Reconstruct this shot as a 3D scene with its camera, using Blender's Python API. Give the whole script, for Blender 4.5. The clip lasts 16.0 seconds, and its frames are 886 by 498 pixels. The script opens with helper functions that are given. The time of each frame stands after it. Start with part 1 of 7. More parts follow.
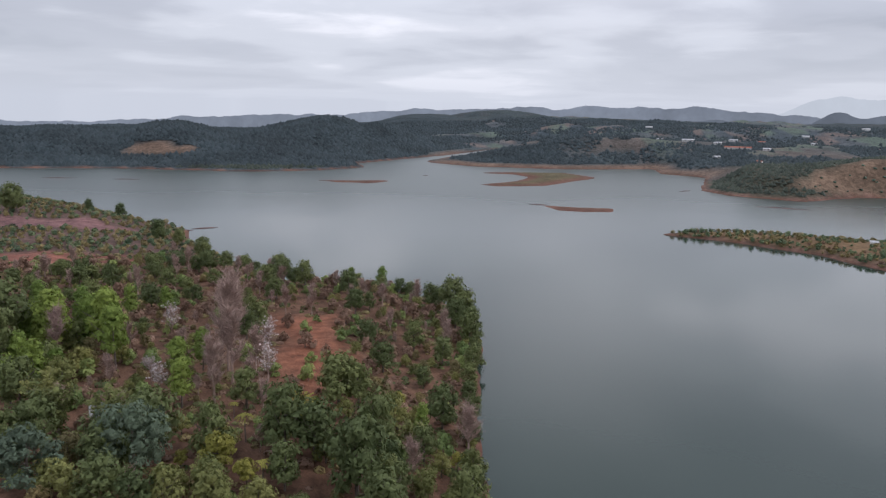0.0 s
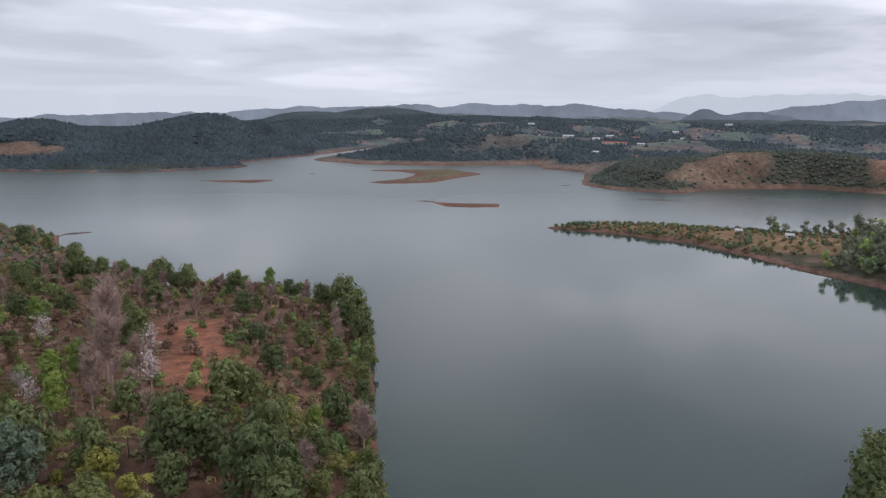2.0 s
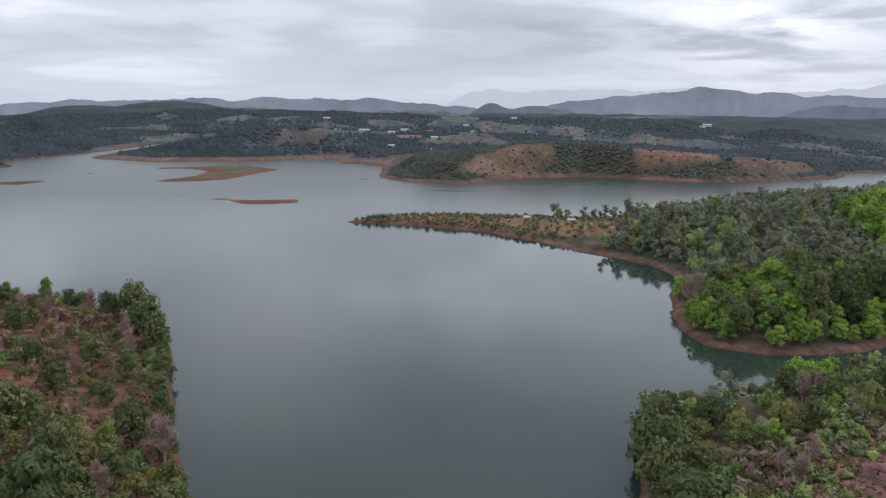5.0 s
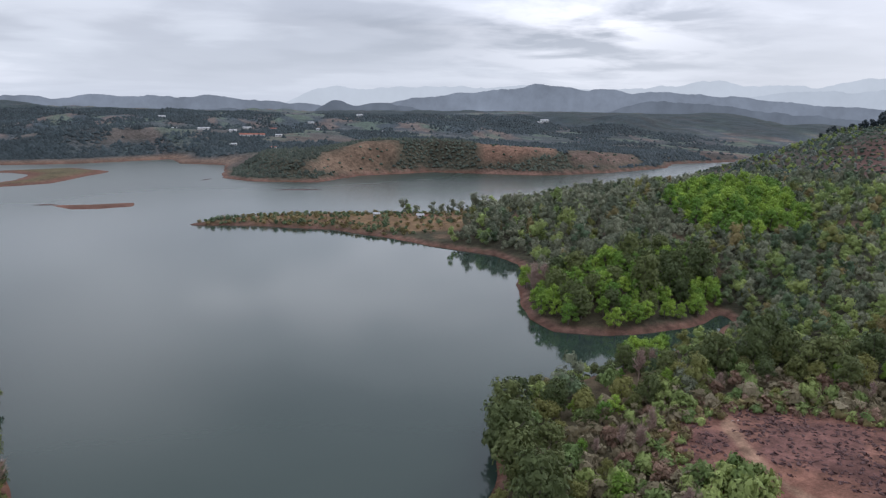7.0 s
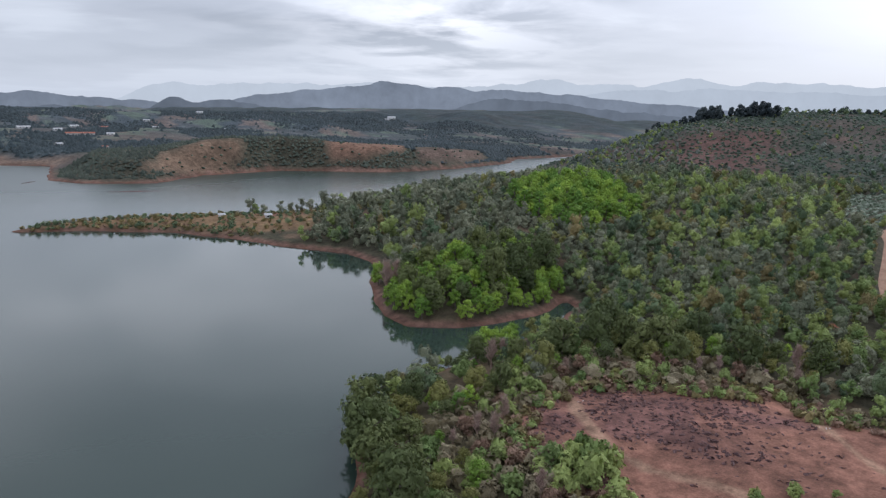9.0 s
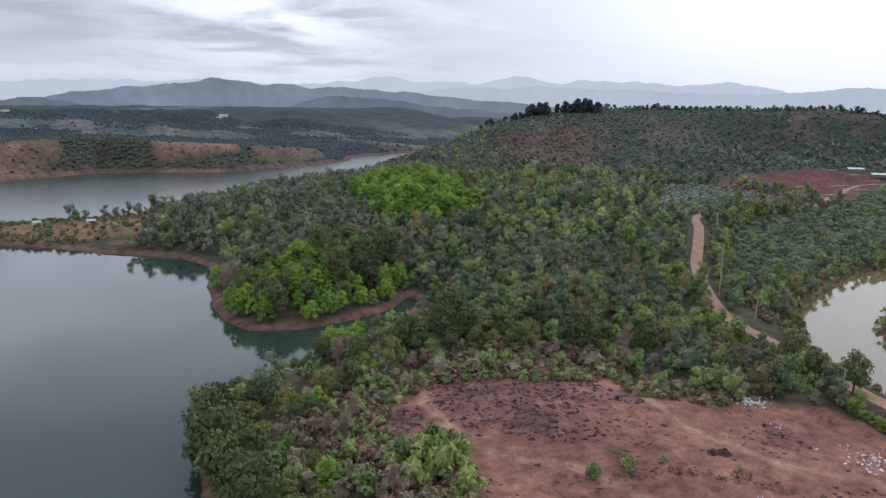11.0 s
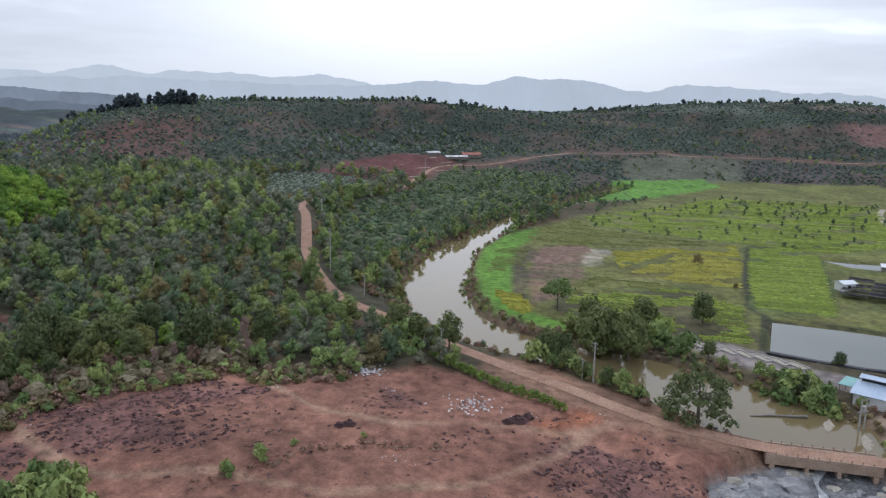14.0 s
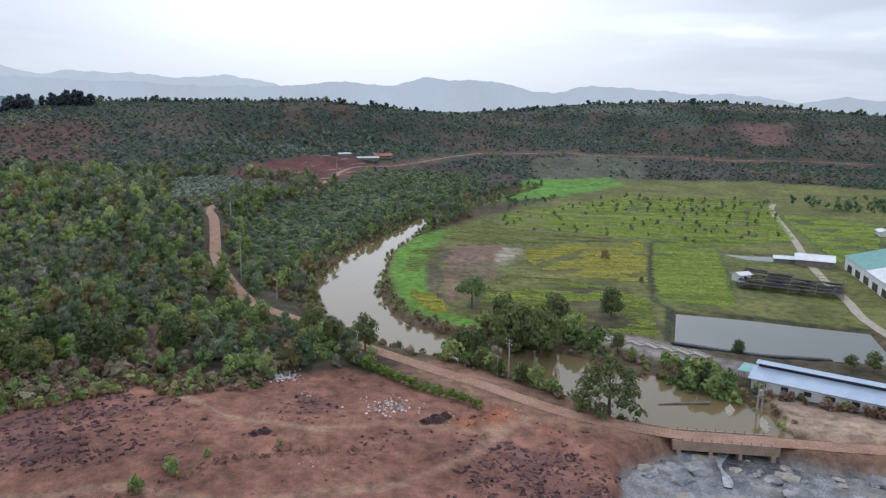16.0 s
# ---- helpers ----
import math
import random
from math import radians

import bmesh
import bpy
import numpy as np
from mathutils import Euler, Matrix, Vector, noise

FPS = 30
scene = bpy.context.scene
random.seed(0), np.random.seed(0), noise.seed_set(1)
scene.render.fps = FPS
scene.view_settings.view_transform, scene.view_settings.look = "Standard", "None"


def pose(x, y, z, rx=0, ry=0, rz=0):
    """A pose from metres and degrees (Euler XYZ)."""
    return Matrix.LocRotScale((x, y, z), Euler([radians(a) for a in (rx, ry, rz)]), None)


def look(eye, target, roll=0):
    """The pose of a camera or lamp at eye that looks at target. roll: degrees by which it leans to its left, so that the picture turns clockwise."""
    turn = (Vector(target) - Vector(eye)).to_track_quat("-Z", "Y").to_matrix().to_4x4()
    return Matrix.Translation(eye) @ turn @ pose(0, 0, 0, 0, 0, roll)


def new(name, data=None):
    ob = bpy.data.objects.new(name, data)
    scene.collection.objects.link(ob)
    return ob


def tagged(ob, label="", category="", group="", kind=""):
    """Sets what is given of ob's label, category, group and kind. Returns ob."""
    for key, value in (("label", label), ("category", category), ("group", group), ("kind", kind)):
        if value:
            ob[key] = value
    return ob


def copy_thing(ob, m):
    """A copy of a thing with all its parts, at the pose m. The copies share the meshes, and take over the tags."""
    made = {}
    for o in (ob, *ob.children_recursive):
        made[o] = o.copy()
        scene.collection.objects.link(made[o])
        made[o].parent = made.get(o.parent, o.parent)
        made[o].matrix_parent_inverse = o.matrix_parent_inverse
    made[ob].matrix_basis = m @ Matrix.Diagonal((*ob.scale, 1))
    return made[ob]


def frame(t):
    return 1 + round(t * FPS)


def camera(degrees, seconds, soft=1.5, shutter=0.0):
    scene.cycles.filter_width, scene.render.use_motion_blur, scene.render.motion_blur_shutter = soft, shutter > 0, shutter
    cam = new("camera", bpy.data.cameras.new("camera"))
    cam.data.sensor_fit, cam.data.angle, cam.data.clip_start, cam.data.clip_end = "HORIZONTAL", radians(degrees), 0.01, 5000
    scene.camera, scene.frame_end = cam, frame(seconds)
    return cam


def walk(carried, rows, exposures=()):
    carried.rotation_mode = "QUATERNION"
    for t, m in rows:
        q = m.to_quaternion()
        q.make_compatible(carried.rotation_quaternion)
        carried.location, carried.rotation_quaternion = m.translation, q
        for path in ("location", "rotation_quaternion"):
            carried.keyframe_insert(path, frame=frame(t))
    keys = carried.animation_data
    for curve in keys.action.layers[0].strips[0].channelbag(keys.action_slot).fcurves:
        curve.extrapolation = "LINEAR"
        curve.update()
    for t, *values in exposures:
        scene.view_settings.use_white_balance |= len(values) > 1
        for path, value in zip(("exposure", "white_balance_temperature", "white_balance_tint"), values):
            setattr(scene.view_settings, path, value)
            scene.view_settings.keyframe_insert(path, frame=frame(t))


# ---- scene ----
# camera: hovers over the water and turns on the spot
EYE_HEIGHT = 60.0
cam = camera(60.5, 16.0, soft=1.3)
TURN = [
    (0.0, 0.00, -10.88, 1.15), (0.5, -1.34, -10.85, 1.05), (1.0, -4.87, -10.90, 1.07),
    (1.5, -7.67, -10.95, 1.07), (2.0, -8.45, -10.91, 1.09), (2.5, -9.18, -10.97, 1.13),
    (3.0, -11.49, -10.92, 1.11), (3.5, -14.72, -10.94, 1.13), (4.0, -19.52, -10.92, 1.21),
    (4.2, -20.96, -10.95, 1.27), (6.3, -28.37, -11.05, 1.05), (6.5, -30.28, -11.04, 1.09),
    (7.0, -35.03, -11.04, 1.10), (7.5, -37.31, -11.11, 1.21), (8.0, -38.70, -11.05, 1.21),
    (8.5, -41.68, -11.08, 1.30), (9.0, -46.39, -11.02, 1.26), (9.5, -51.31, -10.98, 1.18),
    (9.7, -52.86, -10.98, 1.17), (11.8, -63.79, -10.99, 1.14), (12.0, -65.94, -11.00, 1.12),
    (12.5, -71.68, -10.98, 1.12), (13.0, -79.34, -10.98, 1.08), (13.5, -84.70, -10.99, 1.15),
    (14.0, -87.62, -11.04, 1.15), (14.5, -88.45, -10.99, 1.12), (15.0, -88.81, -10.96, 1.12),
    (15.5, -89.82, -10.91, 1.09), (16.0, -94.23, -10.85, 1.07),
]
walk(cam, [(t, pose(0, 0, EYE_HEIGHT, 90 + pitch, 0, yaw) @ pose(0, 0, 0, 0, 0, roll)) for t, yaw, pitch, roll in TURN],
     [(0.0, 0.0, 6250.0, 17.0), (16.0, 0.0, 5880.0, 13.0)])

# ---- light: overcast, the sun behind the cloud to the east ----
SUN_AZ, SUN_EL = 88.0, 38.0          # compass degrees clockwise from +y, and height
sun = new("sun", bpy.data.lights.new("sun", "SUN"))
sun.data.energy, sun.data.angle, sun.data.color = 0.9, radians(25), (1.0, 0.95, 0.88)
_s = Vector((math.sin(radians(SUN_AZ)) * math.cos(radians(SUN_EL)), math.cos(radians(SUN_AZ)) * math.cos(radians(SUN_EL)), math.sin(radians(SUN_EL))))
sun.matrix_world = look(_s * 300, (0, 0, 0))
tagged(sun, "pale sun behind the cloud layer", "sun", kind="structure")

world = bpy.data.worlds.new("overcast_sky")
scene.world = world
world.use_nodes = True
WN, WL = world.node_tree.nodes, world.node_tree.links
WN.clear()


def wnode(kind, **values):
    n = WN.new(kind)
    for k, v in values.items():
        n.inputs[k].default_value = v
    return n


def wmath(op, a, b=0.0, clamp=False):
    n = WN.new("ShaderNodeMath")
    n.operation, n.use_clamp = op, clamp
    for i, v in enumerate((a, b)):
        if hasattr(v, "links"):
            WL.new(v, n.inputs[i])
        else:
            n.inputs[i].default_value = v
    return n.outputs[0]


def wramp(value, stops):
    n = WN.new("ShaderNodeValToRGB")
    n.color_ramp.interpolation = "EASE"
    while len(n.color_ramp.elements) < len(stops):
        n.color_ramp.elements.new(0.5)
    for e, (p, c) in zip(n.color_ramp.elements, stops):
        e.position, e.color = p, (*c, 1)
    WL.new(value, n.inputs[0])
    return n.outputs[0]


def wmix(fac, a, b, blend="MIX"):
    n = WN.new("ShaderNodeMix")
    n.data_type, n.blend_type = "RGBA", blend
    for i, v in ((0, fac), (6, a), (7, b)):
        if hasattr(v, "links"):
            WL.new(v, n.inputs[i])
        else:
            n.inputs[i].default_value = v if i == 0 else (*v, 1)
    return n.outputs[2]


coord = WN.new("ShaderNodeTexCoord")
sep = WN.new("ShaderNodeSeparateXYZ")
WL.new(coord.outputs["Generated"], sep.inputs[0])
up = wmath("MAXIMUM", sep.outputs[2], 0.0)
# the cloud deck as a flat layer: direction divided by its height, flattened towards the skyline
flat = wmath("DIVIDE", 1.0, wmath("ADD", up, 0.10))
deck = WN.new("ShaderNodeCombineXYZ")
WL.new(wmath("MULTIPLY", sep.outputs[0], flat), deck.inputs[0])
WL.new(wmath("MULTIPLY", sep.outputs[1], flat), deck.inputs[1])
deck.inputs[2].default_value = 3.7
broad = wnode("ShaderNodeTexNoise", Scale=0.40, Detail=3.0, Roughness=0.48, Distortion=0.4)
WL.new(deck.outputs[0], broad.inputs["Vector"])
fine = wnode("ShaderNodeTexNoise", Scale=1.3, Detail=5.0, Roughness=0.55, Distortion=0.3)
WL.new(deck.outputs[0], fine.inputs["Vector"])
cover = wmath("ADD", wmath("MULTIPLY", broad.outputs[0], 0.78), wmath("MULTIPLY", fine.outputs[0], 0.22))
cloud = wramp(cover, [(0.36, (0.38, 0.41, 0.45)), (0.47, (0.46, 0.49, 0.53)), (0.57, (0.60, 0.635, 0.67)), (0.68, (0.90, 0.92, 0.94))])
# brighter around the hidden sun
dotp = WN.new("ShaderNodeVectorMath")
dotp.operation = "DOT_PRODUCT"
WL.new(coord.outputs["Generated"], dotp.inputs[0])
_g = Vector((math.sin(radians(88)) * math.cos(radians(9)), math.cos(radians(88)) * math.cos(radians(9)), math.sin(radians(9))))
dotp.inputs[1].default_value = _g
near_sun = wmath("POWER", wmath("MAXIMUM", dotp.outputs["Value"], 0.0), 11.0)
cloud = wmix(wmath("MULTIPLY", near_sun, 0.9, True), cloud, (1.05, 1.06, 1.07))
# thinner cloud to the north-east, torn by the same streaks
dotq = WN.new("ShaderNodeVectorMath")
dotq.operation = "DOT_PRODUCT"
WL.new(coord.outputs["Generated"], dotq.inputs[0])
dotq.inputs[1].default_value = Vector((math.sin(radians(46)) * math.cos(radians(8)), math.cos(radians(46)) * math.cos(radians(8)), math.sin(radians(8))))
dotr = WN.new("ShaderNodeVectorMath")
dotr.operation = "DOT_PRODUCT"
WL.new(coord.outputs["Generated"], dotr.inputs[0])
dotr.inputs[1].default_value = Vector((math.sin(radians(10)) * math.cos(radians(17)), math.cos(radians(10)) * math.cos(radians(17)), math.sin(radians(17))))
cloud = wmix(wmath("MULTIPLY", wmath("POWER", wmath("MAXIMUM", dotr.outputs["Value"], 0.0), 90.0), 0.6, True), cloud, (0.95, 0.96, 0.97))
thin_cloud = wmath("POWER", wmath("MAXIMUM", dotq.outputs["Value"], 0.0), 70.0)
torn = wmath("MULTIPLY", wmath("SUBTRACT", fine.outputs[0], 0.38), 5.0, True)
cloud = wmix(wmath("MULTIPLY", wmath("MULTIPLY", thin_cloud, torn), 0.85, True), cloud, (1.0, 1.01, 1.02))
# pale clear strip above the skyline
strip = wmath("SUBTRACT", 1.0, wmath("MULTIPLY", up, 11.0), True)
strip = wmath("MULTIPLY", strip, 0.75)
cloud = wmix(strip, cloud, (0.70, 0.76, 0.82))
sky = WN.new("ShaderNodeTexSky")
sky.sky_type, sky.sun_disc = "NISHITA", False
sky.sun_elevation, sky.sun_rotation = radians(SUN_EL), radians(SUN_AZ)
blue = WN.new("ShaderNodeVectorMath")
blue.operation = "SCALE"
WL.new(sky.outputs[0], blue.inputs[0])
blue.inputs["Scale"].default_value = 0.1
whole = wmix(0.92, (0, 0, 0), cloud)
WL.new(blue.outputs[0], WN[-1].inputs[6])
# an overcast sky is about three times as bright overhead as at the skyline
lift = WN.new("ShaderNodeVectorMath")
lift.operation = "SCALE"
WL.new(whole, lift.inputs[0])
WL.new(wmath("ADD", 1.0, wmath("MULTIPLY", up, 1.75)), lift.inputs["Scale"])
whole = lift.outputs[0]
back = wnode("ShaderNodeBackground", Strength=1.0)
WL.new(whole, back.inputs[0])
out = WN.new("ShaderNodeOutputWorld")
WL.new(back.outputs[0], out.inputs[0])

# ---- materials ----
def material(name):
    m = bpy.data.materials.new(name)
    m.use_nodes = True
    n = m.node_tree.nodes
    return m, n, m.node_tree.links, n["Principled BSDF"]


def noise_node(n, l, scale, detail=4.0, rough=0.55, space="Object"):
    tc = n.new("ShaderNodeTexCoord")
    t = n.new("ShaderNodeTexNoise")
    t.inputs["Scale"].default_value, t.inputs["Detail"].default_value, t.inputs["Roughness"].default_value = scale, detail, rough
    l.new(tc.outputs[space], t.inputs["Vector"])
    return t.outputs[0]


def remap(n, l, value, lo, hi, a=0.3, b=0.7):
    r = n.new("ShaderNodeMapRange")
    r.inputs[1].default_value, r.inputs[2].default_value, r.inputs[3].default_value, r.inputs[4].default_value = a, b, lo, hi
    l.new(value, r.inputs[0])
    return r.outputs[0]


def mixed(n, l, fac, a, b, blend="MIX"):
    m = n.new("ShaderNodeMix")
    m.data_type, m.blend_type = "RGBA", blend
    for i, v in ((0, fac), (6, a), (7, b)):
        if hasattr(v, "links"):
            l.new(v, m.inputs[i])
        else:
            m.inputs[i].default_value = v if i == 0 else (*v, 1)
    return m.outputs[2]


def scaled(n, l, colour, value):
    v = n.new("ShaderNodeVectorMath")
    v.operation = "SCALE"
    l.new(colour, v.inputs[0])
    if hasattr(value, "links"):
        l.new(value, v.inputs["Scale"])
    else:
        v.inputs["Scale"].default_value = value
    return v.outputs[0]


def bump(n, l, height, bsdf, strength=0.5, distance=0.1):
    b = n.new("ShaderNodeBump")
    b.inputs["Strength"].default_value, b.inputs["Distance"].default_value = strength, distance
    l.new(height, b.inputs["Height"])
    l.new(b.outputs[0], bsdf.inputs["Normal"])


def foliage(name, dark, light, rough=0.75, glow=0.3, grain=3.2, open_at=0.54, vary=(0.78, 1.24), stand=(1.0, 1.0)):
    """Leaves: two greens mixed by plant and by leaf clump, a little light passing through."""
    m, n, l, p = material(name)
    info, geo, tone = n.new("ShaderNodeObjectInfo"), n.new("ShaderNodeNewGeometry"), n.new("ShaderNodeAttribute")
    tone.attribute_name = "tone"
    add = n.new("ShaderNodeMath")
    add.operation = "ADD"
    l.new(info.outputs["Random"], add.inputs[0]), l.new(tone.outputs["Fac"], add.inputs[1])
    fr = n.new("ShaderNodeMath")
    fr.operation = "FRACT"
    l.new(add.outputs[0], fr.inputs[0])
    plant = mixed(n, l, fr.outputs[0], dark, light)
    leaf = remap(n, l, geo.outputs["Random Per Island"], vary[0], vary[1], 0.0, 1.0)
    colour = scaled(n, l, plant, leaf)
    if stand != (1.0, 1.0):
        colour = scaled(n, l, colour, remap(n, l, noise_node(n, l, 0.022, 5.0, 0.6), *stand))
    l.new(colour, p.inputs["Base Color"])
    p.inputs["Roughness"].default_value = rough
    p.inputs["Specular IOR Level"].default_value = 0.25
    t = n.new("ShaderNodeBsdfTranslucent")
    l.new(colour, t.inputs[0])
    mx = n.new("ShaderNodeMixShader")
    mx.inputs[0].default_value = glow
    l.new(p.outputs[0], mx.inputs[1]), l.new(t.outputs[0], mx.inputs[2])
    # ragged leaf outlines: small gaps between the leaves of a spray
    gaps = n.new("ShaderNodeMath")
    gaps.operation = "GREATER_THAN"
    gaps.inputs[1].default_value = open_at
    l.new(noise_node(n, l, grain, 2.0, 0.6), gaps.inputs[0])
    clear, cut = n.new("ShaderNodeBsdfTransparent"), n.new("ShaderNodeMixShader")
    l.new(gaps.outputs[0], cut.inputs[0]), l.new(mx.outputs[0], cut.inputs[1]), l.new(clear.outputs[0], cut.inputs[2])
    l.new(cut.outputs[0], n["Material Output"].inputs[0])
    return m


def solid(name, a, b, scale, rough=0.8, relief=0.3, metal=0.0, depth=0.05, grain=0.25):
    m, n, l, p = material(name)
    big, small = noise_node(n, l, scale), noise_node(n, l, scale * 9, 6.0)
    col = mixed(n, l, remap(n, l, big, 0, 1), a, b)
    l.new(scaled(n, l, col, remap(n, l, small, 1 - grain, 1 + grain)), p.inputs["Base Color"])
    p.inputs["Roughness"].default_value, p.inputs["Metallic"].default_value = rough, metal
    if relief:
        bump(n, l, small, p, relief, depth)
    return m


LEAF_DARK = foliage("leaf_dark_green", (0.066, 0.106, 0.056), (0.168, 0.212, 0.104), glow=0.18)
LEAF_MID = foliage("leaf_mid_green", (0.132, 0.192, 0.062), (0.300, 0.352, 0.112), glow=0.18, stand=(0.8, 1.25))
LEAF_BRIGHT = foliage("leaf_bright_green", (0.118, 0.178, 0.036), (0.205, 0.260, 0.052), glow=0.18)
LEAF_YELLOW = foliage("leaf_yellow_green", (0.215, 0.205, 0.044), (0.310, 0.285, 0.060), glow=0.18)
LEAF_BLUE = foliage("leaf_grey_green", (0.116, 0.136, 0.086), (0.238, 0.244, 0.160), glow=0.18)
LEAF_FEATHER = foliage("leaf_feathery", (0.082, 0.112, 0.072), (0.115, 0.150, 0.094), glow=0.18)
LEAF_OLIVE = foliage("leaf_olive", (0.150, 0.128, 0.056), (0.270, 0.212, 0.092), glow=0.18)
LEAF_DRY = foliage("leaf_dry_brown", (0.175, 0.105, 0.072), (0.270, 0.172, 0.120), glow=0.15)
# bluish leaf colour with the distance haze painted in
LEAF_FAR_HAZED = foliage("leaf_far_hazed", (0.028, 0.042, 0.046), (0.052, 0.068, 0.072), glow=0.2, open_at=1.0, vary=(0.9, 1.12), stand=(0.7, 1.35))
LEAF_SHORE = foliage("leaf_shore_woods", (0.034, 0.046, 0.034), (0.068, 0.080, 0.056), glow=0.15, open_at=1.0, vary=(0.85, 1.15), stand=(0.7, 1.3))
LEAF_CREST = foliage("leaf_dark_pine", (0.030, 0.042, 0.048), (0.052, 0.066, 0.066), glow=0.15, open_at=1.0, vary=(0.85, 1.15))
LEAF_WARM = foliage("leaf_warm_green", (0.125, 0.142, 0.046), (0.250, 0.240, 0.076), glow=0.18)
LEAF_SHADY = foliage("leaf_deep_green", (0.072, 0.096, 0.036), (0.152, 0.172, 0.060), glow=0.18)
LEAF_TAN = foliage("leaf_withered_tan", (0.190, 0.155, 0.090), (0.275, 0.230, 0.145), glow=0.18)
LEAF_PALE = foliage("leaf_pale_grey", (0.165, 0.190, 0.160), (0.260, 0.280, 0.245), glow=0.18, open_at=0.62)
LEAF_LIME = foliage("leaf_lime_green", (0.118, 0.222, 0.038), (0.300, 0.415, 0.060), glow=0.18)
LEAF_COFFEE = foliage("leaf_coffee_bush", (0.100, 0.140, 0.088), (0.185, 0.225, 0.160), rough=0.5, grain=2.0, open_at=0.6)
LEAF_HILL = foliage("leaf_hill_bush", (0.048, 0.074, 0.052), (0.110, 0.142, 0.100), glow=0.25, open_at=1.0, vary=(0.8, 1.25), stand=(0.7, 1.35))
CROP_GREEN = foliage("crop_green", (0.195, 0.260, 0.040), (0.300, 0.355, 0.058), grain=2.2, open_at=0.58)
CROP_YELLOW = foliage("crop_yellow", (0.280, 0.265, 0.040), (0.420, 0.385, 0.058), grain=2.2, open_at=0.58)
CROP_OLIVE = foliage("crop_olive", (0.150, 0.170, 0.050), (0.240, 0.240, 0.072), grain=2.2, open_at=0.58)
BLOSSOM = foliage("white_blossom", (0.50, 0.44, 0.42), (0.72, 0.65, 0.62), glow=0.3)
TWIG = solid("grey_twigs", (0.29, 0.195, 0.160), (0.42, 0.300, 0.250), 0.8, relief=0)
BARK = solid("bark", (0.09, 0.07, 0.055), (0.17, 0.14, 0.115), 1.5, relief=0.4)


def ground_material():
    """Soil, litter and crops: the zone's colour with its painted haze tint, mottled at three scales."""
    m, n, l, p = material("soil_litter_haze_tint")
    zone = n.new("ShaderNodeAttribute")
    zone.attribute_name = "zone"
    patches, lumps, grain = noise_node(n, l, 0.045, 5.0), noise_node(n, l, 0.35, 6.0, 0.65), noise_node(n, l, 2.6, 5.0, 0.7)
    c = scaled(n, l, zone.outputs["Color"], remap(n, l, patches, 0.72, 1.28))
    c = scaled(n, l, c, remap(n, l, lumps, 0.5, 1.5))
    c = scaled(n, l, c, remap(n, l, grain, 0.75, 1.25))
    l.new(c, p.inputs["Base Color"])
    p.inputs["Roughness"].default_value = 0.95
    p.inputs["Specular IOR Level"].default_value = 0.15
    bump(n, l, lumps, p, 0.8, 0.5)
    return m


def water_material(name, deep, shallow, rough=0.06, ripple=0.02, scale=0.6, scum=0.0):
    m, n, l, p = material(name)
    tint = noise_node(n, l, 0.012, 3.0)
    l.new(mixed(n, l, remap(n, l, tint, 0, 1), deep, shallow), p.inputs["Base Color"])
    p.inputs["IOR"].default_value = 1.33
    patches = noise_node(n, l, 0.02, 4.0)
    l.new(remap(n, l, patches, rough * 0.6, rough * 1.7), p.inputs["Roughness"])
    w = noise_node(n, l, scale, 3.0, 0.6)
    bump(n, l, w, p, 1.0, ripple)
    return m


GROUND = ground_material()
LAKE = water_material("lake_water", (0.024, 0.040, 0.031), (0.032, 0.048, 0.038), 0.05, 0.010, 0.8)
# calm in the lee of the headlands, breezy on the open water to the north
_n, _l = LAKE.node_tree.nodes, LAKE.node_tree.links
_tc, _sp = _n.new("ShaderNodeTexCoord"), _n.new("ShaderNodeSeparateXYZ")
_l.new(_tc.outputs["Object"], _sp.inputs[0])
_wind = noise_node(_n, _l, 0.006, 3.0)
_add = _n.new("ShaderNodeMath")
_add.operation = "MULTIPLY_ADD"
_l.new(_wind, _add.inputs[0])
_add.inputs[1].default_value = 160.0
_l.new(_sp.outputs[1], _add.inputs[2])
_l.new(remap(_n, _l, _add.outputs[0], 0.045, 0.28, 345, 580), _n["Principled BSDF"].inputs["Roughness"])
RIVER = water_material("silty_river_water", (0.130, 0.098, 0.046), (0.175, 0.132, 0.066), 0.025, 0.003, 1.0)
POND = water_material("pond_water", (0.10, 0.105, 0.085), (0.14, 0.14, 0.11), 0.07, 0.005, 1.0)
ROAD_DIRT = solid("dirt_road", (0.235, 0.128, 0.080), (0.345, 0.208, 0.138), 0.3, 0.95, 0.5, grain=0.35)
CONCRETE = solid("weathered_concrete", (0.30, 0.28, 0.25), (0.42, 0.40, 0.36), 0.6, 0.85, 0.3)
RAPID_WATER = solid("broken_water", (0.034, 0.038, 0.046), (0.22, 0.215, 0.205), 0.30, 0.25, 0.6, grain=0.6)
ROCK = solid("wet_rock", (0.10, 0.10, 0.11), (0.26, 0.25, 0.24), 0.5, 0.5, 0.6)
RAPID_ROCK = solid("pale_ledge_rock", (0.22, 0.19, 0.15), (0.40, 0.36, 0.29), 0.5, 0.8, 0.6)
FOAM = solid("white_water", (0.14, 0.145, 0.145), (0.44, 0.44, 0.43), 0.9, 0.4, 0.6, grain=0.5)
LITTER = solid("white_litter", (0.34, 0.31, 0.30), (0.68, 0.65, 0.64), 1.0, 0.7, 0.0)
BRUSH = solid("cut_brush", (0.062, 0.032, 0.032), (0.140, 0.076, 0.068), 0.5, 0.95, 0.0)
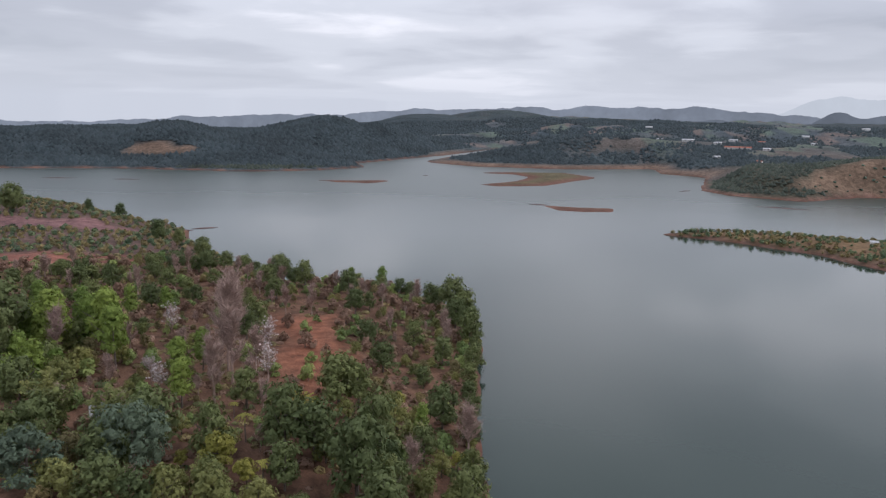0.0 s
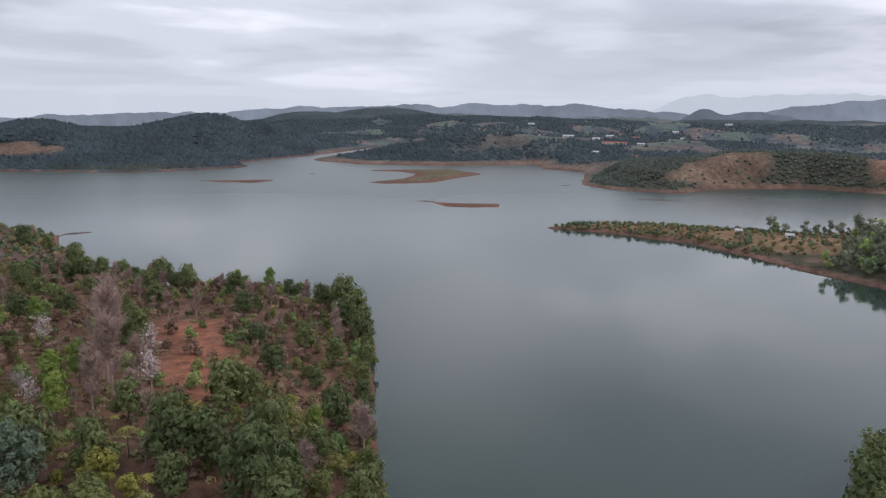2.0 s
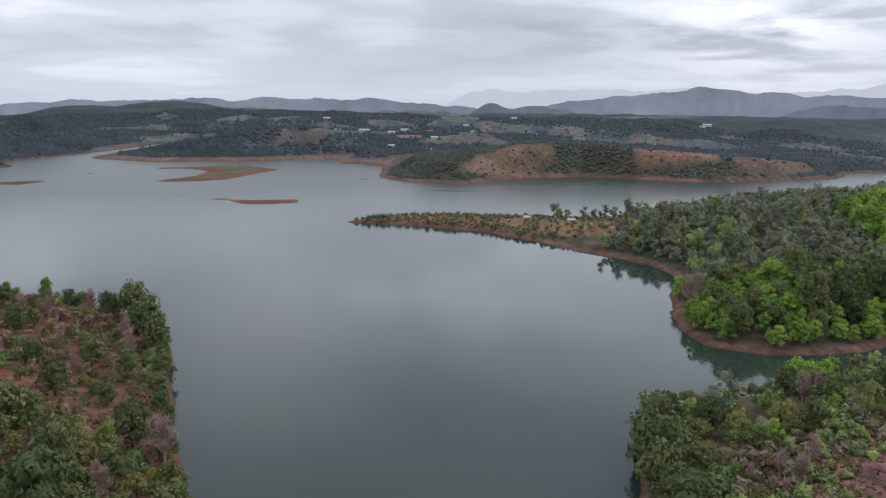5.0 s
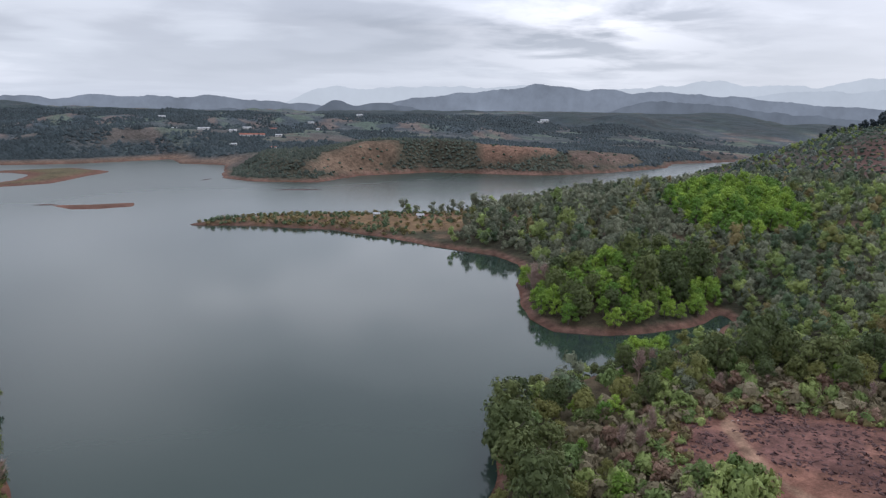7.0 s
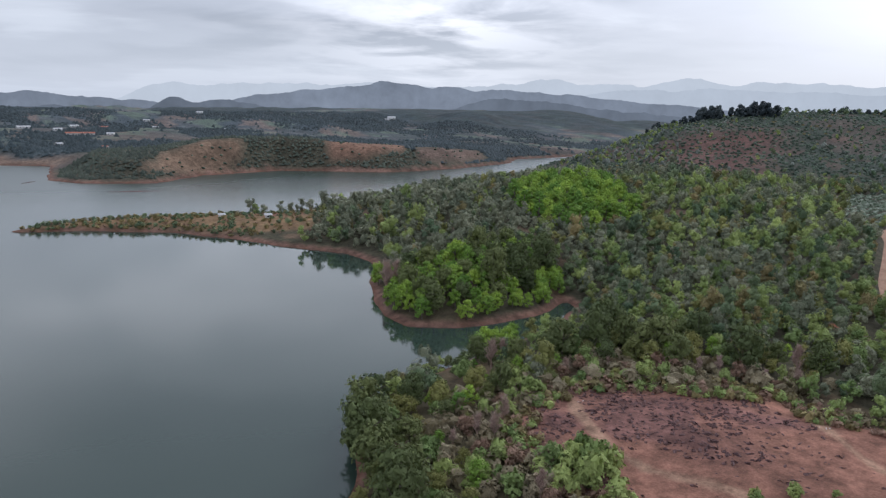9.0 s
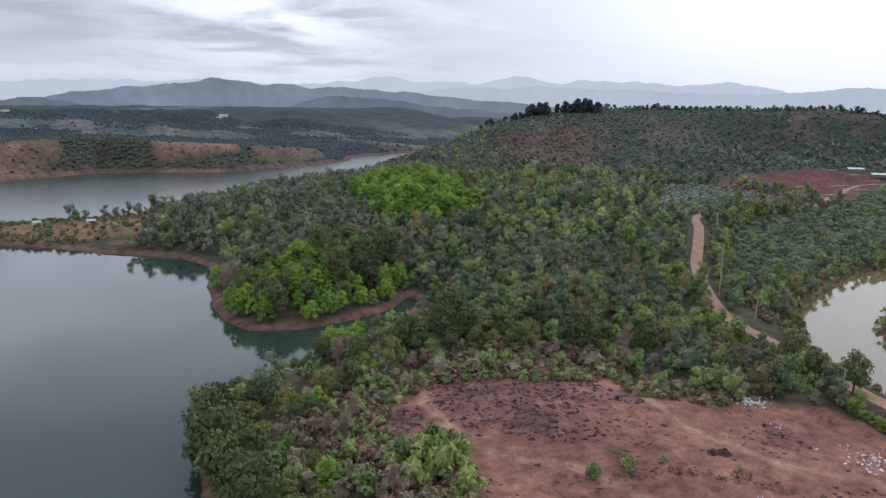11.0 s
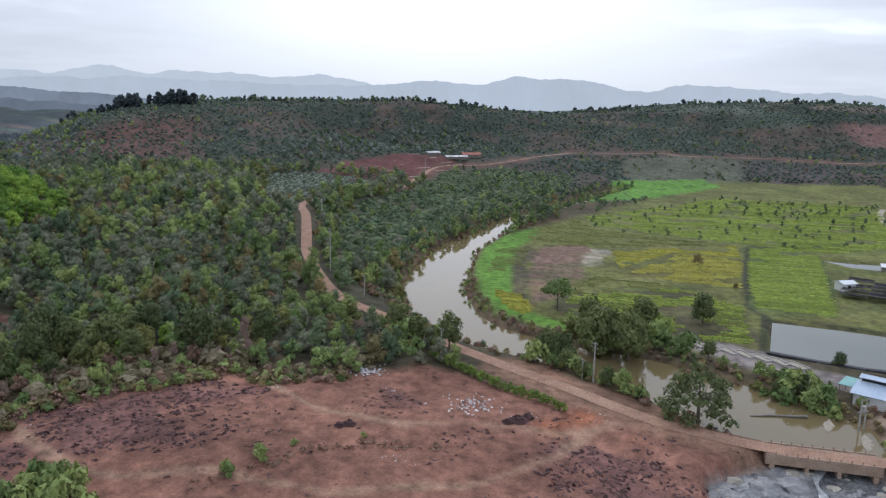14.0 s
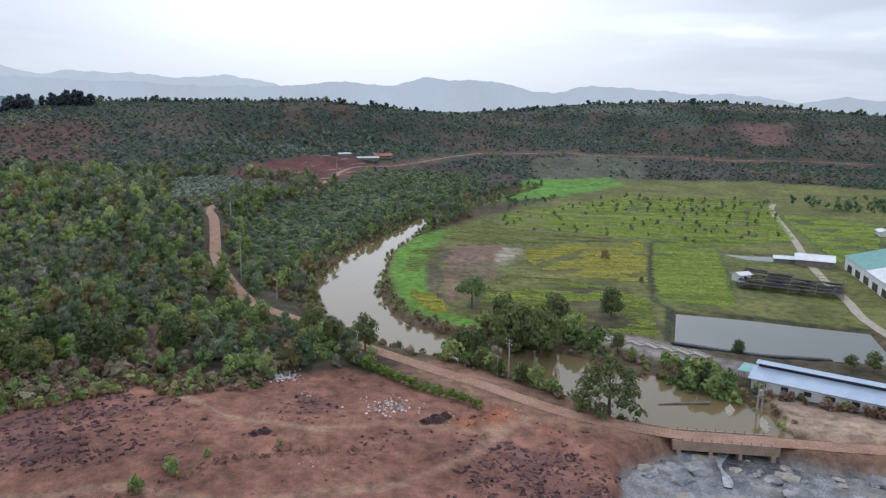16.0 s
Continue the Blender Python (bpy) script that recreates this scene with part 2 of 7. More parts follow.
BLUE_ROOF = solid("blue_roof_sheet", (0.36, 0.43, 0.53), (0.46, 0.53, 0.61), 0.3, 0.45, 0.1, grain=0.07)
GREEN_ROOF = solid("green_roof_sheet", (0.14, 0.32, 0.29), (0.20, 0.40, 0.36), 0.3, 0.45, 0.1, grain=0.07)
WHITE_SHEET = solid("white_roof_sheet", (0.62, 0.63, 0.64), (0.78, 0.78, 0.78), 0.4, 0.5, 0.1, grain=0.07)
GREY_SHEET = solid("weathered_roof_sheet", (0.34, 0.34, 0.35), (0.50, 0.49, 0.48), 0.3, 0.6, 0.1)
DUSTY_CONCRETE = solid("dusty_concrete", (0.27, 0.18, 0.125), (0.38, 0.275, 0.20), 0.5, 0.9, 0.3)
WHITE_WALL = solid("whitewashed_wall", (0.58, 0.57, 0.55), (0.74, 0.73, 0.70), 0.4, 0.9, 0.15, grain=0.07)
RED_TILE = solid("red_tile_roof", (0.26, 0.09, 0.06), (0.36, 0.15, 0.10), 0.3, 0.85, 0.3)
DARK_NET = solid("black_shade_net", (0.028, 0.028, 0.032), (0.060, 0.058, 0.062), 0.4, 0.9, 0.3)
DARK_GLASS = solid("dark_window", (0.03, 0.032, 0.036), (0.05, 0.052, 0.056), 0.5, 0.2, 0.0)
GREY_WOOD = solid("grey_timber", (0.16, 0.14, 0.12), (0.26, 0.23, 0.20), 0.8, 0.9, 0.3)
MUD = solid("dry_mud", (0.30, 0.25, 0.19), (0.38, 0.33, 0.26), 0.4, 0.95, 0.4)

# ---- the lie of the land ----
# lake shore, metres east and north of the camera's foot, in three stretches
EAST_SHORE = [(40, -70), (36, -20), (44, 30), (56, 62), (67, 83), (74, 91), (82, 99), (95, 109), (108, 113), (122, 113), (135, 113), (152, 115), (170, 117), (186, 123), (191, 129),
              (178, 126), (165, 127), (153, 129), (142, 135), (136, 143), (139, 155), (152, 176), (163, 189), (178, 203), (184, 215), (186, 232), (178, 252), (170, 284), (158, 316), (130, 345),
              (112, 354), (106, 360), (117, 366), (150, 368), (195, 348), (240, 328), (290, 332), (330, 345)]
CHANNEL_SHORE = [(400, 365), (500, 392), (560, 402), (640, 425), (720, 460), (780, 470), (790, 500), (690, 508), (647, 512), (600, 482), (514, 470), (447, 472), (426, 481), (365, 537), (290, 534),
                 (241, 503), (200, 530), (190, 560), (198, 582), (230, 668), (199, 699), (205, 750), (150, 735), (115, 728), (60, 735), (29, 740), (-15, 780), (-19, 793), (8, 868), (86, 1033), (115, 1085)]
WEST_SHORE = [(70, 1040), (0, 890), (-41, 825), (-85, 750), (-74, 705), (-112, 664), (-165, 640), (-282, 646), (-367, 626), (-480, 610), (-620, 560), (-640, 490), (-420, 462), (-300, 452), (-222, 424),
              (-174, 392), (-146, 366), (-130, 357), (-118, 346), (-109, 322), (-93, 297), (-72, 270), (-52, 246), (-22, 240), (0, 226), (8, 205), (11, 185), (9, 168), (8, 150), (7, 124), (8, 109),
              (4, 80), (-8, 45), (-20, 0), (-18, -70), (10, -95)]
SHORE = EAST_SHORE + CHANNEL_SHORE + WEST_SHORE
CRESCENT = [(15, 672), (60, 664), (72, 640), (58, 605), (25, 572), (40, 562), (75, 572), (130, 646), (108, 690), (60, 684)]
ISLET = [(60, 461), (80, 452), (100, 452), (98, 434), (80, 434), (66, 438)]
SANDBAR = [(-100, 582), (-76, 584), (-42, 592), (-44, 582), (-57, 566), (-80, 570)]
# river from the far bend to the bridge and the rapids: place and half width
RIVER_LINE = [(520, -95, 4), (430, -45, 4.5), (380, -20, 5), (338, -7, 5), (300, 6, 6), (265, 11, 7.5), (229, 13, 8), (205, 8.5, 7), (189, 1, 6), (177, -11, 6), (168, -25, 7), (155, -42, 9), (141, -54, 11),
              (131, -60, 12), (122, -61, 9), (114, -64, 15), (106, -68, 24), (96, -70, 30), (80, -70, 32), (30, -70, 30)]
ROAD_LINE = [(100, -150), (108, -110), (113, -83), (116, -69), (120, -50), (129, -33), (141, -21), (153, -9), (169, 6), (185, 20), (194, 31), (204, 39), (222, 47), (244, 55), (270, 61), (300, 68), (330, 76),
             (365, 70), (400, 53), (430, 42), (480, 36), (530, 26), (562, -3), (590, -28), (618, -50), (652, -78), (650, -106), (650, -130), (653, -152), (638, -172), (641, -200), (651, -229), (653, -264), (645, -300), (655, -342), (620, -420)]

SPOTS = []


def land(x, y, z, reach):
    """The ground lies at about height z within reach of (x, y)."""
    SPOTS.append((x, y, z, reach))


# west headland
land(-20, 130, 6, 35), land(-15, 170, 7, 30), land(-60, 190, 8, 40), land(-50, 130, 9, 40), land(-110, 180, 10, 50), land(-100, 260, 8, 35), land(-170, 300, 7, 40)
land(-215, 345, 7, 40), land(-120, 320, 4, 18), land(-300, 330, 10, 80), land(-150, 80, 12, 70), land(-40, 60, 6, 40), land(-30, 215, 7, 25), land(0, 205, 8, 18), land(-400, 200, 20, 120)
# cleared headland
land(90, 85, 5, 20), land(110, 95, 5, 20), land(100, 60, 8, 25), land(125, 60, 8, 25), land(130, 30, 7, 20), land(110, 10, 6, 25), land(130, -5, 5, 18), land(115, -30, 4.5, 18)
land(80, 20, 7, 30), land(150, 15, 5, 15), land(90, -20, 5, 25), land(80, -35, 4, 20)
# along the road and between road and river
land(186, 21, 5, 12), land(202, 39, 8, 12), land(240, 54, 11, 18), land(290, 66, 14, 20), land(330, 78, 15, 22), land(225, 30, 3.5, 9), land(255, 32, 4, 12), land(300, 25, 5, 18), land(340, 25, 6, 22)
# wooded middle ground
land(150, 103, 5, 15), land(175, 85, 8, 20), land(190, 60, 8, 20), land(220, 90, 10, 25), land(260, 110, 13, 30), land(320, 120, 16, 40), land(205, 130, 2.5, 13), land(230, 145, 6, 20)
land(200, 170, 7, 22), land(230, 200, 12, 30), land(205, 232, 5, 20), land(260, 250, 14, 30), land(200, 285, 4, 20), land(160, 335, 3.5, 20), land(230, 310, 3, 22), land(265, 300, 5, 20), land(300, 300, 6, 26)
land(330, 240, 18, 30), land(330, 180, 19, 30), land(240, 162, 11, 18), land(262, 182, 15, 20), land(312, 205, 22, 24), land(290, 190, 18, 18), land(340, 290, 10, 28), land(400, 318, 8, 32), land(380, 200, 19, 45), land(450, 230, 21, 50), land(470, 345, 5, 34), land(540, 375, 4, 30), land(600, 390, 5, 40), land(700, 390, 10, 40), land(760, 430, 4, 60), land(850, 450, 5, 80), land(950, 540, 5, 100), land(830, 370, 25, 50)
# east hill and its crest
land(430, 100, 15, 45), land(400, 160, 17, 45), land(430, 40, 10, 30), land(480, 80, 15, 40), land(520, 180, 28, 45), land(560, 120, 29, 45), land(600, 200, 46, 50), land(500, 315, 19, 25)
land(550, 326, 32, 40), land(600, 310, 43, 40), land(640, 290, 53, 45), land(700, 270, 59, 50), land(740, 200, 59, 60), land(760, 100, 63, 60), land(770, 40, 66, 60), land(785, -30, 54, 50)
land(850, -90, 46, 60), land(900, -180, 64, 70), land(920, -260, 71, 80), land(880, -330, 74, 80), land(850, -420, 73, 90), land(780, -520, 49, 90), land(600, 60, 20, 45), land(640, 0, 19, 45)
land(640, -80, 14, 45), land(700, -60, 21, 40), land(770, -170, 21, 50), land(720, -260, 15, 50), land(660, -330, 11, 60), land(600, -420, 9, 80), land(1000, 180, 36, 120), land(1000, 0, 38, 150), land(1100, -300, 40, 200)
# river flats
land(250, -40, 2.6, 50), land(220, -110, 2.6, 50), land(320, -60, 2.8, 50), land(400, -120, 3, 60), land(320, -180, 2.8, 60), land(480, -200, 4, 60), land(450, -300, 4, 80), land(500, -110, 5, 45)
land(180, -60, 2.6, 20), land(160, -95, 2.8, 25), land(140, -80, 2.6, 15), land(150, -130, 2.8, 40), land(120, -110, 3.2, 20), land(250, -250, 3, 80), land(550, -40, 9, 35), land(480, 0, 8, 35), land(420, -20, 5, 30)
# north shore hills
land(-396, 752, 17, 70), land(-330, 680, 8, 45), land(-290, 800, 20, 70), land(-140, 840, 22, 70), land(-120, 700, 9, 35), land(-200, 690, 9, 40), land(-50, 930, 16, 80), land(-550, 760, 18, 90), land(-700, 800, 20, 120), land(-300, 1050, 8, 150), land(-100, 1150, 8, 150), land(100, 1120, 14, 80), land(250, 1150, 30, 80), land(420, 1270, 34, 100), land(110, 1380, 37, 120), land(600, 1230, 31, 100), land(740, 1080, 26, 80), land(900, 1250, 36, 110), land(1050, 920, 26, 90), land(1100, 1150, 40, 120), land(-120, 1330, 8, 130), land(480, 1050, 8, 70), land(880, 950, 8, 70), land(1000, 720, 14, 90), land(350, 1020, 8, 50), land(-30, 850, 10, 25)
land(100, 790, 20, 40), land(140, 820, 27, 45), land(200, 800, 20, 40), land(230, 755, 8, 25), land(260, 715, 7, 30), land(60, 765, 5, 22), land(120, 750, 6, 22), land(300, 770, 13, 60), land(300, 900, 24, 100), land(400, 800, 18, 80)
land(240, 545, 12, 25), land(270, 570, 18, 30), land(330, 585, 29, 35), land(400, 580, 28, 35), land(480, 555, 23, 38), land(560, 555, 15, 40), land(540, 610, 10, 45), land(640, 560, 9, 40), land(300, 650, 10, 40), land(500, 680, 8, 80), land(620, 640, 8, 60), land(720, 600, 10, 60)

# rounded hills round the lake: compass degrees, distance, crest above the eye's level in degrees, half width in degrees, half depth
MOUNDS = [(-33, 900, -1.55, 4.5, 150), (-27, 870, -1.62, 4.0, 130), (-19.6, 850, -1.25, 4.2, 130), (-14.2, 800, -2.05, 2.2, 80), (-9.0, 905, -0.82, 4.6, 150), (-4.6, 960, -1.15, 2.6, 130),
          (-11.0, 740, -3.0, 2.2, 45), (-17.6, 715, -3.5, 1.7, 35), (-23.6, 735, -3.0, 2.2, 45), (-29.6, 760, -2.8, 2.2, 50), (-6.6, 790, -2.4, 2.0, 60), (-20.5, 760, -2.6, 2.0, 50),
          (-23, 1300, -1.6, 4, 160), (-1.5, 1650, -0.6, 4.5, 250), (4.0, 1850, -0.22, 4.0, 260), (1.5, 1250, -1.75, 2.6, 120), (6.5, 1400, -1.35, 2.6, 150),
          (9.4, 850, -2.35, 2.4, 45), (13.4, 880, -2.7, 2.0, 50), (11.2, 1420, -1.12, 2.0, 150), (15.8, 1350, -0.78, 2.2, 160), (20.4, 1500, -1.3, 2.6, 180), (24.5, 1300, -1.9, 2.4, 120), (28.5, 1600, -1.1, 3, 200),
          (32.5, 1500, -1.25, 2.8, 160), (36.8, 1250, -1.5, 2.2, 130), (40.2, 1320, -0.95, 2.4, 150), (35.0, 1800, -0.65, 3.2, 220), (44.4, 1600, -0.85, 2.6, 200), (48.4, 1450, -0.40, 2.8, 200),
          (51.8, 1250, -1.6, 2.4, 120), (54.2, 1750, -0.25, 3.4, 250), (57.6, 1400, -1.2, 2.6, 150), (61.0, 1700, -0.85, 3.2, 220), (66.5, 1800, -0.95, 4.5, 240)]


def mound_height(x, y):
    r, a, h = np.hypot(x, y), np.degrees(np.arctan2(x, y)), np.zeros(np.shape(x))
    a = a + 0.5 * waves(x, y, 60, 240)
    for az, dist, el, wide, deep in MOUNDS:
        top = 60 + dist * math.tan(math.radians(el)) - 6.5
        q = ((a - az) / wide) ** 2 + ((r - dist) / deep) ** 2
        h = np.maximum(h, top * np.exp(-0.55 * q))
    return h


def near_polygon(x, y, poly):
    """Distance to the outline, positive inside."""
    px, py = np.asarray(x, float), np.asarray(y, float)
    best, inside = np.full(px.shape, 1e12), np.zeros(px.shape, bool)
    for (ax, ay), (bx, by) in zip(poly, poly[1:] + poly[:1]):
        ex, ey = bx - ax, by - ay
        t = np.clip(((px - ax) * ex + (py - ay) * ey) / (ex * ex + ey * ey), 0, 1)
        best = np.minimum(best, (px - ax - t * ex) ** 2 + (py - ay - t * ey) ** 2)
        if ay != by:
            inside ^= ((ay > py) != (by > py)) & (px < ax + (py - ay) * ex / ey)
    d = np.sqrt(best)
    return np.where(inside, d, -d)


def near_line(x, y, line):
    """Distance to a line of (x, y[, width]) and the width there."""
    px, py = np.asarray(x, float), np.asarray(y, float)
    best, wide = np.full(px.shape, 1e12), np.zeros(px.shape)
    for a, b in zip(line, line[1:]):
        ex, ey = b[0] - a[0], b[1] - a[1]
        t = np.clip(((px - a[0]) * ex + (py - a[1]) * ey) / (ex * ex + ey * ey), 0, 1)
        q = (px - a[0] - t * ex) ** 2 + (py - a[1] - t * ey) ** 2
        if len(a) > 2:
            wide = np.where(q < best, a[2] + t * (b[2] - a[2]), wide)
        best = np.minimum(best, q)
    return np.sqrt(best), wide


def smooth(v, a, b):
    t = np.clip((v - a) / (b - a), 0, 1)
    return t * t * (3 - 2 * t)


_rng = np.random.default_rng(5)
WAVES = [(math.cos(a) * 6.283 / w, math.sin(a) * 6.283 / w, p, w) for a, p, w in zip(_rng.uniform(0, 6.283, 28), _rng.uniform(0, 6.283, 28), np.geomspace(9, 900, 28))]


def waves(x, y, shortest, longest):
    """Smooth uneven swell between two wavelengths, about -1 to 1."""
    out, total = np.zeros(np.shape(x)), 0.0
    for kx, ky, p, w in WAVES:
        if shortest <= w <= longest:
            out, total = out + w * np.sin(kx * x + ky * y + p + 1.3 * np.sin(kx * 0.37 * y - ky * 0.41 * x + p)), total + w * w
    return out / math.sqrt(total * 0.5 + 1e-9) * 0.5


def ragged(x, y):
    """Shoreline wobble in metres."""
    return 1.2 * waves(x, y, 9, 40)


def ground_height(x, y, graded=True):
    x, y = np.atleast_1d(np.asarray(x, float)), np.atleast_1d(np.asarray(y, float))
    r = np.hypot(x, y)
    far = 9 + 9 * waves(x, y, 180, 900) + 4 * waves(x, y, 60, 180)
    top, weight = far * 0.0015, np.full(x.shape, 0.0015)
    for sx, sy, sz, reach in SPOTS:
        d2 = ((x - sx) ** 2 + (y - sy) ** 2) / (reach * reach)
        w = np.exp(-0.5 * d2)
        top, weight = top + w * sz, weight + w
    base = np.maximum(top / weight, 2.4)
    base = base + 0.35 * waves(x, y, 9, 40) * smooth(base, 2.5, 6) + 0.8 * waves(x, y, 30, 120) * smooth(base, 4, 12)
    base = base + 4.5 * waves(x, y, 90, 300) * smooth(y, 600, 700) * (1 - smooth(x, 220, 300)) * smooth(base, 8, 20)
    mound = mound_height(x, y)
    base = np.maximum(base, mound) + 1.5 * np.exp(-((base - mound) / 4.0) ** 2) * (mound > 6) + 1.3 * waves(x, y, 30, 120) * smooth(mound, 8, 20)
    # land sunk behind the western hills so only sky shows from the camera
    a = np.degrees(np.arctan2(x, y))
    drop = smooth(-a, 2, 6) * smooth(a, -75, -60) * smooth(r, 1020, 1150) * (1 - 0.7 * smooth(mound, 10, 20))
    base = base + (np.minimum(base, 60 - r * 0.036) - base) * drop
    close = r < 1500
    d = np.full(x.shape, 400.0)
    d[close] = -near_polygon(x[close], y[close], SHORE) + ragged(x[close], y[close])
    bank = np.where(d > 0, 1.9 * (1 - np.exp(-d / 3.0)) + (base - 1.9) * smooth(d, 2.0, 34 + 75 * smooth(y, 450, 560) * (1 - smooth(x, 180, 250))), d * 0.35)
    z = np.maximum(bank, np.where(d > 0, -400, -9))
    for poly, rise in ((CRESCENT, 1.4), (ISLET, 1.3), (SANDBAR, 0.7)):
        q = near_polygon(x, y, poly) + 0.8 * ragged(x, y)
        z = np.maximum(z, np.where(q > -8, np.minimum(q * 0.09, rise), -400))
    q, wide = near_line(x, y, RIVER_LINE)
    q = q - wide + 0.6 * ragged(x, y)
    z = np.where((q < 9) & (d > -2), np.minimum(z, np.where(q < 0, 0.4, 0.4 + q * 0.62)), z)
    for poly in PONDS:
        q = near_polygon(x, y, poly)
        z = np.where(q > -1.5, np.minimum(z, 2.6 - smooth(q, -1.5, 1.5) * 1.6), z)
    if graded:
        q = np.full(x.shape, 99.0)
        deck = np.zeros(x.shape)
        near = (x > 80) & (x < 820) & (y > -420) & (y < 120)
        q[near], deck[near] = near_line(x[near], y[near], ROAD_PROFILE)
        side = np.clip(q - 2.6, 0, None)
        level = np.where(z < deck, np.maximum(z, deck - side * 0.75), np.minimum(z, deck + side * 0.75))
        z = np.where((q < 9) & (near_polygon(x, y, BRIDGE_GAP) < 0), level, z)
    rapid = near_polygon(x, y, RAPIDS)
    z = z + (1.62 + 0.35 * waves(x * 2, y * 2, 9, 60) - z) * smooth(rapid, -2.0, 0.4)
    return z


BRIDGE_GAP = [(130.0, -53.0), (106.0, -48.0), (102.0, -61.0), (127.0, -67.5)]
RAPIDS = [(111, -37), (116, -45), (119.8, -50.4), (119.6, -53), (117.4, -64.6), (111, -68), (107, -82), (103, -97), (60, -100), (60, -40), (100, -34), (104, -36)]
PONDS = [[(204, -82), (198, -98), (184, -127), (160, -118), (166, -90), (176, -71)], [(294, -134), (284, -161), (274, -158), (280, -140)]]

# ---- helpers for meshes ----
def mesh_object(name, verts, faces, mat, parent=None, label="", shade=False, attrs=None):
    """One mesh from arrays; faces is an (n, 3) or (n, 4) array or a list of such arrays."""
    me = bpy.data.meshes.new(name)
    groups = faces if isinstance(faces, list) else [faces]
    groups = [np.asarray(f, np.int32) for f in groups if len(f)]
    verts = np.asarray(verts, np.float32)
    loops = np.concatenate([f.ravel() for f in groups])
    sizes = np.concatenate([np.full(len(f), f.shape[1], np.int32) for f in groups])
    me.vertices.add(len(verts)), me.loops.add(len(loops)), me.polygons.add(len(sizes))
    me.vertices.foreach_set("co", verts.ravel())
    me.loops.foreach_set("vertex_index", loops)
    me.polygons.foreach_set("loop_start", np.concatenate([[0], np.cumsum(sizes)[:-1]]).astype(np.int32))
    me.polygons.foreach_set("use_smooth", np.full(len(sizes), shade))
    for key, values in (attrs or {}).items():
        if values.ndim == 2:
            at = me.attributes.new(key, "FLOAT_COLOR", "POINT")
            at.data.foreach_set("color", np.c_[values, np.ones(len(values))].astype(np.float32).ravel())
        else:
            at = me.attributes.new(key, "FLOAT", "POINT")
            at.data.foreach_set("value", values.astype(np.float32))
    me.materials.append(mat)
    me.update(calc_edges=True)
    ob = new(name, me)
    if parent is not None:
        ob.parent = parent
    if label:
        tagged(ob, label)
    return ob


def part(name, bm, mat, parent=None, label="", shade=False):
    me = bpy.data.meshes.new(name)
    bm.to_mesh(me)
    bm.free()
    me.materials.append(mat)
    if shade:
        me.polygons.foreach_set("use_smooth", np.full(len(me.polygons), True))
    ob = new(name, me)
    if parent is not None:
        ob.parent = parent
    if label:
        tagged(ob, label)
    return ob


def thing(name, m, label, category, group="", kind=""):
    e = new(name)
    e.empty_display_size = 0.3
    e.matrix_world = m
    return tagged(e, label, category, group, kind)


SURFACE = {}


def surface(x, y):
    """Height of the built ground sheet, read from its rings and spokes."""
    x, y = np.atleast_1d(np.asarray(x, float)), np.atleast_1d(np.asarray(y, float))
    a, r = np.degrees(np.arctan2(x, y)), np.hypot(x, y)
    a = np.where(a < SURFACE["az"][0], a + 360, a)
    i = np.clip(np.searchsorted(SURFACE["rad"], r) - 1, 0, len(SURFACE["rad"]) - 2)
    j = np.clip(np.searchsorted(SURFACE["az"], a) - 1, 0, len(SURFACE["az"]) - 2)
    u = np.clip((r - SURFACE["rad"][i]) / (SURFACE["rad"][i + 1] - SURFACE["rad"][i]), 0, 1)
    v = np.clip((a - SURFACE["az"][j]) / (SURFACE["az"][j + 1] - SURFACE["az"][j]), 0, 1)
    Z = SURFACE["z"]
    return (Z[i, j] * (1 - v) + Z[i, j + 1] * v) * (1 - u) + (Z[i + 1, j] * (1 - v) + Z[i + 1, j + 1] * v) * u


def height_at(x, y):
    return float(surface(x, y)[0])


# ---- ground ----
def resampled(line, step):
    """A smooth line through the given points (Catmull-Rom), every step metres."""
    pts = np.array(line, float)
    ext = np.vstack([2 * pts[0] - pts[1], pts, 2 * pts[-1] - pts[-2]])
    out = []
    for i in range(1, len(ext) - 2):
        p0, p1, p2, p3 = ext[i - 1:i + 3]
        m = max(2, int(np.hypot(*(p2 - p1)[:2]) / step))
        for t in np.arange(m) / m:
            out.append(0.5 * (2 * p1 + (p2 - p0) * t + (2 * p0 - 5 * p1 + 4 * p2 - p3) * t * t + (3 * p1 - p0 - 3 * p2 + p3) * t ** 3))
    out.append(pts[-1])
    return np.array(out)



def graded_road():
    """The road's line with its smoothed height; a low causeway by the bridge."""
    line = resampled(ROAD_LINE, 7.0)
    z = ground_height(line[:, 0], line[:, 1], False)
    z = np.maximum(z, np.where(line[:, 0] < 135, 4.2, 3.4))
    k = np.ones(5) / 5
    z = np.convolve(np.pad(z, 2, mode="edge"), k, "valid")
    return [(float(a), float(b), float(c)) for (a, b), c in zip(line, z)]


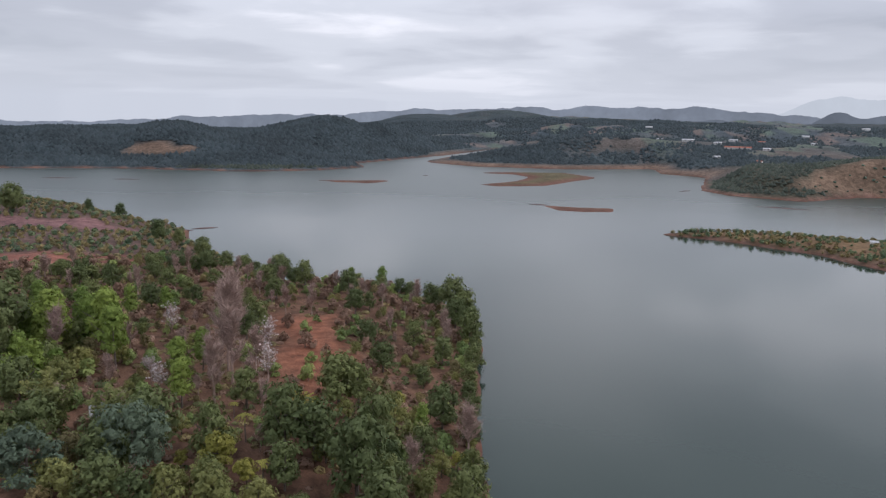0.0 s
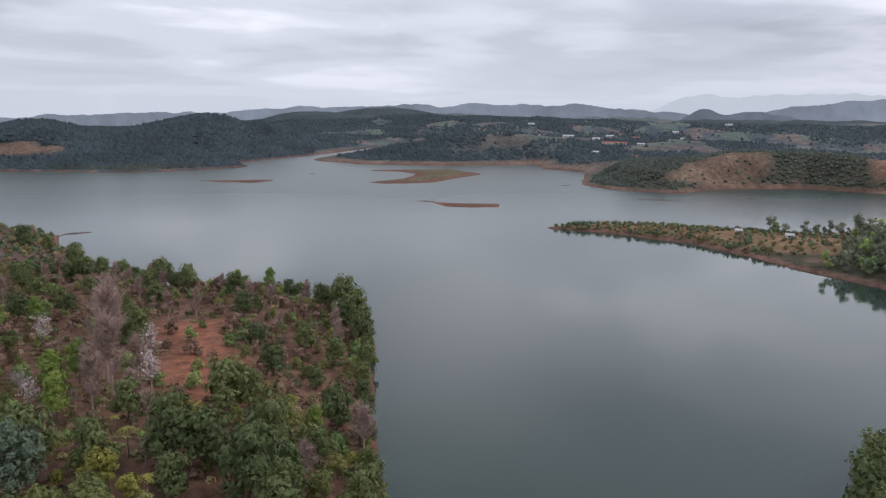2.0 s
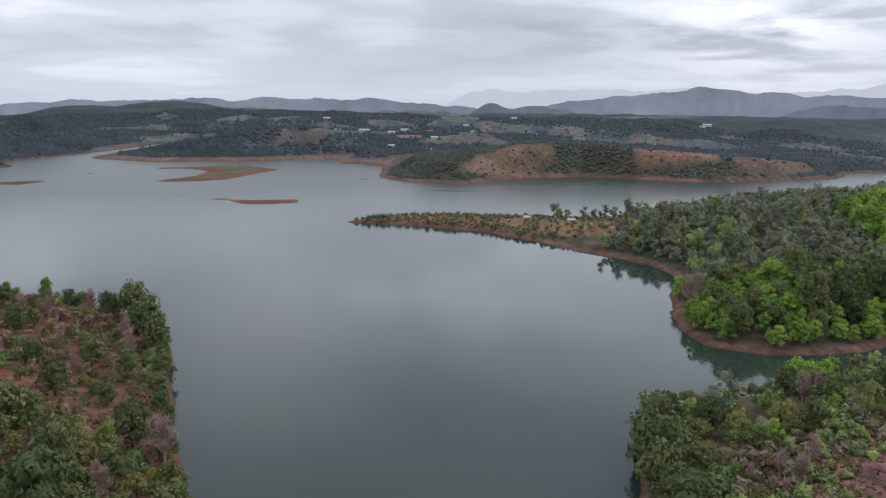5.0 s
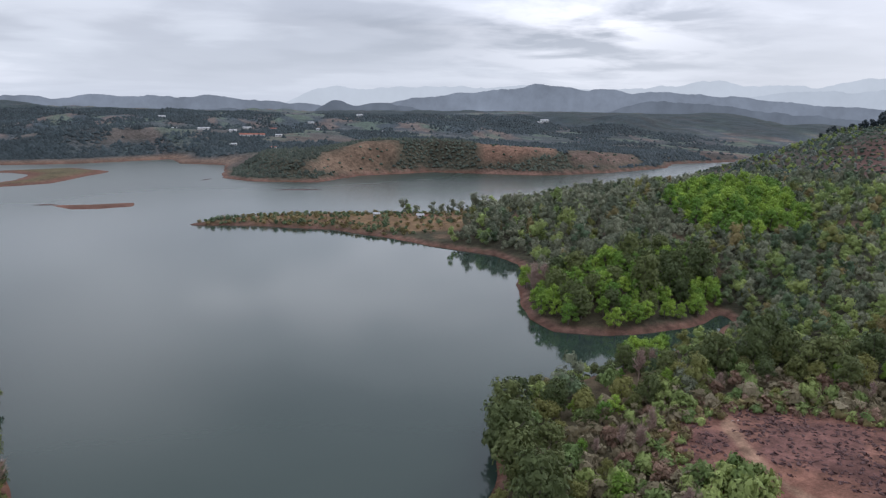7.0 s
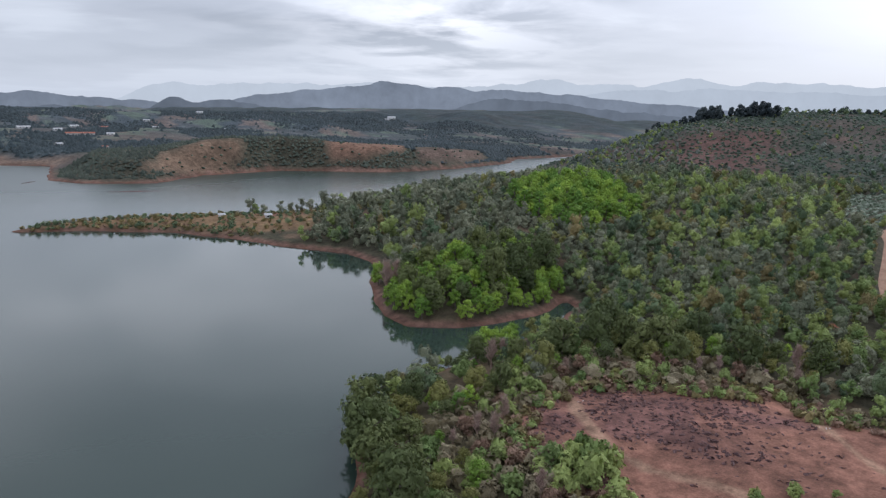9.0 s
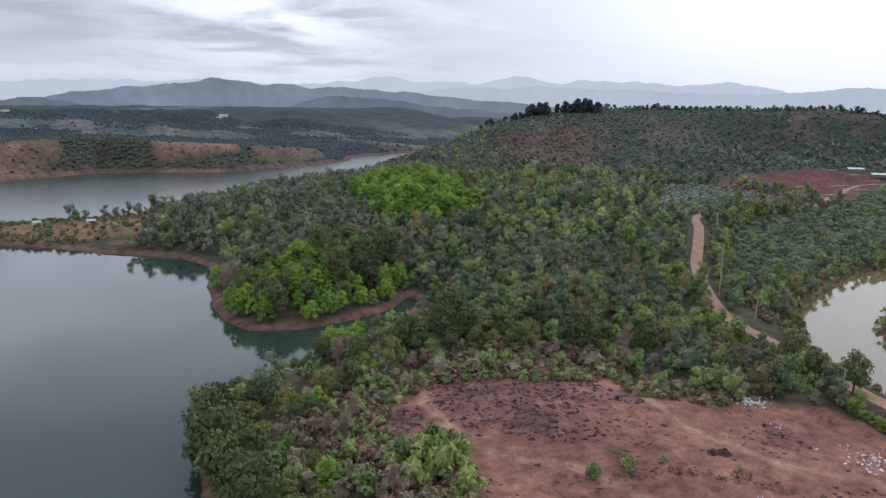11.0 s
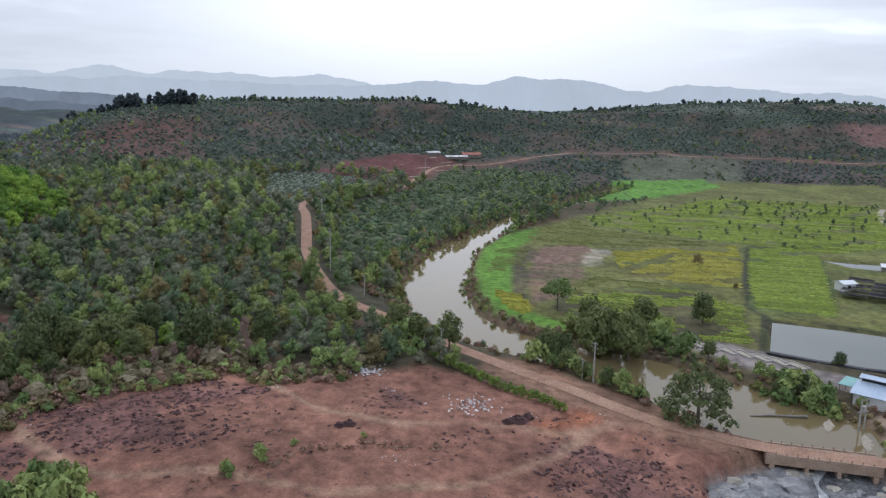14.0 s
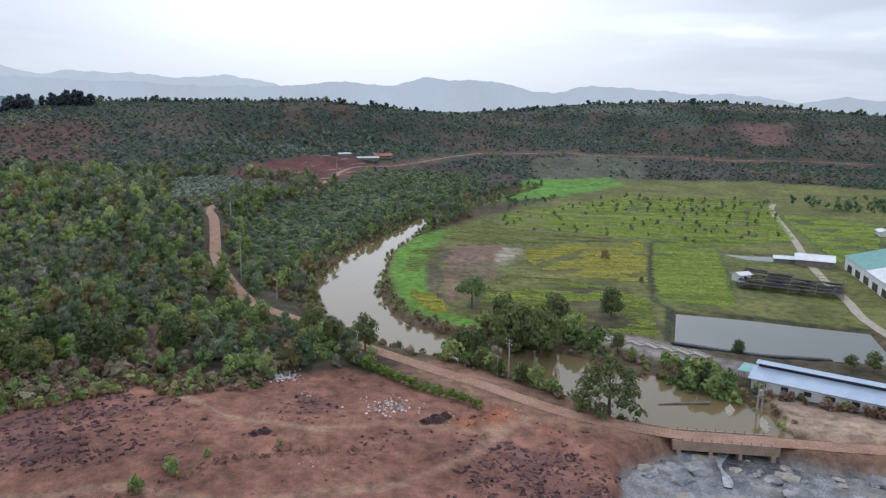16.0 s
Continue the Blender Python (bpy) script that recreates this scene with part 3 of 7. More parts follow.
ROAD_PROFILE = graded_road()
CLEARING = [(112, 77), (124, 73), (132, 58), (141, 47), (137, 37), (144, 22), (150, 10), (140, -12), (131, -25), (121, -46), (110, -45), (95, -42), (70, -30), (60, 10), (70, 40), (80, 48), (88, 60), (92, 73), (101, 76)]
FIELDS = [(326, -12), (420, -75), (470, -111), (562, -176), (552, -273), (505, -347), (380, -420), (200, -300), (150, -160), (186, -128), (205, -82), (178, -70), (170, -58), (183, -45), (190, -20), (205, -6), (228, -2), (280, 2)]
RED_FIELD = [(452, 100), (505, 86), (546, 56), (576, 24), (552, 13), (474, 33), (432, 47), (430, 62)]
LIME_FIELD = [(440, -66), (467, -62), (545, -100), (568, -168), (534, -170), (470, -113)]
GAP_WEST = [(-42, 184), (-34, 178), (-27, 182), (-24, 164), (-18, 150), (-21, 136), (-19, 126), (-27, 124), (-29, 136), (-33, 146), (-33, 160), (-40, 170)]
TERRACE = [(-260, 390), (-160, 370), (-118, 318), (-92, 280), (-88, 226), (-129, 212), (-200, 235), (-280, 300)]
NORTH_SCAR = [(-297, 696), (-288, 713), (-262, 718), (-246, 708), (-232, 710), (-230, 700), (-249, 690)]
TERRACE_BANDS = [[(-215, 330), (-188, 320), (-150, 323), (-128, 313), (-122, 300), (-150, 301), (-174, 295), (-205, 300)], [(-175, 232), (-142, 239), (-118, 246), (-97, 244), (-90, 228), (-110, 222), (-129, 214), (-160, 214)]]
POINT_FLAT = [(112, 358), (150, 358), (195, 340), (238, 318), (236, 296), (196, 268), (176, 290), (164, 318), (134, 346)]
HILL_PEN = [(190, 535), (245, 500), (290, 530), (365, 535), (430, 480), (520, 470), (640, 495), (660, 620), (300, 660), (205, 610)]
HILL_SCAR_A = [(240, 526), (276, 560), (318, 574), (345, 562), (337, 552), (313, 540), (275, 533)]
HILL_SCAR_B = [(405, 520), (415, 540), (440, 550), (468, 534), (482, 510), (464, 496), (430, 502)]
HILL_SCAR_C = [(478, 486), (486, 499), (527, 506), (581, 510), (576, 493), (520, 483)]


PARCELS = [((0.172, 0.108, 0.080), [(304, -26), (311, -46), (292, -48), (248, -35), (224, -25), (214, -17), (256, -18)]),
           ((0.089, 0.074, 0.046), [(297, -8), (308, -26), (256, -18), (214, -17), (199, -16), (224, -8), (256, -3)]),
           ((0.36, 0.31, 0.25), [(268, -38), (303, -47), (299, -54), (268, -44)]),
           ((0.198, 0.173, 0.028), [(228, -6), (232, -14), (208, -17), (201, -14), (208, -9)]),
           ((0.110, 0.100, 0.030), [(256, -50), (299, -81), (288, -103), (240, -87), (248, -68)]),
           ((0.078, 0.070, 0.036), [(224, -27), (240, -66), (211, -78), (179, -70), (183, -52), (199, -24)]),
           ((0.070, 0.100, 0.034), [(313, -112), (314, -142), (208, -103), (218, -81)]),
           ((0.122, 0.132, 0.042), [(383, -53), (473, -149), (451, -235), (315, -181), (301, -139), (320, -112), (356, -58)]),
           ((0.083, 0.118, 0.040), [(402, -213), (364, -252), (279, -195), (268, -168)]),
           ((0.195, 0.165, 0.150), [(180, -51), (183, -60), (177, -69), (161, -82), (152, -79), (158, -71), (166, -61)]),
           ((0.270, 0.195, 0.140), [(143, -80), (128, -97), (120, -112), (117, -88), (124, -74), (134, -68)])]


BURNT = [[(117, 78), (127, 70), (134, 52), (131, 39), (124, 40), (112, 37), (106, 44), (102, 56), (98, 66), (106, 76)], [(115, -9), (121, -21), (113, -36), (98, -34), (94, -20), (99, -10)], [(98, 74), (92, 70), (84, 56), (78, 46), (72, 40), (74, 30), (86, 44), (98, 62)],
         [(140, 14), (134, 20), (128, 14), (132, 4), (138, 4)]]
DITCHES = [[(455, -64), (500, -112), (552, -170)], [(456, -98), (506, -86)], [(346, -19), (320, -112), (304, -143)], [(313, -112), (218, -80), (205, -82)], [(206, -81), (178, -70)], [(304, -26), (311, -47), (318, -108)], [(402, -72), (345, -160), (312, -178)], [(206, -81), (200, -99), (186, -128)], [(240, -87), (288, -104), (313, -112)]]
RED_CUTS = [(306, 56, 6), (302, 53, 4), (266, 27, 5), (271, 30, 4), (314, 20, 6), (322, 24, 4), (196, 52, 4), (192, 46, 3), (151.5, -14.6, 4), (148, -17, 3)]
PATHS = [[(141, 49), (138, 43), (132, 36), (126, 29), (123, 24), (120, 12), (122, -1), (121, -16), (126, -26)], [(112, 73), (107, 69), (102, 62), (99, 57), (97, 49), (100, 38), (96, 20), (101, 0), (112, -14), (124, -22)]]
RED_SOIL = [[(118, -21), (120, -27), (113, -34), (107, -31), (111, -25)], [(124, -13), (129, -21), (120, -22), (119, -16)]]
# grass, bare and dark strips on the lower slope of the east hill
FALLOW = [(544, -112), (590, -110), (622, -120), (634, -170), (632, -214), (590, -204), (549, -188)]
DARK_SLOPE = [(552, -190), (590, -206), (632, -216), (636, -260), (628, -300), (580, -285), (532, -258)]
RED_SLOPE = [(751, -345), (740, -391), (695, -376), (706, -347)]
LOWER_SLOPE = [(235, 42), (300, 55), (360, 55), (430, 35), (520, 20), (560, -20), (540, -70), (430, -40), (340, 8), (260, 25)]
BROWN_SLOPE = [(400, 205), (520, 280), (545, 258), (590, 228), (575, 205), (490, 185), (400, 165)]


def soft(x, y, poly, edge=3.0):
    return smooth(near_polygon(x, y, poly) + 1.5 * ragged(x, y), -edge * 0.5, edge * 0.5)


def zone_colours(x, y, z):
    """Base colours of soil, litter, grass and crops by place; far land is tinted blue for haze."""
    r = np.hypot(x, y)
    col = np.tile(np.array((0.075, 0.062, 0.036)), (len(x), 1))

    def lay(mask, rgb):
        nonlocal col
        col = col * (1 - mask[:, None]) + np.array(rgb) * mask[:, None]

    lay(smooth(waves(x, y, 20, 90), 0.0, 0.6) * 0.7, (0.11, 0.078, 0.046))
    lay((x < 20) * (y < 460) * 0.85, (0.135, 0.070, 0.045))
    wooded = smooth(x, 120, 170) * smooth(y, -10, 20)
    # leaf litter, darkened further to stand in for shade between the crowns
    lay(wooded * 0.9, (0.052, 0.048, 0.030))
    lay(wooded * smooth(waves(x * 2, y * 2, 20, 90), 0.55, 0.85) * 0.7, (0.130, 0.082, 0.052))
    hill = smooth(r, 470, 540) * smooth(x, 350, 450)
    lay(hill, (0.040, 0.050, 0.038))
    lay(hill * smooth(waves(x, y, 40, 200), 0.05, 0.5) * 0.55, (0.084, 0.056, 0.046))
    lay(hill * smooth(waves(x * 1.4, y * 1.4, 20, 90), 0.25, 0.6) * 0.5, (0.104, 0.060, 0.046))
    # bluish tint of the north shore stands in for haze
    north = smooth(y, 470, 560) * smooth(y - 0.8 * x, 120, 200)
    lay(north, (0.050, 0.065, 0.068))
    lay(north * smooth(waves(x, y, 60, 240), -0.1, 0.35) * smooth(x, -60, 40) * (1 - 0.6 * smooth(r, 800, 1000)), (0.105, 0.086, 0.072))
    lay(north * smooth(waves(x + 300, y - 200, 60, 240), 0.3, 0.6) * smooth(x, 0, 80) * 0.6, (0.074, 0.088, 0.068))
    # haze painted in: the ground turns blue-grey with distance
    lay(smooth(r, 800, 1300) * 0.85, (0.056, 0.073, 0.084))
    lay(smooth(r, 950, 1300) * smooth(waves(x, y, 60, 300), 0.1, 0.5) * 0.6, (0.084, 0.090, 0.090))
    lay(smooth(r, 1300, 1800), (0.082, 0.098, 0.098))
    valley = smooth(r, 760, 900) * smooth(x, -60, 60)
    lay(valley * smooth(waves(x * 1.6, y * 0.7, 40, 160), 0.18, 0.5) * 0.8, (0.150, 0.112, 0.094))
    lay(valley * smooth(waves(x * 1.3 + 500, y * 0.8, 40, 160), 0.25, 0.5) * 0.8, (0.092, 0.120, 0.090))
    # wooded far hills get the painted haze tint too
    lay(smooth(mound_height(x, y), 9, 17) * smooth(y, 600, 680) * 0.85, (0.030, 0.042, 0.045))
    close = r < 850
    cx, cy = x[close], y[close]

    def patch(poly, rgb, edge=3.0):
        m = np.zeros(len(x))
        m[close] = soft(cx, cy, poly, edge)
        lay(m, rgb)

    patch(LOWER_SLOPE, (0.078, 0.078, 0.046), 12)
    patch(BROWN_SLOPE, (0.098, 0.052, 0.042), 40)
    patch(FALLOW, (0.092, 0.096, 0.066), 10)
    patch(DARK_SLOPE, (0.066, 0.056, 0.052), 10)
    patch(RED_SLOPE, (0.150, 0.088, 0.076), 12)
    patch(FIELDS, (0.128, 0.132, 0.040), 4)
    for rgb, poly in PARCELS:
        patch(poly, rgb, 2)
    inside = np.zeros(len(x))
    inside[close] = soft(cx, cy, FIELDS, 4)
    lay(inside * smooth(waves(x * 3, y * 0.9, 9, 60), 0.15, 0.6) * 0.5, (0.150, 0.135, 0.050))
    lay(inside * smooth(waves(x * 2.4 + 90, y * 0.8, 9, 60), 0.2, 0.6) * 0.5, (0.070, 0.088, 0.032))
    q, wide = near_line(x, y, RIVER_LINE)
    inner = (1 - smooth(np.abs(q - wide - 9), 6.5, 9.5)) * (x > 180) * (x < 345) * (y < 6)
    lay(inner * smooth(near_polygon(x, y, FIELDS), -2, 3), (0.105, 0.205, 0.030))
    patch(LIME_FIELD, (0.105, 0.220, 0.034), 2)
    patch(RED_FIELD, (0.105, 0.040, 0.036), 3)
    patch(CLEARING, (0.218, 0.106, 0.074), 5)
    for line in DITCHES:
        lay((1 - smooth(near_line(x, y, line)[0], 0.5, 1.5)) * 0.8, (0.036, 0.040, 0.024))
    for poly in BURNT:
        m = np.zeros(len(x))
        m[close] = smooth(near_polygon(cx, cy, poly) + 4 * waves(cx, cy, 9, 30), -2, 3) * (0.35 + 0.65 * smooth(waves(cx * 2.2, cy * 2.2, 9, 60), -0.3, 0.35))
        lay(m * 0.85, (0.140, 0.070, 0.060))
    for line in PATHS:
        q = near_line(x, y, line)[0] + 0.5 * ragged(x * 2, y * 2)
        lay((1 - smooth(q, 0.5, 1.5)) * 0.85, (0.290, 0.180, 0.120))
    m = np.zeros(len(x))
    for poly in RED_SOIL:
        m[close] = np.maximum(m[close], soft(cx, cy, poly, 6))
    lay(m * smooth(waves(x, y, 9, 40), -0.5, 0.3), (0.29, 0.105, 0.050))
    for px, py, size in RED_CUTS:
        lay(1 - smooth(np.hypot(x - px, y - py) + 1.5 * ragged(x, y), size * 0.5, size), (0.290, 0.118, 0.066))
    patch(GAP_WEST, (0.20, 0.082, 0.048), 9)
    patch(TERRACE, (0.105, 0.066, 0.052), 6)
    for poly, rgb in zip(TERRACE_BANDS, ((0.165, 0.086, 0.080), (0.200, 0.080, 0.056))):
        patch(poly, rgb, 5)
    patch(NORTH_SCAR, (0.15, 0.10, 0.07), 12)
    patch(POINT_FLAT, (0.175, 0.110, 0.058), 6)
    patch([(196, 332), (238, 319), (254, 305), (236, 297), (205, 314)], (0.185, 0.080, 0.060), 4)
    patch(HILL_PEN, (0.070, 0.064, 0.044), 20)
    patch(HILL_SCAR_A, (0.155, 0.104, 0.070), 12)
    patch(HILL_SCAR_B, (0.185, 0.108, 0.074), 12)
    patch(HILL_SCAR_C, (0.130, 0.090, 0.070), 10)
    q, wide = near_line(x, y, RIVER_LINE)
    lay((1 - smooth(q - wide, 2, 6)) * (x > 130), (0.12, 0.085, 0.05))
    q = near_line(x, y, [p for p in ROAD_LINE if p[0] < 160])[0]
    lay((1 - smooth(q, 5, 9)) * 0.9, (0.205, 0.118, 0.078))
    q = near_line(x, y, [p for p in ROAD_LINE if p[0] > 420])[0]
    lay((1 - smooth(q + 2 * ragged(x, y), 2, 5.5)) * 0.65, (0.175, 0.098, 0.072))
    m = np.zeros(len(x))
    m[close] = soft(cx, cy, RAPIDS, 3)
    lay(m * (z < 2.6), (0.215, 0.205, 0.190))
    # bare drawdown bank along the water
    lake = np.full(len(x), 99.0)
    near = r < 1400
    lake[near] = -near_polygon(x[near], y[near], SHORE) + ragged(x[near], y[near])
    lay((1 - smooth(lake, np.where((y > 450) & (y < 600), 2.6, 1.6), np.where((y > 450) & (y < 600), 6.5, 3.6))) * (1 - smooth(r, 900, 1000)), (0.150, 0.086, 0.064))
    lay((1 - smooth(lake, 8, 26)) * smooth(y, 640, 700) * smooth(x, -30, 10) * (1 - smooth(r, 900, 1000)), (0.150, 0.100, 0.072))
    lay(1 - smooth(lake, 0.3, 1.4), (0.115, 0.056, 0.038))
    for poly in (CRESCENT, ISLET, SANDBAR):
        q = near_polygon(x, y, poly)
        lay(smooth(q, -10, -4), (0.135, 0.066, 0.046))
        lay(smooth(q, 5, 14), (0.105, 0.085, 0.045))
    return col


def build_ground():
    az = np.concatenate([np.arange(-36, 136, 0.3), np.arange(136, 324, 4.0)])
    rad = np.concatenate([np.linspace(4, 84, 11), np.geomspace(90, 1000, 205), np.geomspace(1000, 2200, 60)[1:], np.geomspace(2200, 4900, 30)[1:]])
    A, R = np.meshgrid(np.radians(az), rad)
    x, y = (R * np.sin(A)).ravel(), (R * np.cos(A)).ravel()
    z = ground_height(x, y)
    SURFACE.update(az=az, rad=rad, z=z.reshape(len(rad), len(az)))
    n, k = len(az), len(rad)
    i, j = np.meshgrid(np.arange(k - 1), np.arange(n), indexing="ij")
    j2 = (j + 1) % n
    quads = np.stack([i * n + j, i * n + j2, (i + 1) * n + j2, (i + 1) * n + j], -1).reshape(-1, 4)[:, ::-1]
    verts = np.c_[x, y, z]
    verts = np.r_[verts, [[0, 0, -9]]]
    fan = np.stack([np.full(n, len(verts) - 1), np.arange(n), (np.arange(n) + 1) % n], -1)[:, ::-1]
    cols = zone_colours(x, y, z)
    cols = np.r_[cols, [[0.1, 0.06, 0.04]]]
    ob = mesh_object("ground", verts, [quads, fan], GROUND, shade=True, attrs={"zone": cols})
    return tagged(ob, "rolling red-soil land with scrub litter, fields and bare banks, painted bluish far off for haze", "ground", kind="structure")


build_ground()


def flat_water(name, poly, z, mat, label):
    bm = bmesh.new()
    bm.faces.new([bm.verts.new((px, py, z)) for px, py in poly])
    bmesh.ops.triangulate(bm, faces=bm.faces)
    bmesh.ops.recalc_face_normals(bm, faces=bm.faces)
    if sum(f.normal.z for f in bm.faces) < 0:
        bmesh.ops.reverse_faces(bm, faces=bm.faces)
    return tagged(part(name, bm, mat), label, "water", kind="structure")


flat_water("lake_water", [(-900, -300), (900, -300), (900, 1200), (-900, 1200)], 0.0, LAKE, "still grey-green reservoir water reflecting the overcast sky")


def ribbon(name, line, half, z_of, mat, across=5, crown=0.0, attrs=None):
    """A strip along a line; half: half width, or None to take it from the line's third number."""
    d = np.gradient(line[:, :2], axis=0)
    d /= np.linalg.norm(d, axis=1)[:, None] + 1e-9
    side = np.c_[-d[:, 1], d[:, 0]]
    w = line[:, 2] if half is None else np.full(len(line), half)
    u = np.linspace(-1, 1, across)
    x = line[:, None, 0] + side[:, None, 0] * w[:, None] * u
    y = line[:, None, 1] + side[:, None, 1] * w[:, None] * u
    z = z_of(x.ravel(), y.ravel()).reshape(x.shape) + crown * (1 - u * u)
    i, j = np.meshgrid(np.arange(len(line) - 1), np.arange(across - 1), indexing="ij")
    q = np.stack([i * across + j, (i + 1) * across + j, (i + 1) * across + j + 1, i * across + j + 1], -1).reshape(-1, 4)
    return mesh_object(name, np.c_[x.ravel(), y.ravel(), z.ravel()], q[:, ::-1], mat, shade=True)


river = resampled([p for p in RIVER_LINE if p[0] > 118], 4.0)
river[:, 2] += 3.0
tagged(ribbon("river_water", river, None, lambda x, y: np.full(len(x), 1.95), RIVER), "brown silty river bending round the fields", "river", kind="structure")
for i, poly in enumerate(PONDS):
    flat_water("pond_water", poly, 2.2, POND, "still pale fish pond with a plain earth rim")

# ---- far ridges: glowing backdrop, haze put into its colour ----
# unlit glowing material: daylight and haze are put into the emission colour
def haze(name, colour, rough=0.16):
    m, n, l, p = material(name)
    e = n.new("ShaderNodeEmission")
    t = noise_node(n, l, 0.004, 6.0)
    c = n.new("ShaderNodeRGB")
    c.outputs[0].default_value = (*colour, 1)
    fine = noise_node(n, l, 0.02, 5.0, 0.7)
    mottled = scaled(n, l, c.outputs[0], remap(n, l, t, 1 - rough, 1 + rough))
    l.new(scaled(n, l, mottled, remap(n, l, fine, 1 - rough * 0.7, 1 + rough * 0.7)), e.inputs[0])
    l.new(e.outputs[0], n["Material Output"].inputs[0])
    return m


def ridge(distance, floor, bumps, mat, label, rough=0.16, west=-90):
    """A far mountain chain as a glowing backdrop: bumps of (compass degrees, degrees above the eye's level, half
    width).
    """
    az = np.arange(-60, 165, 0.15)
    el = np.zeros(len(az))
    for a, e, w in bumps:
        q = (az - a) / w
        q = np.where(q > 0, q * 0.62, q * 0.85)
        el += (max(e - floor, 0.05) / (1 + 0.6 * q * q)) ** 5
    el = floor + el ** 0.2 - 2.6 * smooth(-az, -west, 8 - west)
    el += rough * np.array([noise.fractal((a * 0.45, distance * 0.013, 0), 0.7, 2.0, 6) for a in az])
    a = np.radians(az)
    rows, zs = [], []
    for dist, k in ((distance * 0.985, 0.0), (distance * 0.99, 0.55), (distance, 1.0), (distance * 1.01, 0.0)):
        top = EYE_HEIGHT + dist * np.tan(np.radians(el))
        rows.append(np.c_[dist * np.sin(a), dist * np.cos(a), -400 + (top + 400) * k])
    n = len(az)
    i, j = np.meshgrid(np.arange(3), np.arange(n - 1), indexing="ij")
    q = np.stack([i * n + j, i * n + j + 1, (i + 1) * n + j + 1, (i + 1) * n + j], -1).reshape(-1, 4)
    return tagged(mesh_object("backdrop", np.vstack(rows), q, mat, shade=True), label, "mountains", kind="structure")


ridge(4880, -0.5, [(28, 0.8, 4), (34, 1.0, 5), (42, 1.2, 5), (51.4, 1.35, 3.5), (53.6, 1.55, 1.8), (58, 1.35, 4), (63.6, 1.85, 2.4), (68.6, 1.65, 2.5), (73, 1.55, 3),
                  (78.4, 1.65, 3)], haze("pale_haze", (0.53, 0.585, 0.63), 0.03), "mountain chain glowing pale blue, the haze put into its colour", west=26)
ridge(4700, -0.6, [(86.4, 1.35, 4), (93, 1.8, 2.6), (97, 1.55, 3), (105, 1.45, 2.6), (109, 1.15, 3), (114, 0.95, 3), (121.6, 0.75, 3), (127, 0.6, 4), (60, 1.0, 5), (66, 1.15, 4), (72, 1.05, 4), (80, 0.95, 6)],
      haze("blue_haze", (0.47, 0.525, 0.575), 0.04), "mountain chain glowing hazy blue under a bright sky, haze painted in", west=56)
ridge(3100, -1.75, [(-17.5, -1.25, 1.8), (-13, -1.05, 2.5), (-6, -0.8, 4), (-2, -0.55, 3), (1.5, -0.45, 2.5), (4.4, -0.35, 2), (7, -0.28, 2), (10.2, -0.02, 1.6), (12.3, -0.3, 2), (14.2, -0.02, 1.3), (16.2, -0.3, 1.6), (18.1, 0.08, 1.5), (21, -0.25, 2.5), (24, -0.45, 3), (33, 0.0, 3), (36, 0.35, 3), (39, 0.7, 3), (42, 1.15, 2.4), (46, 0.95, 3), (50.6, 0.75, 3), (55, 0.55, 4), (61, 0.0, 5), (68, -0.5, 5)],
      haze("grey_haze", (0.205, 0.240, 0.285)), "wooded hills beyond the lake, glowing blue-grey for haze")
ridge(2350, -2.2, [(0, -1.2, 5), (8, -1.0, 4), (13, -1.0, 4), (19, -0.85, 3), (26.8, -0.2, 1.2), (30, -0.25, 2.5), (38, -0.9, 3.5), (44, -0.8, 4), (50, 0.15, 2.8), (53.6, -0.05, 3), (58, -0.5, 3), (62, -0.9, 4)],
      haze("dim_haze", (0.145, 0.172, 0.205)), "wooded hills beyond the lake, a dim glow painted for haze")

road = resampled(ROAD_PROFILE, 2.5)


def over_road(x, y):
    return near_line(x, y, ROAD_PROFILE)[1] + 0.06


r_ob = ribbon("road", np.c_[road[:, :2], np.full(len(road), 0.0)], 1.85, over_road, ROAD_DIRT, 7, 0.06)
tagged(r_ob, "unpaved tan dirt road with worn edges", "road", kind="structure")


def footpath(line, half, label):
    p = resampled(line, 1.5)
    ob = ribbon("footpath", p, half, lambda x, y: surface(x, y) + 0.09, MUD, 3, 0.03)
    return tagged(ob, label, "path", kind="structure")


footpath([(440, -232), (413, -217), (360, -196), (315, -178), (275, -161), (240, -148), (215, -140), (196, -133), (170, -128)], 1.5, "straight farm track of pale grey earth")

# ---- plants: shapes ----
ICO = [(0, 0, -1), (0.7236, -0.5257, -0.4472), (-0.2764, -0.8506, -0.4472), (-0.8944, 0, -0.4472), (-0.2764, 0.8506, -0.4472), (0.7236, 0.5257, -0.4472),
       (0.2764, -0.8506, 0.4472), (-0.7236, -0.5257, 0.4472), (-0.7236, 0.5257, 0.4472), (0.2764, 0.8506, 0.4472), (0.8944, 0, 0.4472), (0, 0, 1)]
ICO_F = np.array([(0, 2, 1), (1, 2, 6), (0, 3, 2), (0, 4, 3), (0, 5, 4), (0, 1, 5), (1, 6, 10), (2, 7, 6), (3, 8, 7), (4, 9, 8), (5, 10, 9), (1, 10, 5), (2, 3, 7), (3, 4, 8), (4, 5, 9), (5, 1, 10), (6, 7, 11), (7, 8, 11), (8, 9, 11), (9, 10, 11)])[:, ::-1][:, [0, 2, 1]]
ICO = np.array(ICO)


def unit(rng, n):
    v = rng.normal(size=(n, 3))
    return v / np.linalg.norm(v, axis=1)[:, None]


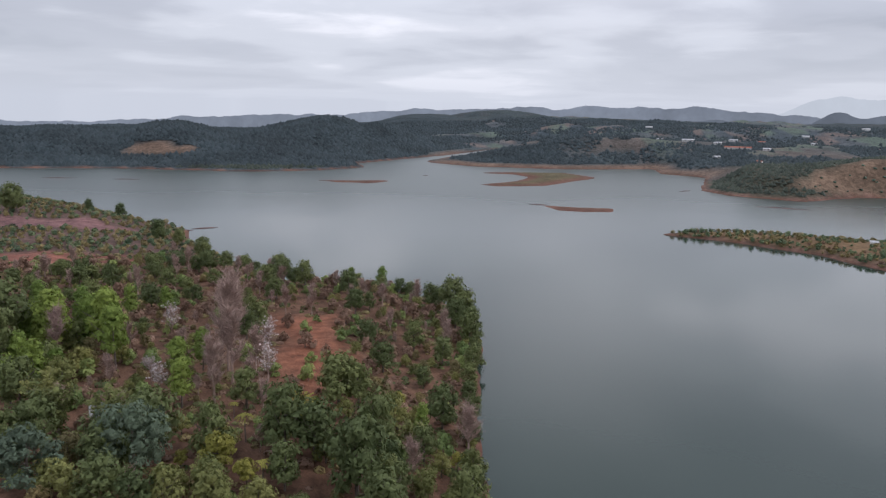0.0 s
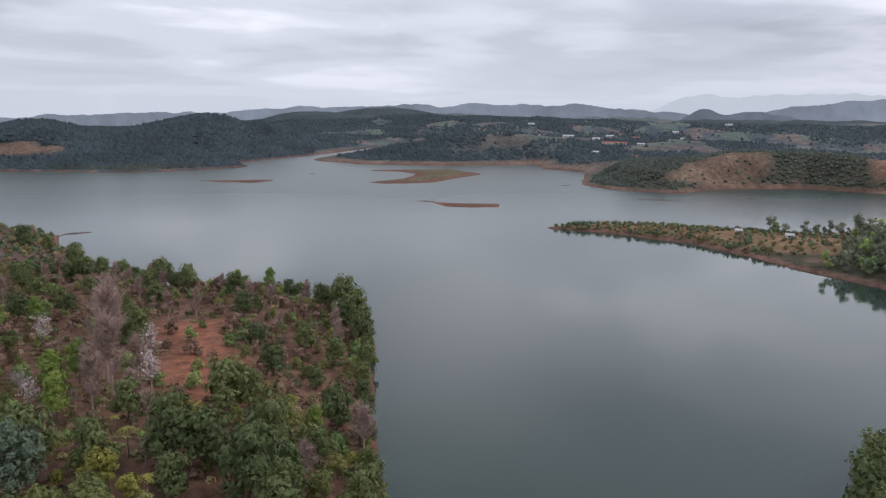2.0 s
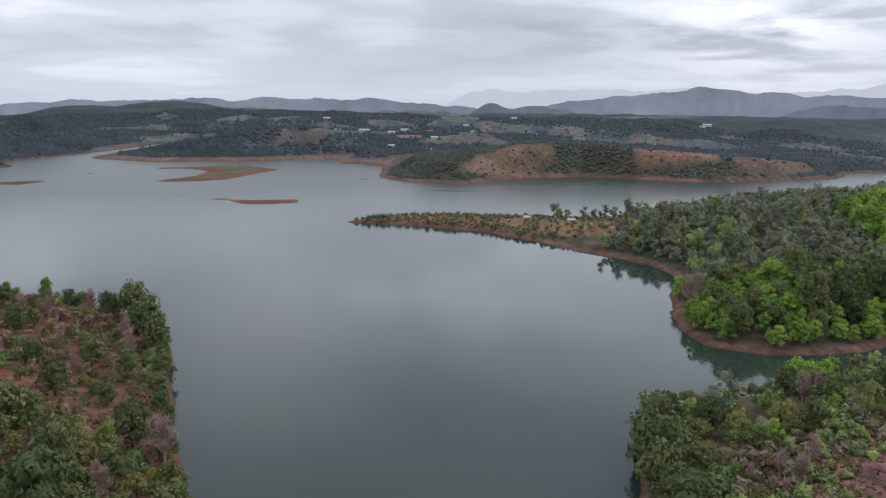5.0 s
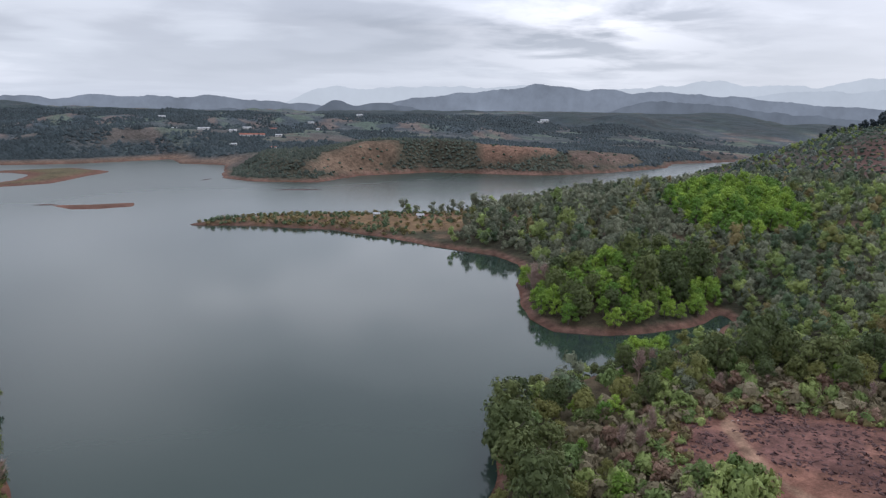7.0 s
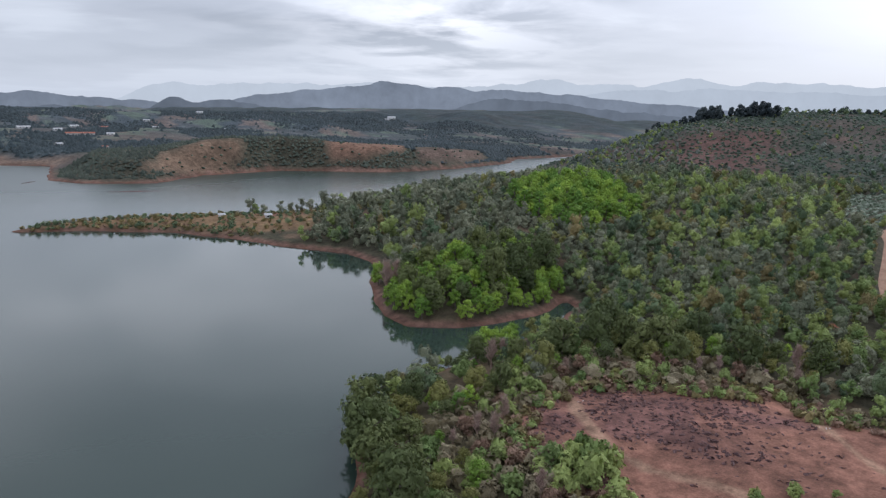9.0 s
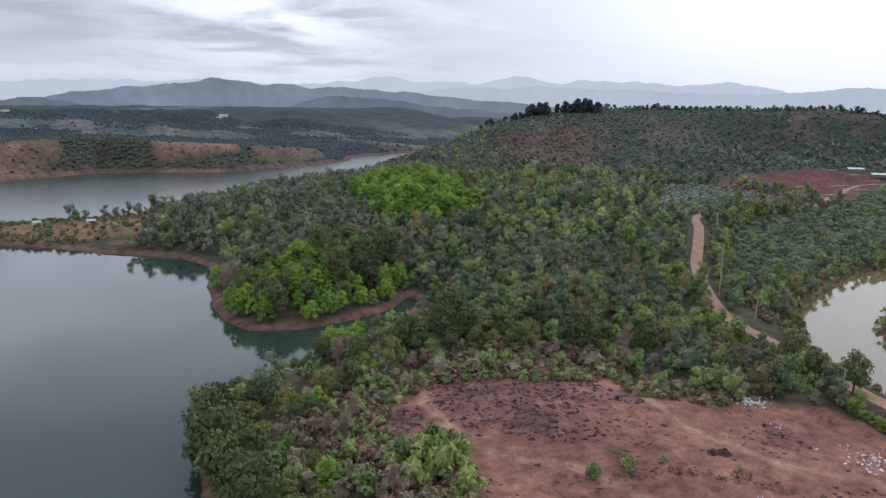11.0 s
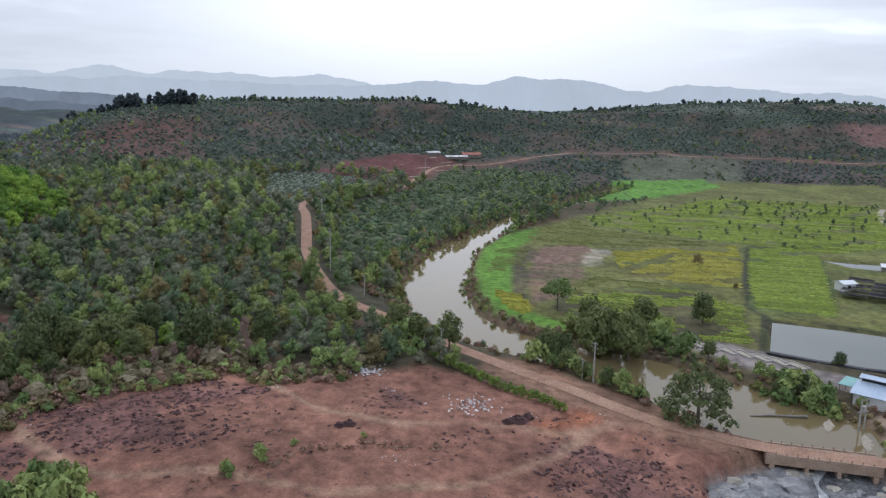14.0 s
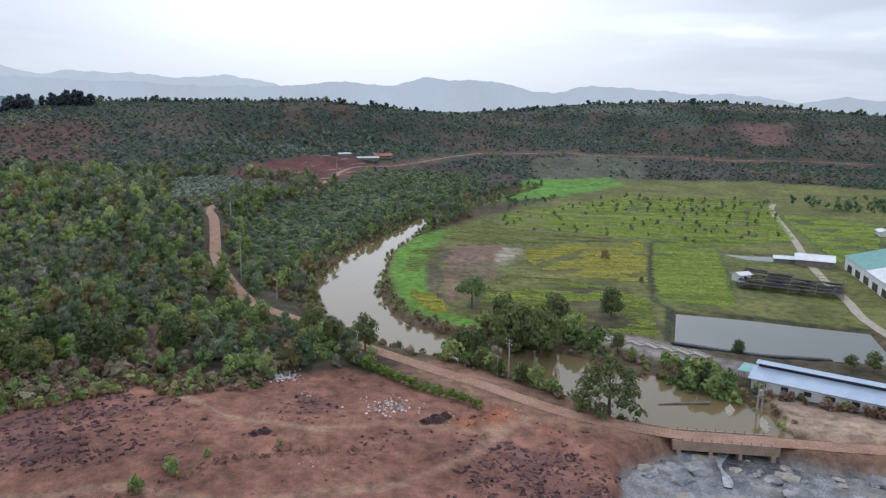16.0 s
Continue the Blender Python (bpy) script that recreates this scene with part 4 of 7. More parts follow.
def leaf_quads(rng, centres, normals, size, fold=0.3, lean=0.85):
    """Folded leaf sprays at the given places, facing roughly along the normals."""
    n = len(centres)
    nm = normals + lean * unit(rng, n)
    nm /= np.linalg.norm(nm, axis=1)[:, None]
    t = np.cross(nm, unit(rng, n))
    t /= np.linalg.norm(t, axis=1)[:, None] + 1e-9
    b = np.cross(nm, t)
    s = size * rng.uniform(0.55, 1.35, n)[:, None]
    a = s * rng.uniform(0.55, 0.95, n)[:, None]
    v = np.stack([centres - t * s, centres - b * a - nm * s * fold, centres + t * s, centres + b * a - nm * s * fold], 1).reshape(-1, 3)
    f = np.arange(n * 4).reshape(-1, 4)
    # split on the ridge between the two tips
    return v, np.concatenate([f[:, [0, 1, 2]], f[:, [0, 2, 3]]])


def crown(seed, lobes, leaves, size, core=0.68):
    """A crown of leaf sprays over lobes (x, y, z, radius), with a dim inner mass."""
    rng = np.random.default_rng(seed)
    L = np.array(lobes, float)
    pick = rng.choice(len(L), leaves * 2, p=L[:, 3] ** 2 / (L[:, 3] ** 2).sum())
    d = unit(rng, leaves * 2)
    d[:, 2] = np.where(d[:, 2] < -0.25, -d[:, 2] * 0.6, d[:, 2])
    pos = L[pick, :3] + d * L[pick, 3:4] * rng.uniform(0.78, 1.22, leaves * 2)[:, None]
    depth = np.min(np.linalg.norm(pos[:, None] - L[None, :, :3], axis=2) / L[None, :, 3], axis=1)
    keep = np.flatnonzero(depth > 0.8)[:leaves]
    v, f = leaf_quads(rng, pos[keep], d[keep] * (1, 1, 0.8) + (0, 0, 0.25), size, 0.25, 0.5)
    if core:
        vs, fs, at = [v], [f], len(v)
        for x, y, z, r in L:
            w = ICO * r * core * rng.uniform(0.85, 1.1, (12, 1)) + (x, y, z)
            vs.append(w), fs.append(ICO_F + at)
            at += 12
        v, f = np.vstack(vs), np.vstack(fs)
    return v, f


def dome_lobes(seed, height, radius, count, base=0.35, spread=0.62, lobe=0.42, peaky=0.0):
    """Lobes of a rounded crown between base * height and height."""
    rng = np.random.default_rng(seed)
    out = []
    for i in range(count):
        u = (i + 0.5) / count
        a = i * 2.4 + rng.uniform(-0.5, 0.5)
        z = height * (base + (1 - base) * (0.12 + 0.72 * u))
        shrink = math.sqrt(max(0.05, 1 - (u * 0.85) ** 2)) * (1 - peaky * u)
        rr = radius * spread * shrink * rng.uniform(0.6, 1.1) * (0.25 if i == count - 1 else 1)
        out.append((rr * math.cos(a), rr * math.sin(a), z, radius * lobe * rng.uniform(0.75, 1.2) * (1 - 0.35 * peaky * u)))
    return out


def tube(points, radii, sides=5):
    """A tapered limb through the points."""
    P = [np.array(p, float) for p in points]
    v, f = [], []
    for i, (p, r) in enumerate(zip(P, radii)):
        d = P[min(i + 1, len(P) - 1)] - P[max(i - 1, 0)]
        d /= np.linalg.norm(d) + 1e-9
        a = np.cross(d, (0.31, 0.95, 0.05) if abs(d[1]) < 0.9 else (1, 0, 0))
        a /= np.linalg.norm(a)
        b = np.cross(d, a)
        for k in range(sides):
            q = 6.2832 * k / sides
            v.append(p + r * (a * math.cos(q) + b * math.sin(q)))
    for i in range(len(P) - 1):
        for k in range(sides):
            k2 = (k + 1) % sides
            f += [(i * sides + k, i * sides + k2, (i + 1) * sides + k2), (i * sides + k, (i + 1) * sides + k2, (i + 1) * sides + k)]
    return np.array(v), np.array(f)


def joined(pieces):
    vs, fs, at = [], [], 0
    for v, f in pieces:
        vs.append(v), fs.append(np.asarray(f) + at)
        at += len(v)
    return np.vstack(vs), np.vstack(fs)


def trunk_shape(seed, height, girth, limbs=4, reach=0.3):
    rng = np.random.default_rng(seed)
    lean = rng.uniform(-0.06, 0.06, 2) * height
    out = [tube([(0, 0, -0.6), (lean[0] * 0.3, lean[1] * 0.3, height * 0.35), (lean[0], lean[1], height * 0.8)], [girth * 1.25, girth * 0.8, girth * 0.25], 6)]
    for i in range(limbs):
        a, h = rng.uniform(0, 6.28), height * rng.uniform(0.3, 0.55)
        e = (lean[0] * 0.5 + math.cos(a) * reach * height, lean[1] * 0.5 + math.sin(a) * reach * height, h + height * rng.uniform(0.15, 0.3))
        m = (lean[0] * 0.4 + math.cos(a) * reach * height * 0.45, lean[1] * 0.4 + math.sin(a) * reach * height * 0.45, h + height * 0.06)
        out.append(tube([(lean[0] * 0.4, lean[1] * 0.4, h), m, e], [girth * 0.5, girth * 0.35, girth * 0.12], 4))
    return joined(out)


def twig_cloud(seed, height, radius, count, length=1.3, width=0.05, base=0.25):
    """Bare limbs with a haze of fine twigs."""
    rng = np.random.default_rng(seed)
    limbs, tips = [], []
    for i in range(16):
        a, h = rng.uniform(0, 6.28), height * rng.uniform(base, 0.75)
        k = radius * rng.uniform(0.5, 0.95) * (1.15 - h / height)
        e = np.array((math.cos(a) * k, math.sin(a) * k, min(height, h + height * rng.uniform(0.15, 0.35))))
        limbs.append(tube([(0, 0, h), e * (0.5, 0.5, 0) + (0, 0, (h + e[2]) / 2 + 0.2), e], [0.09, 0.06, 0.025], 3))
        tips.append((np.array((0, 0, h)), e))
    limbs.append(tube([(0, 0, -0.5), (0.1, 0, height * 0.5), (0, 0.1, height * 0.97)], [0.2, 0.12, 0.03], 5))
    tips.append((np.array((0, 0, height * 0.3)), np.array((0, 0, height))))
    pick = rng.integers(0, len(tips), count)
    u = rng.uniform(0.2, 1.0, count)[:, None]
    s = np.array([tips[i][0] for i in pick]) * (1 - u) + np.array([tips[i][1] for i in pick]) * u
    d = unit(rng, count)
    d[:, 2] = np.abs(d[:, 2]) * 0.8 + 0.35
    d /= np.linalg.norm(d, axis=1)[:, None]
    w = np.cross(d, unit(rng, count))
    w /= np.linalg.norm(w, axis=1)[:, None]
    ln = length * rng.uniform(0.5, 1.2, count)[:, None]
    v = np.stack([s - w * width, s + w * width, s + d * ln], 1).reshape(-1, 3)
    return joined(limbs), (v, np.arange(count * 3).reshape(-1, 3)), s + d * ln


def low_dome(seed, radius, high, z=0.0):
    """A small lumpy dome without an underside."""
    rng = np.random.default_rng(seed)
    w = ICO * (radius, radius, high) * rng.uniform(0.75, 1.2, (12, 1)) + (0, 0, z)
    return w, ICO_F[(ICO[ICO_F][:, :, 2] > -0.9).all(axis=1)]


def spire(seed, radius, high):
    """A small blunt cone for one far tree."""
    rng = np.random.default_rng(seed)
    a = np.arange(5) * 1.2566 + rng.uniform(0, 1)
    w = radius * rng.uniform(0.8, 1.2, 5)
    v = np.vstack([np.c_[w * np.cos(a), w * np.sin(a), rng.uniform(-0.6, 0.5, 5)], [[0.1, 0, high]]])
    return v, np.array([(i, (i + 1) % 5, 5) for i in range(5)])


def stuff(name, shapes, places, mat, label, category, rng, shade=False):
    """Many plants joined in one mesh. places: rows of x, y, z, scale, which shape."""
    vs, fs, tones, at = [], [], [], 0
    places = np.asarray(places, float)
    for k, (v, f) in enumerate(shapes):
        sel = places[places[:, 4].astype(int) % len(shapes) == k]
        if not len(sel):
            continue
        a = rng.uniform(0, 6.2832, len(sel))
        c, s = np.cos(a)[:, None], np.sin(a)[:, None]
        sc = sel[:, 3:4]
        squash = rng.uniform(0.85, 1.2, (len(sel), 1))
        X = (v[None, :, 0] * c - v[None, :, 1] * s) * sc + sel[:, 0:1]
        Y = (v[None, :, 0] * s + v[None, :, 1] * c) * sc + sel[:, 1:2]
        Z = v[None, :, 2] * sc * squash + sel[:, 2:3]
        vs.append(np.stack([X, Y, Z], -1).reshape(-1, 3))
        fs.append((f[None] + (at + np.arange(len(sel)) * len(v))[:, None, None]).reshape(-1, 3))
        tones.append(np.repeat(rng.uniform(0, 1, len(sel)), len(v)))
        at += len(v) * len(sel)
    ob = mesh_object(name, np.vstack(vs), np.vstack(fs), mat, shade=shade, attrs={"tone": np.concatenate(tones)})
    return tagged(ob, label, category, kind="stuff")


def scatter(rng, box, step, keep, jitter=0.8):
    """Uneven points over a box, each kept with the chance that keep(x, y) gives."""
    x0, y0, x1, y1 = box
    gx, gy = np.meshgrid(np.arange(x0, x1, step), np.arange(y0, y1, step))
    gx = gx + (np.arange(gx.shape[0]) % 2)[:, None] * step * 0.5
    x = gx.ravel() + rng.uniform(-0.5, 0.5, gx.size) * step * jitter
    y = gy.ravel() + rng.uniform(-0.5, 0.5, gx.size) * step * jitter
    ok = rng.uniform(0, 1, len(x)) < keep(x, y)
    return x[ok], y[ok]


def in_view(x, y, margin=4):
    a = np.degrees(np.arctan2(x, y))
    return (a > -31 - margin) & (a < 125 + margin)


def lake_gap(x, y):
    """Metres of dry land between the point and the lake."""
    return -near_polygon(x, y, SHORE)


def off_road(x, y, gap):
    return near_line(x, y, ROAD_LINE)[0] > gap


def off_river(x, y, gap):
    q, w = near_line(x, y, RIVER_LINE)
    return q - w > gap

# ---- woods ----
RNG = np.random.default_rng(11)


def tall_lobes(seed, height, radius, count):
    return dome_lobes(seed, height, radius, count, base=0.18, spread=0.5, lobe=0.55, peaky=0.55)


def plume_shape(seed, stems, height, lean):
    """Bamboo: arching canes with leaf sprays along the upper part."""
    rng = np.random.default_rng(seed)
    canes, pos, nor = [], [], []
    for i in range(stems):
        a, h = rng.uniform(0, 6.28), height * rng.uniform(0.7, 1.1)
        out = lean * rng.uniform(0.5, 1.2)
        pts = [np.array((math.cos(a) * (0.3 + out * u ** 2.2), math.sin(a) * (0.3 + out * u ** 2.2), h * (u - 0.22 * u ** 3))) for u in (0, 0.35, 0.65, 0.85, 1.0)]
        canes.append(tube(pts, [0.07, 0.06, 0.045, 0.03, 0.015], 3))
        u = rng.uniform(0.25, 1.0, 46)
        q = np.stack([np.interp(u, (0, 0.35, 0.65, 0.85, 1.0), [p[k] for p in pts]) for k in range(3)], 1)
        pos.append(q + rng.normal(0, 0.42, (46, 3)))
        nor.append(np.c_[rng.normal(0, 0.4, (46, 2)), np.ones(46)])
    return joined(canes), leaf_quads(rng, np.vstack(pos), np.vstack(nor), 0.55, 0.15, 0.8)


def palm_shape(seed, height):
    rng = np.random.default_rng(seed)
    stem = tube([(0, 0, -0.4), (0.1, 0.05, height * 0.5), (0.15, 0.1, height)], [0.16, 0.12, 0.1], 6)
    v, f, at = [], [], 0
    for i in range(14):
        a, droop = i * 2.4, rng.uniform(0.2, 0.9)
        d, s = np.array((math.cos(a), math.sin(a), 0)), np.array((-math.sin(a), math.cos(a), 0))
        prev = None
        for k, u in enumerate((0.0, 0.35, 0.7, 1.0)):
            c = np.array((0.15, 0.1, height)) + d * 1.9 * u + np.array((0, 0, 0.9 * u - (1.0 + droop) * u * u))
            w = 0.26 * (1 - 0.75 * abs(u - 0.35))
            v += [c - s * w - (0, 0, 0.1), c + (0, 0, 0.04), c + s * w - (0, 0, 0.1)]
            if k:
                b = at + (k - 1) * 3
                f += [(b, b + 1, b + 4), (b, b + 4, b + 3), (b + 1, b + 2, b + 5), (b + 1, b + 5, b + 4)]
        at += 12
    return stem, (np.array(v), np.array(f))


class Planter:
    """One kind of plant: a few built once with their parts, then copied."""

    def __init__(self, name, label, category, group, shapes, leaf_mat, parts=("trunk", "crown"), stem_mat=BARK, extra=None):
        self.name, self.label, self.category, self.group = name, label, category, group
        self.shapes, self.leaf, self.parts, self.stem, self.extra, self.first = shapes, leaf_mat, parts, stem_mat, extra, {}

    def plant(self, x, y, size=1.0, z=None, rng=RNG):
        z = height_at(x, y) - 0.1 if z is None else z
        turn, k = rng.uniform(0, 360), int(rng.integers(0, len(self.shapes)))
        tall = size * rng.uniform(0.92, 1.12)
        m = pose(x, y, z, 0, 0, turn) @ Matrix.Diagonal((size, size, tall, 1))
        if k in self.first:
            return copy_thing(self.first[k], m)
        shape = self.shapes[k]
        e = thing(self.name, Matrix.Identity(4), self.label, self.category, self.group)
        mesh_object(self.parts[0], *shape[0], self.stem, e)
        mesh_object(self.parts[1], *shape[1], self.leaf, e)
        if len(shape) > 2:
            mesh_object(self.extra[0], *shape[2], self.extra[1], e, self.extra[2])
        e.matrix_world = m
        e.scale = (1, 1, 1)
        self.first[k] = e
        e.matrix_basis = m
        return e


def broad_shapes(seed, height, radius, lobes, leaves, size, n=4, **kw):
    return [(trunk_shape(seed + i, height, 0.17 * height / 7), crown(seed + i, dome_lobes(seed + i, height, radius, lobes + i % 3, **kw), leaves, size)) for i in range(n)]


def bare_shapes(seed, height, radius, twigs, n=3):
    return [twig_cloud(seed + i, height, radius, twigs, 1.5, 0.042)[:2] for i in range(n)]


def blossom_shapes(seed, height, radius, n=2):
    out = []
    for i in range(n):
        limbs, twigs, tips = twig_cloud(seed + i, height, radius, 330, 1.0, 0.05)
        rng = np.random.default_rng(seed + i)
        pick = rng.integers(0, len(tips), 520)
        bl = leaf_quads(rng, tips[pick] + rng.normal(0, 0.22, (520, 3)), np.tile((0, 0, 1.0), (520, 1)), 0.18, 0.2, 1.2)
        out.append((limbs, twigs, bl))
    return out


MID_TREE = Planter("broadleaf_tree", "mid-green broadleaf tree with a rounded uneven crown", "tree", "broadleaf trees", broad_shapes(100, 7.4, 3.3, 11, 440, 0.39, base=0.14), LEAF_WARM)
DARK_TREE = Planter("evergreen_tree", "dark green broadleaf tree with a dense crown", "tree", "dark trees", broad_shapes(120, 7.6, 3.2, 11, 440, 0.38, base=0.14), LEAF_SHADY)
OLIVE_TREE = Planter("dry_leaved_tree", "olive-green broadleaf tree in dry leaf", "tree", "olive trees", broad_shapes(140, 6.6, 3.1, 10, 430, 0.36, base=0.12), LEAF_OLIVE)
BRIGHT_TREE = Planter("young_tree", "tall bright green young tree with a narrow crown", "tree", "bright young trees",
                      [(trunk_shape(160 + i, 9.5, 0.15), crown(160 + i, tall_lobes(160 + i, 9.5, 2.5, 11), 420, 0.42)) for i in range(3)], LEAF_BRIGHT)
GROVE_TREE = Planter("acacia_tree", "lime-green acacia with a billowing crown on red soil", "tree", "acacia grove", broad_shapes(180, 9.5, 3.4, 12, 430, 0.42, base=0.04, lobe=0.36, spread=0.72), LEAF_LIME)
YELLOW_TREE = Planter("yellow_leaved_tree", "yellow-green tree with an open crown", "tree", "yellow trees", broad_shapes(200, 7.0, 2.7, 9, 360, 0.42, n=2), LEAF_YELLOW)
FEATHER_TREE = Planter("feathery_tree", "large grey-green feathery tree with layered foliage", "tree", "feathery trees", broad_shapes(220, 10.5, 5.2, 16, 900, 0.42, n=2, base=0.2, lobe=0.34, spread=0.75), LEAF_FEATHER)
BARE_TREE = Planter("bare_tree", "leafless grey-brown tree with a haze of fine twigs", "tree", "bare trees", bare_shapes(240, 9.0, 2.6, 1300), TWIG, ("branch_frame", "twig_mass"), TWIG)
BLOSSOM_TREE = Planter("blossoming_tree", "leafless tree covered in white blossom", "tree", "blossom trees", blossom_shapes(260, 7.5, 2.9), TWIG, ("branch_frame", "twig_mass"), TWIG, ("blossom", BLOSSOM, "white blossom"))
BAMBOO = Planter("bamboo_clump", "arching light green bamboo clump", "bamboo", "bamboo clumps", [plume_shape(280 + i, 13, 9.5, 3.2) for i in range(2)], LEAF_YELLOW, ("cane_cluster", "leaf_mass"))
BAMBOO_GREEN = Planter("bamboo_clump", "full green bamboo clump with arching tops", "bamboo", "bamboo clumps", [plume_shape(284 + i, 16, 10.0, 3.6) for i in range(2)], LEAF_WARM, ("cane_cluster", "leaf_mass"))
PALM = Planter("palm_tree", "slender palm with yellowing fronds", "palm", "palms", [palm_shape(290, 6.0)], LEAF_YELLOW, ("trunk", "frond_crown"))
SHRUB = Planter("shrub", "round green shrub on dry red ground", "shrub", "green shrubs", [(tube([(0, 0, -0.3), (0.05, 0, 0.5), (0.1, 0.1, 1.0)], [0.09, 0.07, 0.03], 4), crown(300 + i, dome_lobes(300 + i, 2.4, 1.4, 5, base=0.0), 150, 0.33)) for i in range(3)], LEAF_MID, ("stem", "leaf_mass"))
DRY_SHRUB = Planter("shrub", "dry brown shrub with withered leaves", "shrub", "dry shrubs", [(tube([(0, 0, -0.3), (0.05, 0, 0.5), (0.1, 0.1, 1.0)], [0.09, 0.07, 0.03], 4), crown(310 + i, dome_lobes(310 + i, 2.4, 1.6, 5, base=0.0), 130, 0.34, core=0.7)) for i in range(3)], LEAF_DRY, ("stem", "leaf_mass"))

TAKEN = []


def set_tree(planter, x, y, size=1.0):
    TAKEN.append((x, y))
    return planter.plant(x, y, size)


# single trees of the west headland
for x, y, s in ((-42, 97, 1.05), (-54, 92, 0.95), (-66, 96, 0.8)):
    set_tree(FEATHER_TREE, x, y, s)
for x, y, s in ((-58, 108, 1.0), (-50, 107, 0.9), (-64, 115, 0.9), (-23, 116, 0.75)):
    set_tree(BAMBOO_GREEN if x < -30 else BAMBOO, x, y, s)
for x, y, s in ((-31, 99, 0.95), (-26, 95, 0.7), (-37, 101, 0.6)):
    set_tree(YELLOW_TREE, x, y, s)
for x, y, s in ((-30, 110, 0.8), (-24, 96, 0.9), (-34, 118, 0.6)):
    set_tree(PALM, x, y, s)
for x, y, s in ((-39, 124, 1.2), (-38, 132, 1.3), (-41, 140, 1.4), (-43, 149, 1.4), (-45, 158, 1.3), (-47, 166, 1.2), (-34, 128, 0.8), (-35, 137, 0.8), (-68, 150, 0.9), (-74, 140, 0.9), (-27, 107, 0.7), (-4, 106, 0.7), (1, 170, 0.7)):
    set_tree(BARE_TREE, x, y, s)
for x, y, s in ((-36, 152, 1.0), (-32, 134, 0.95), (-35, 143, 0.7), (-53, 132, 1.05), (-59, 160, 1.0), (-50, 128, 0.8)):
    set_tree(BLOSSOM_TREE, x, y, s)
for x, y, s in ((-44, 122, 1.0), (-47, 130, 1.1), (-46, 140, 1.0), (-88, 161, 1.0), (-80, 163, 1.1), (-74, 158, 0.95), (-84, 150, 1.0), (-76, 143, 1.5), (-71, 147, 1.45), (-66, 144, 1.35), (-80, 147, 1.4), (-62, 138, 1.2), (-92, 168, 1.0), (-72, 170, 0.9), (-78, 134, 0.9), (-84, 128, 1.0), (-66, 176, 0.8), (-28, 228, 0.7), (-19, 232, 0.75)):
    set_tree(BRIGHT_TREE, x, y, s)
for x, y, s in ((-43, 161, 1.0), (-42, 168, 0.9), (-33, 122, 1.0), (-96, 150, 1.5), (-100, 140, 1.5), (-104, 160, 1.4), (-92, 138, 1.3), (-98, 126, 1.4), (-82, 134, 1.6), (-80, 124, 1.5), (-88, 144, 1.6), (-191, 334, 1.25), (-188, 331, 0.8), (-150, 349, 0.6), (-166, 352, 0.45), (-115, 302, 0.8), (-112, 296, 0.6), (-103, 291, 0.6), (-88, 272, 0.7), (-84, 262, 0.9), (3, 206, 0.9), (6, 200, 0.8), (-1, 214, 0.9), (5, 193, 0.6), (7, 178, 0.7)):
    set_tree(DARK_TREE, x, y, s)


def clear_of_taken(x, y, gap):
    T = np.array(TAKEN)
    return np.min((x[:, None] - T[None, :, 0]) ** 2 + (y[:, None] - T[None, :, 1]) ** 2, axis=1) > gap * gap


def mixed_planting(x, y, chooser):
    for px, py in zip(x, y):
        planter, lo, hi = chooser(px, py)
        if planter is not None:
            set_tree(planter, float(px), float(py), float(RNG.uniform(lo, hi)))


def headland_choice(x, y):
    r, u = math.hypot(x, y), RNG.uniform()
    if -62 < x < -20 and 108 < y < 172:
        table = ((0.26, OLIVE_TREE, 0.35, 0.62), (0.42, MID_TREE, 0.35, 0.6), (0.54, BARE_TREE, 0.4, 0.6), (0.76, DRY_SHRUB, 0.7, 1.2), (1, SHRUB, 0.6, 1.1))
    elif x < -48 and r < 170:
        table = ((0.22, BRIGHT_TREE, 0.65, 1.1), (0.46, MID_TREE, 0.5, 1.0), (0.66, DARK_TREE, 0.6, 1.05), (0.84, OLIVE_TREE, 0.5, 0.9), (0.92, BARE_TREE, 0.6, 0.9), (1, SHRUB, 0.9, 1.4))
    elif r < 140:
        table = ((0.26, MID_TREE, 0.45, 0.95), (0.46, DARK_TREE, 0.45, 1.0), (0.70, OLIVE_TREE, 0.45, 0.85), (0.74, BRIGHT_TREE, 0.5, 0.8), (0.80, BAMBOO_GREEN, 0.55, 0.75), (0.86, YELLOW_TREE, 0.5, 0.85), (0.91, BARE_TREE, 0.6, 0.9), (1, SHRUB, 0.9, 1.4))
    elif r < 198:
        table = ((0.26, OLIVE_TREE, 0.35, 0.65), (0.38, MID_TREE, 0.35, 0.65), (0.50, DARK_TREE, 0.35, 0.7), (0.64, BARE_TREE, 0.4, 0.65), (0.88, DRY_SHRUB, 0.8, 1.4), (1, SHRUB, 0.7, 1.3))
    else:
        table = ((0.20, DARK_TREE, 0.35, 0.7), (0.32, MID_TREE, 0.35, 0.6), (0.52, OLIVE_TREE, 0.35, 0.6), (0.66, BARE_TREE, 0.4, 0.65), (0.90, DRY_SHRUB, 0.9, 1.4), (1, SHRUB, 0.7, 1.2))
    for top, planter, lo, hi in table:
        if u < top:
            return planter, lo, hi


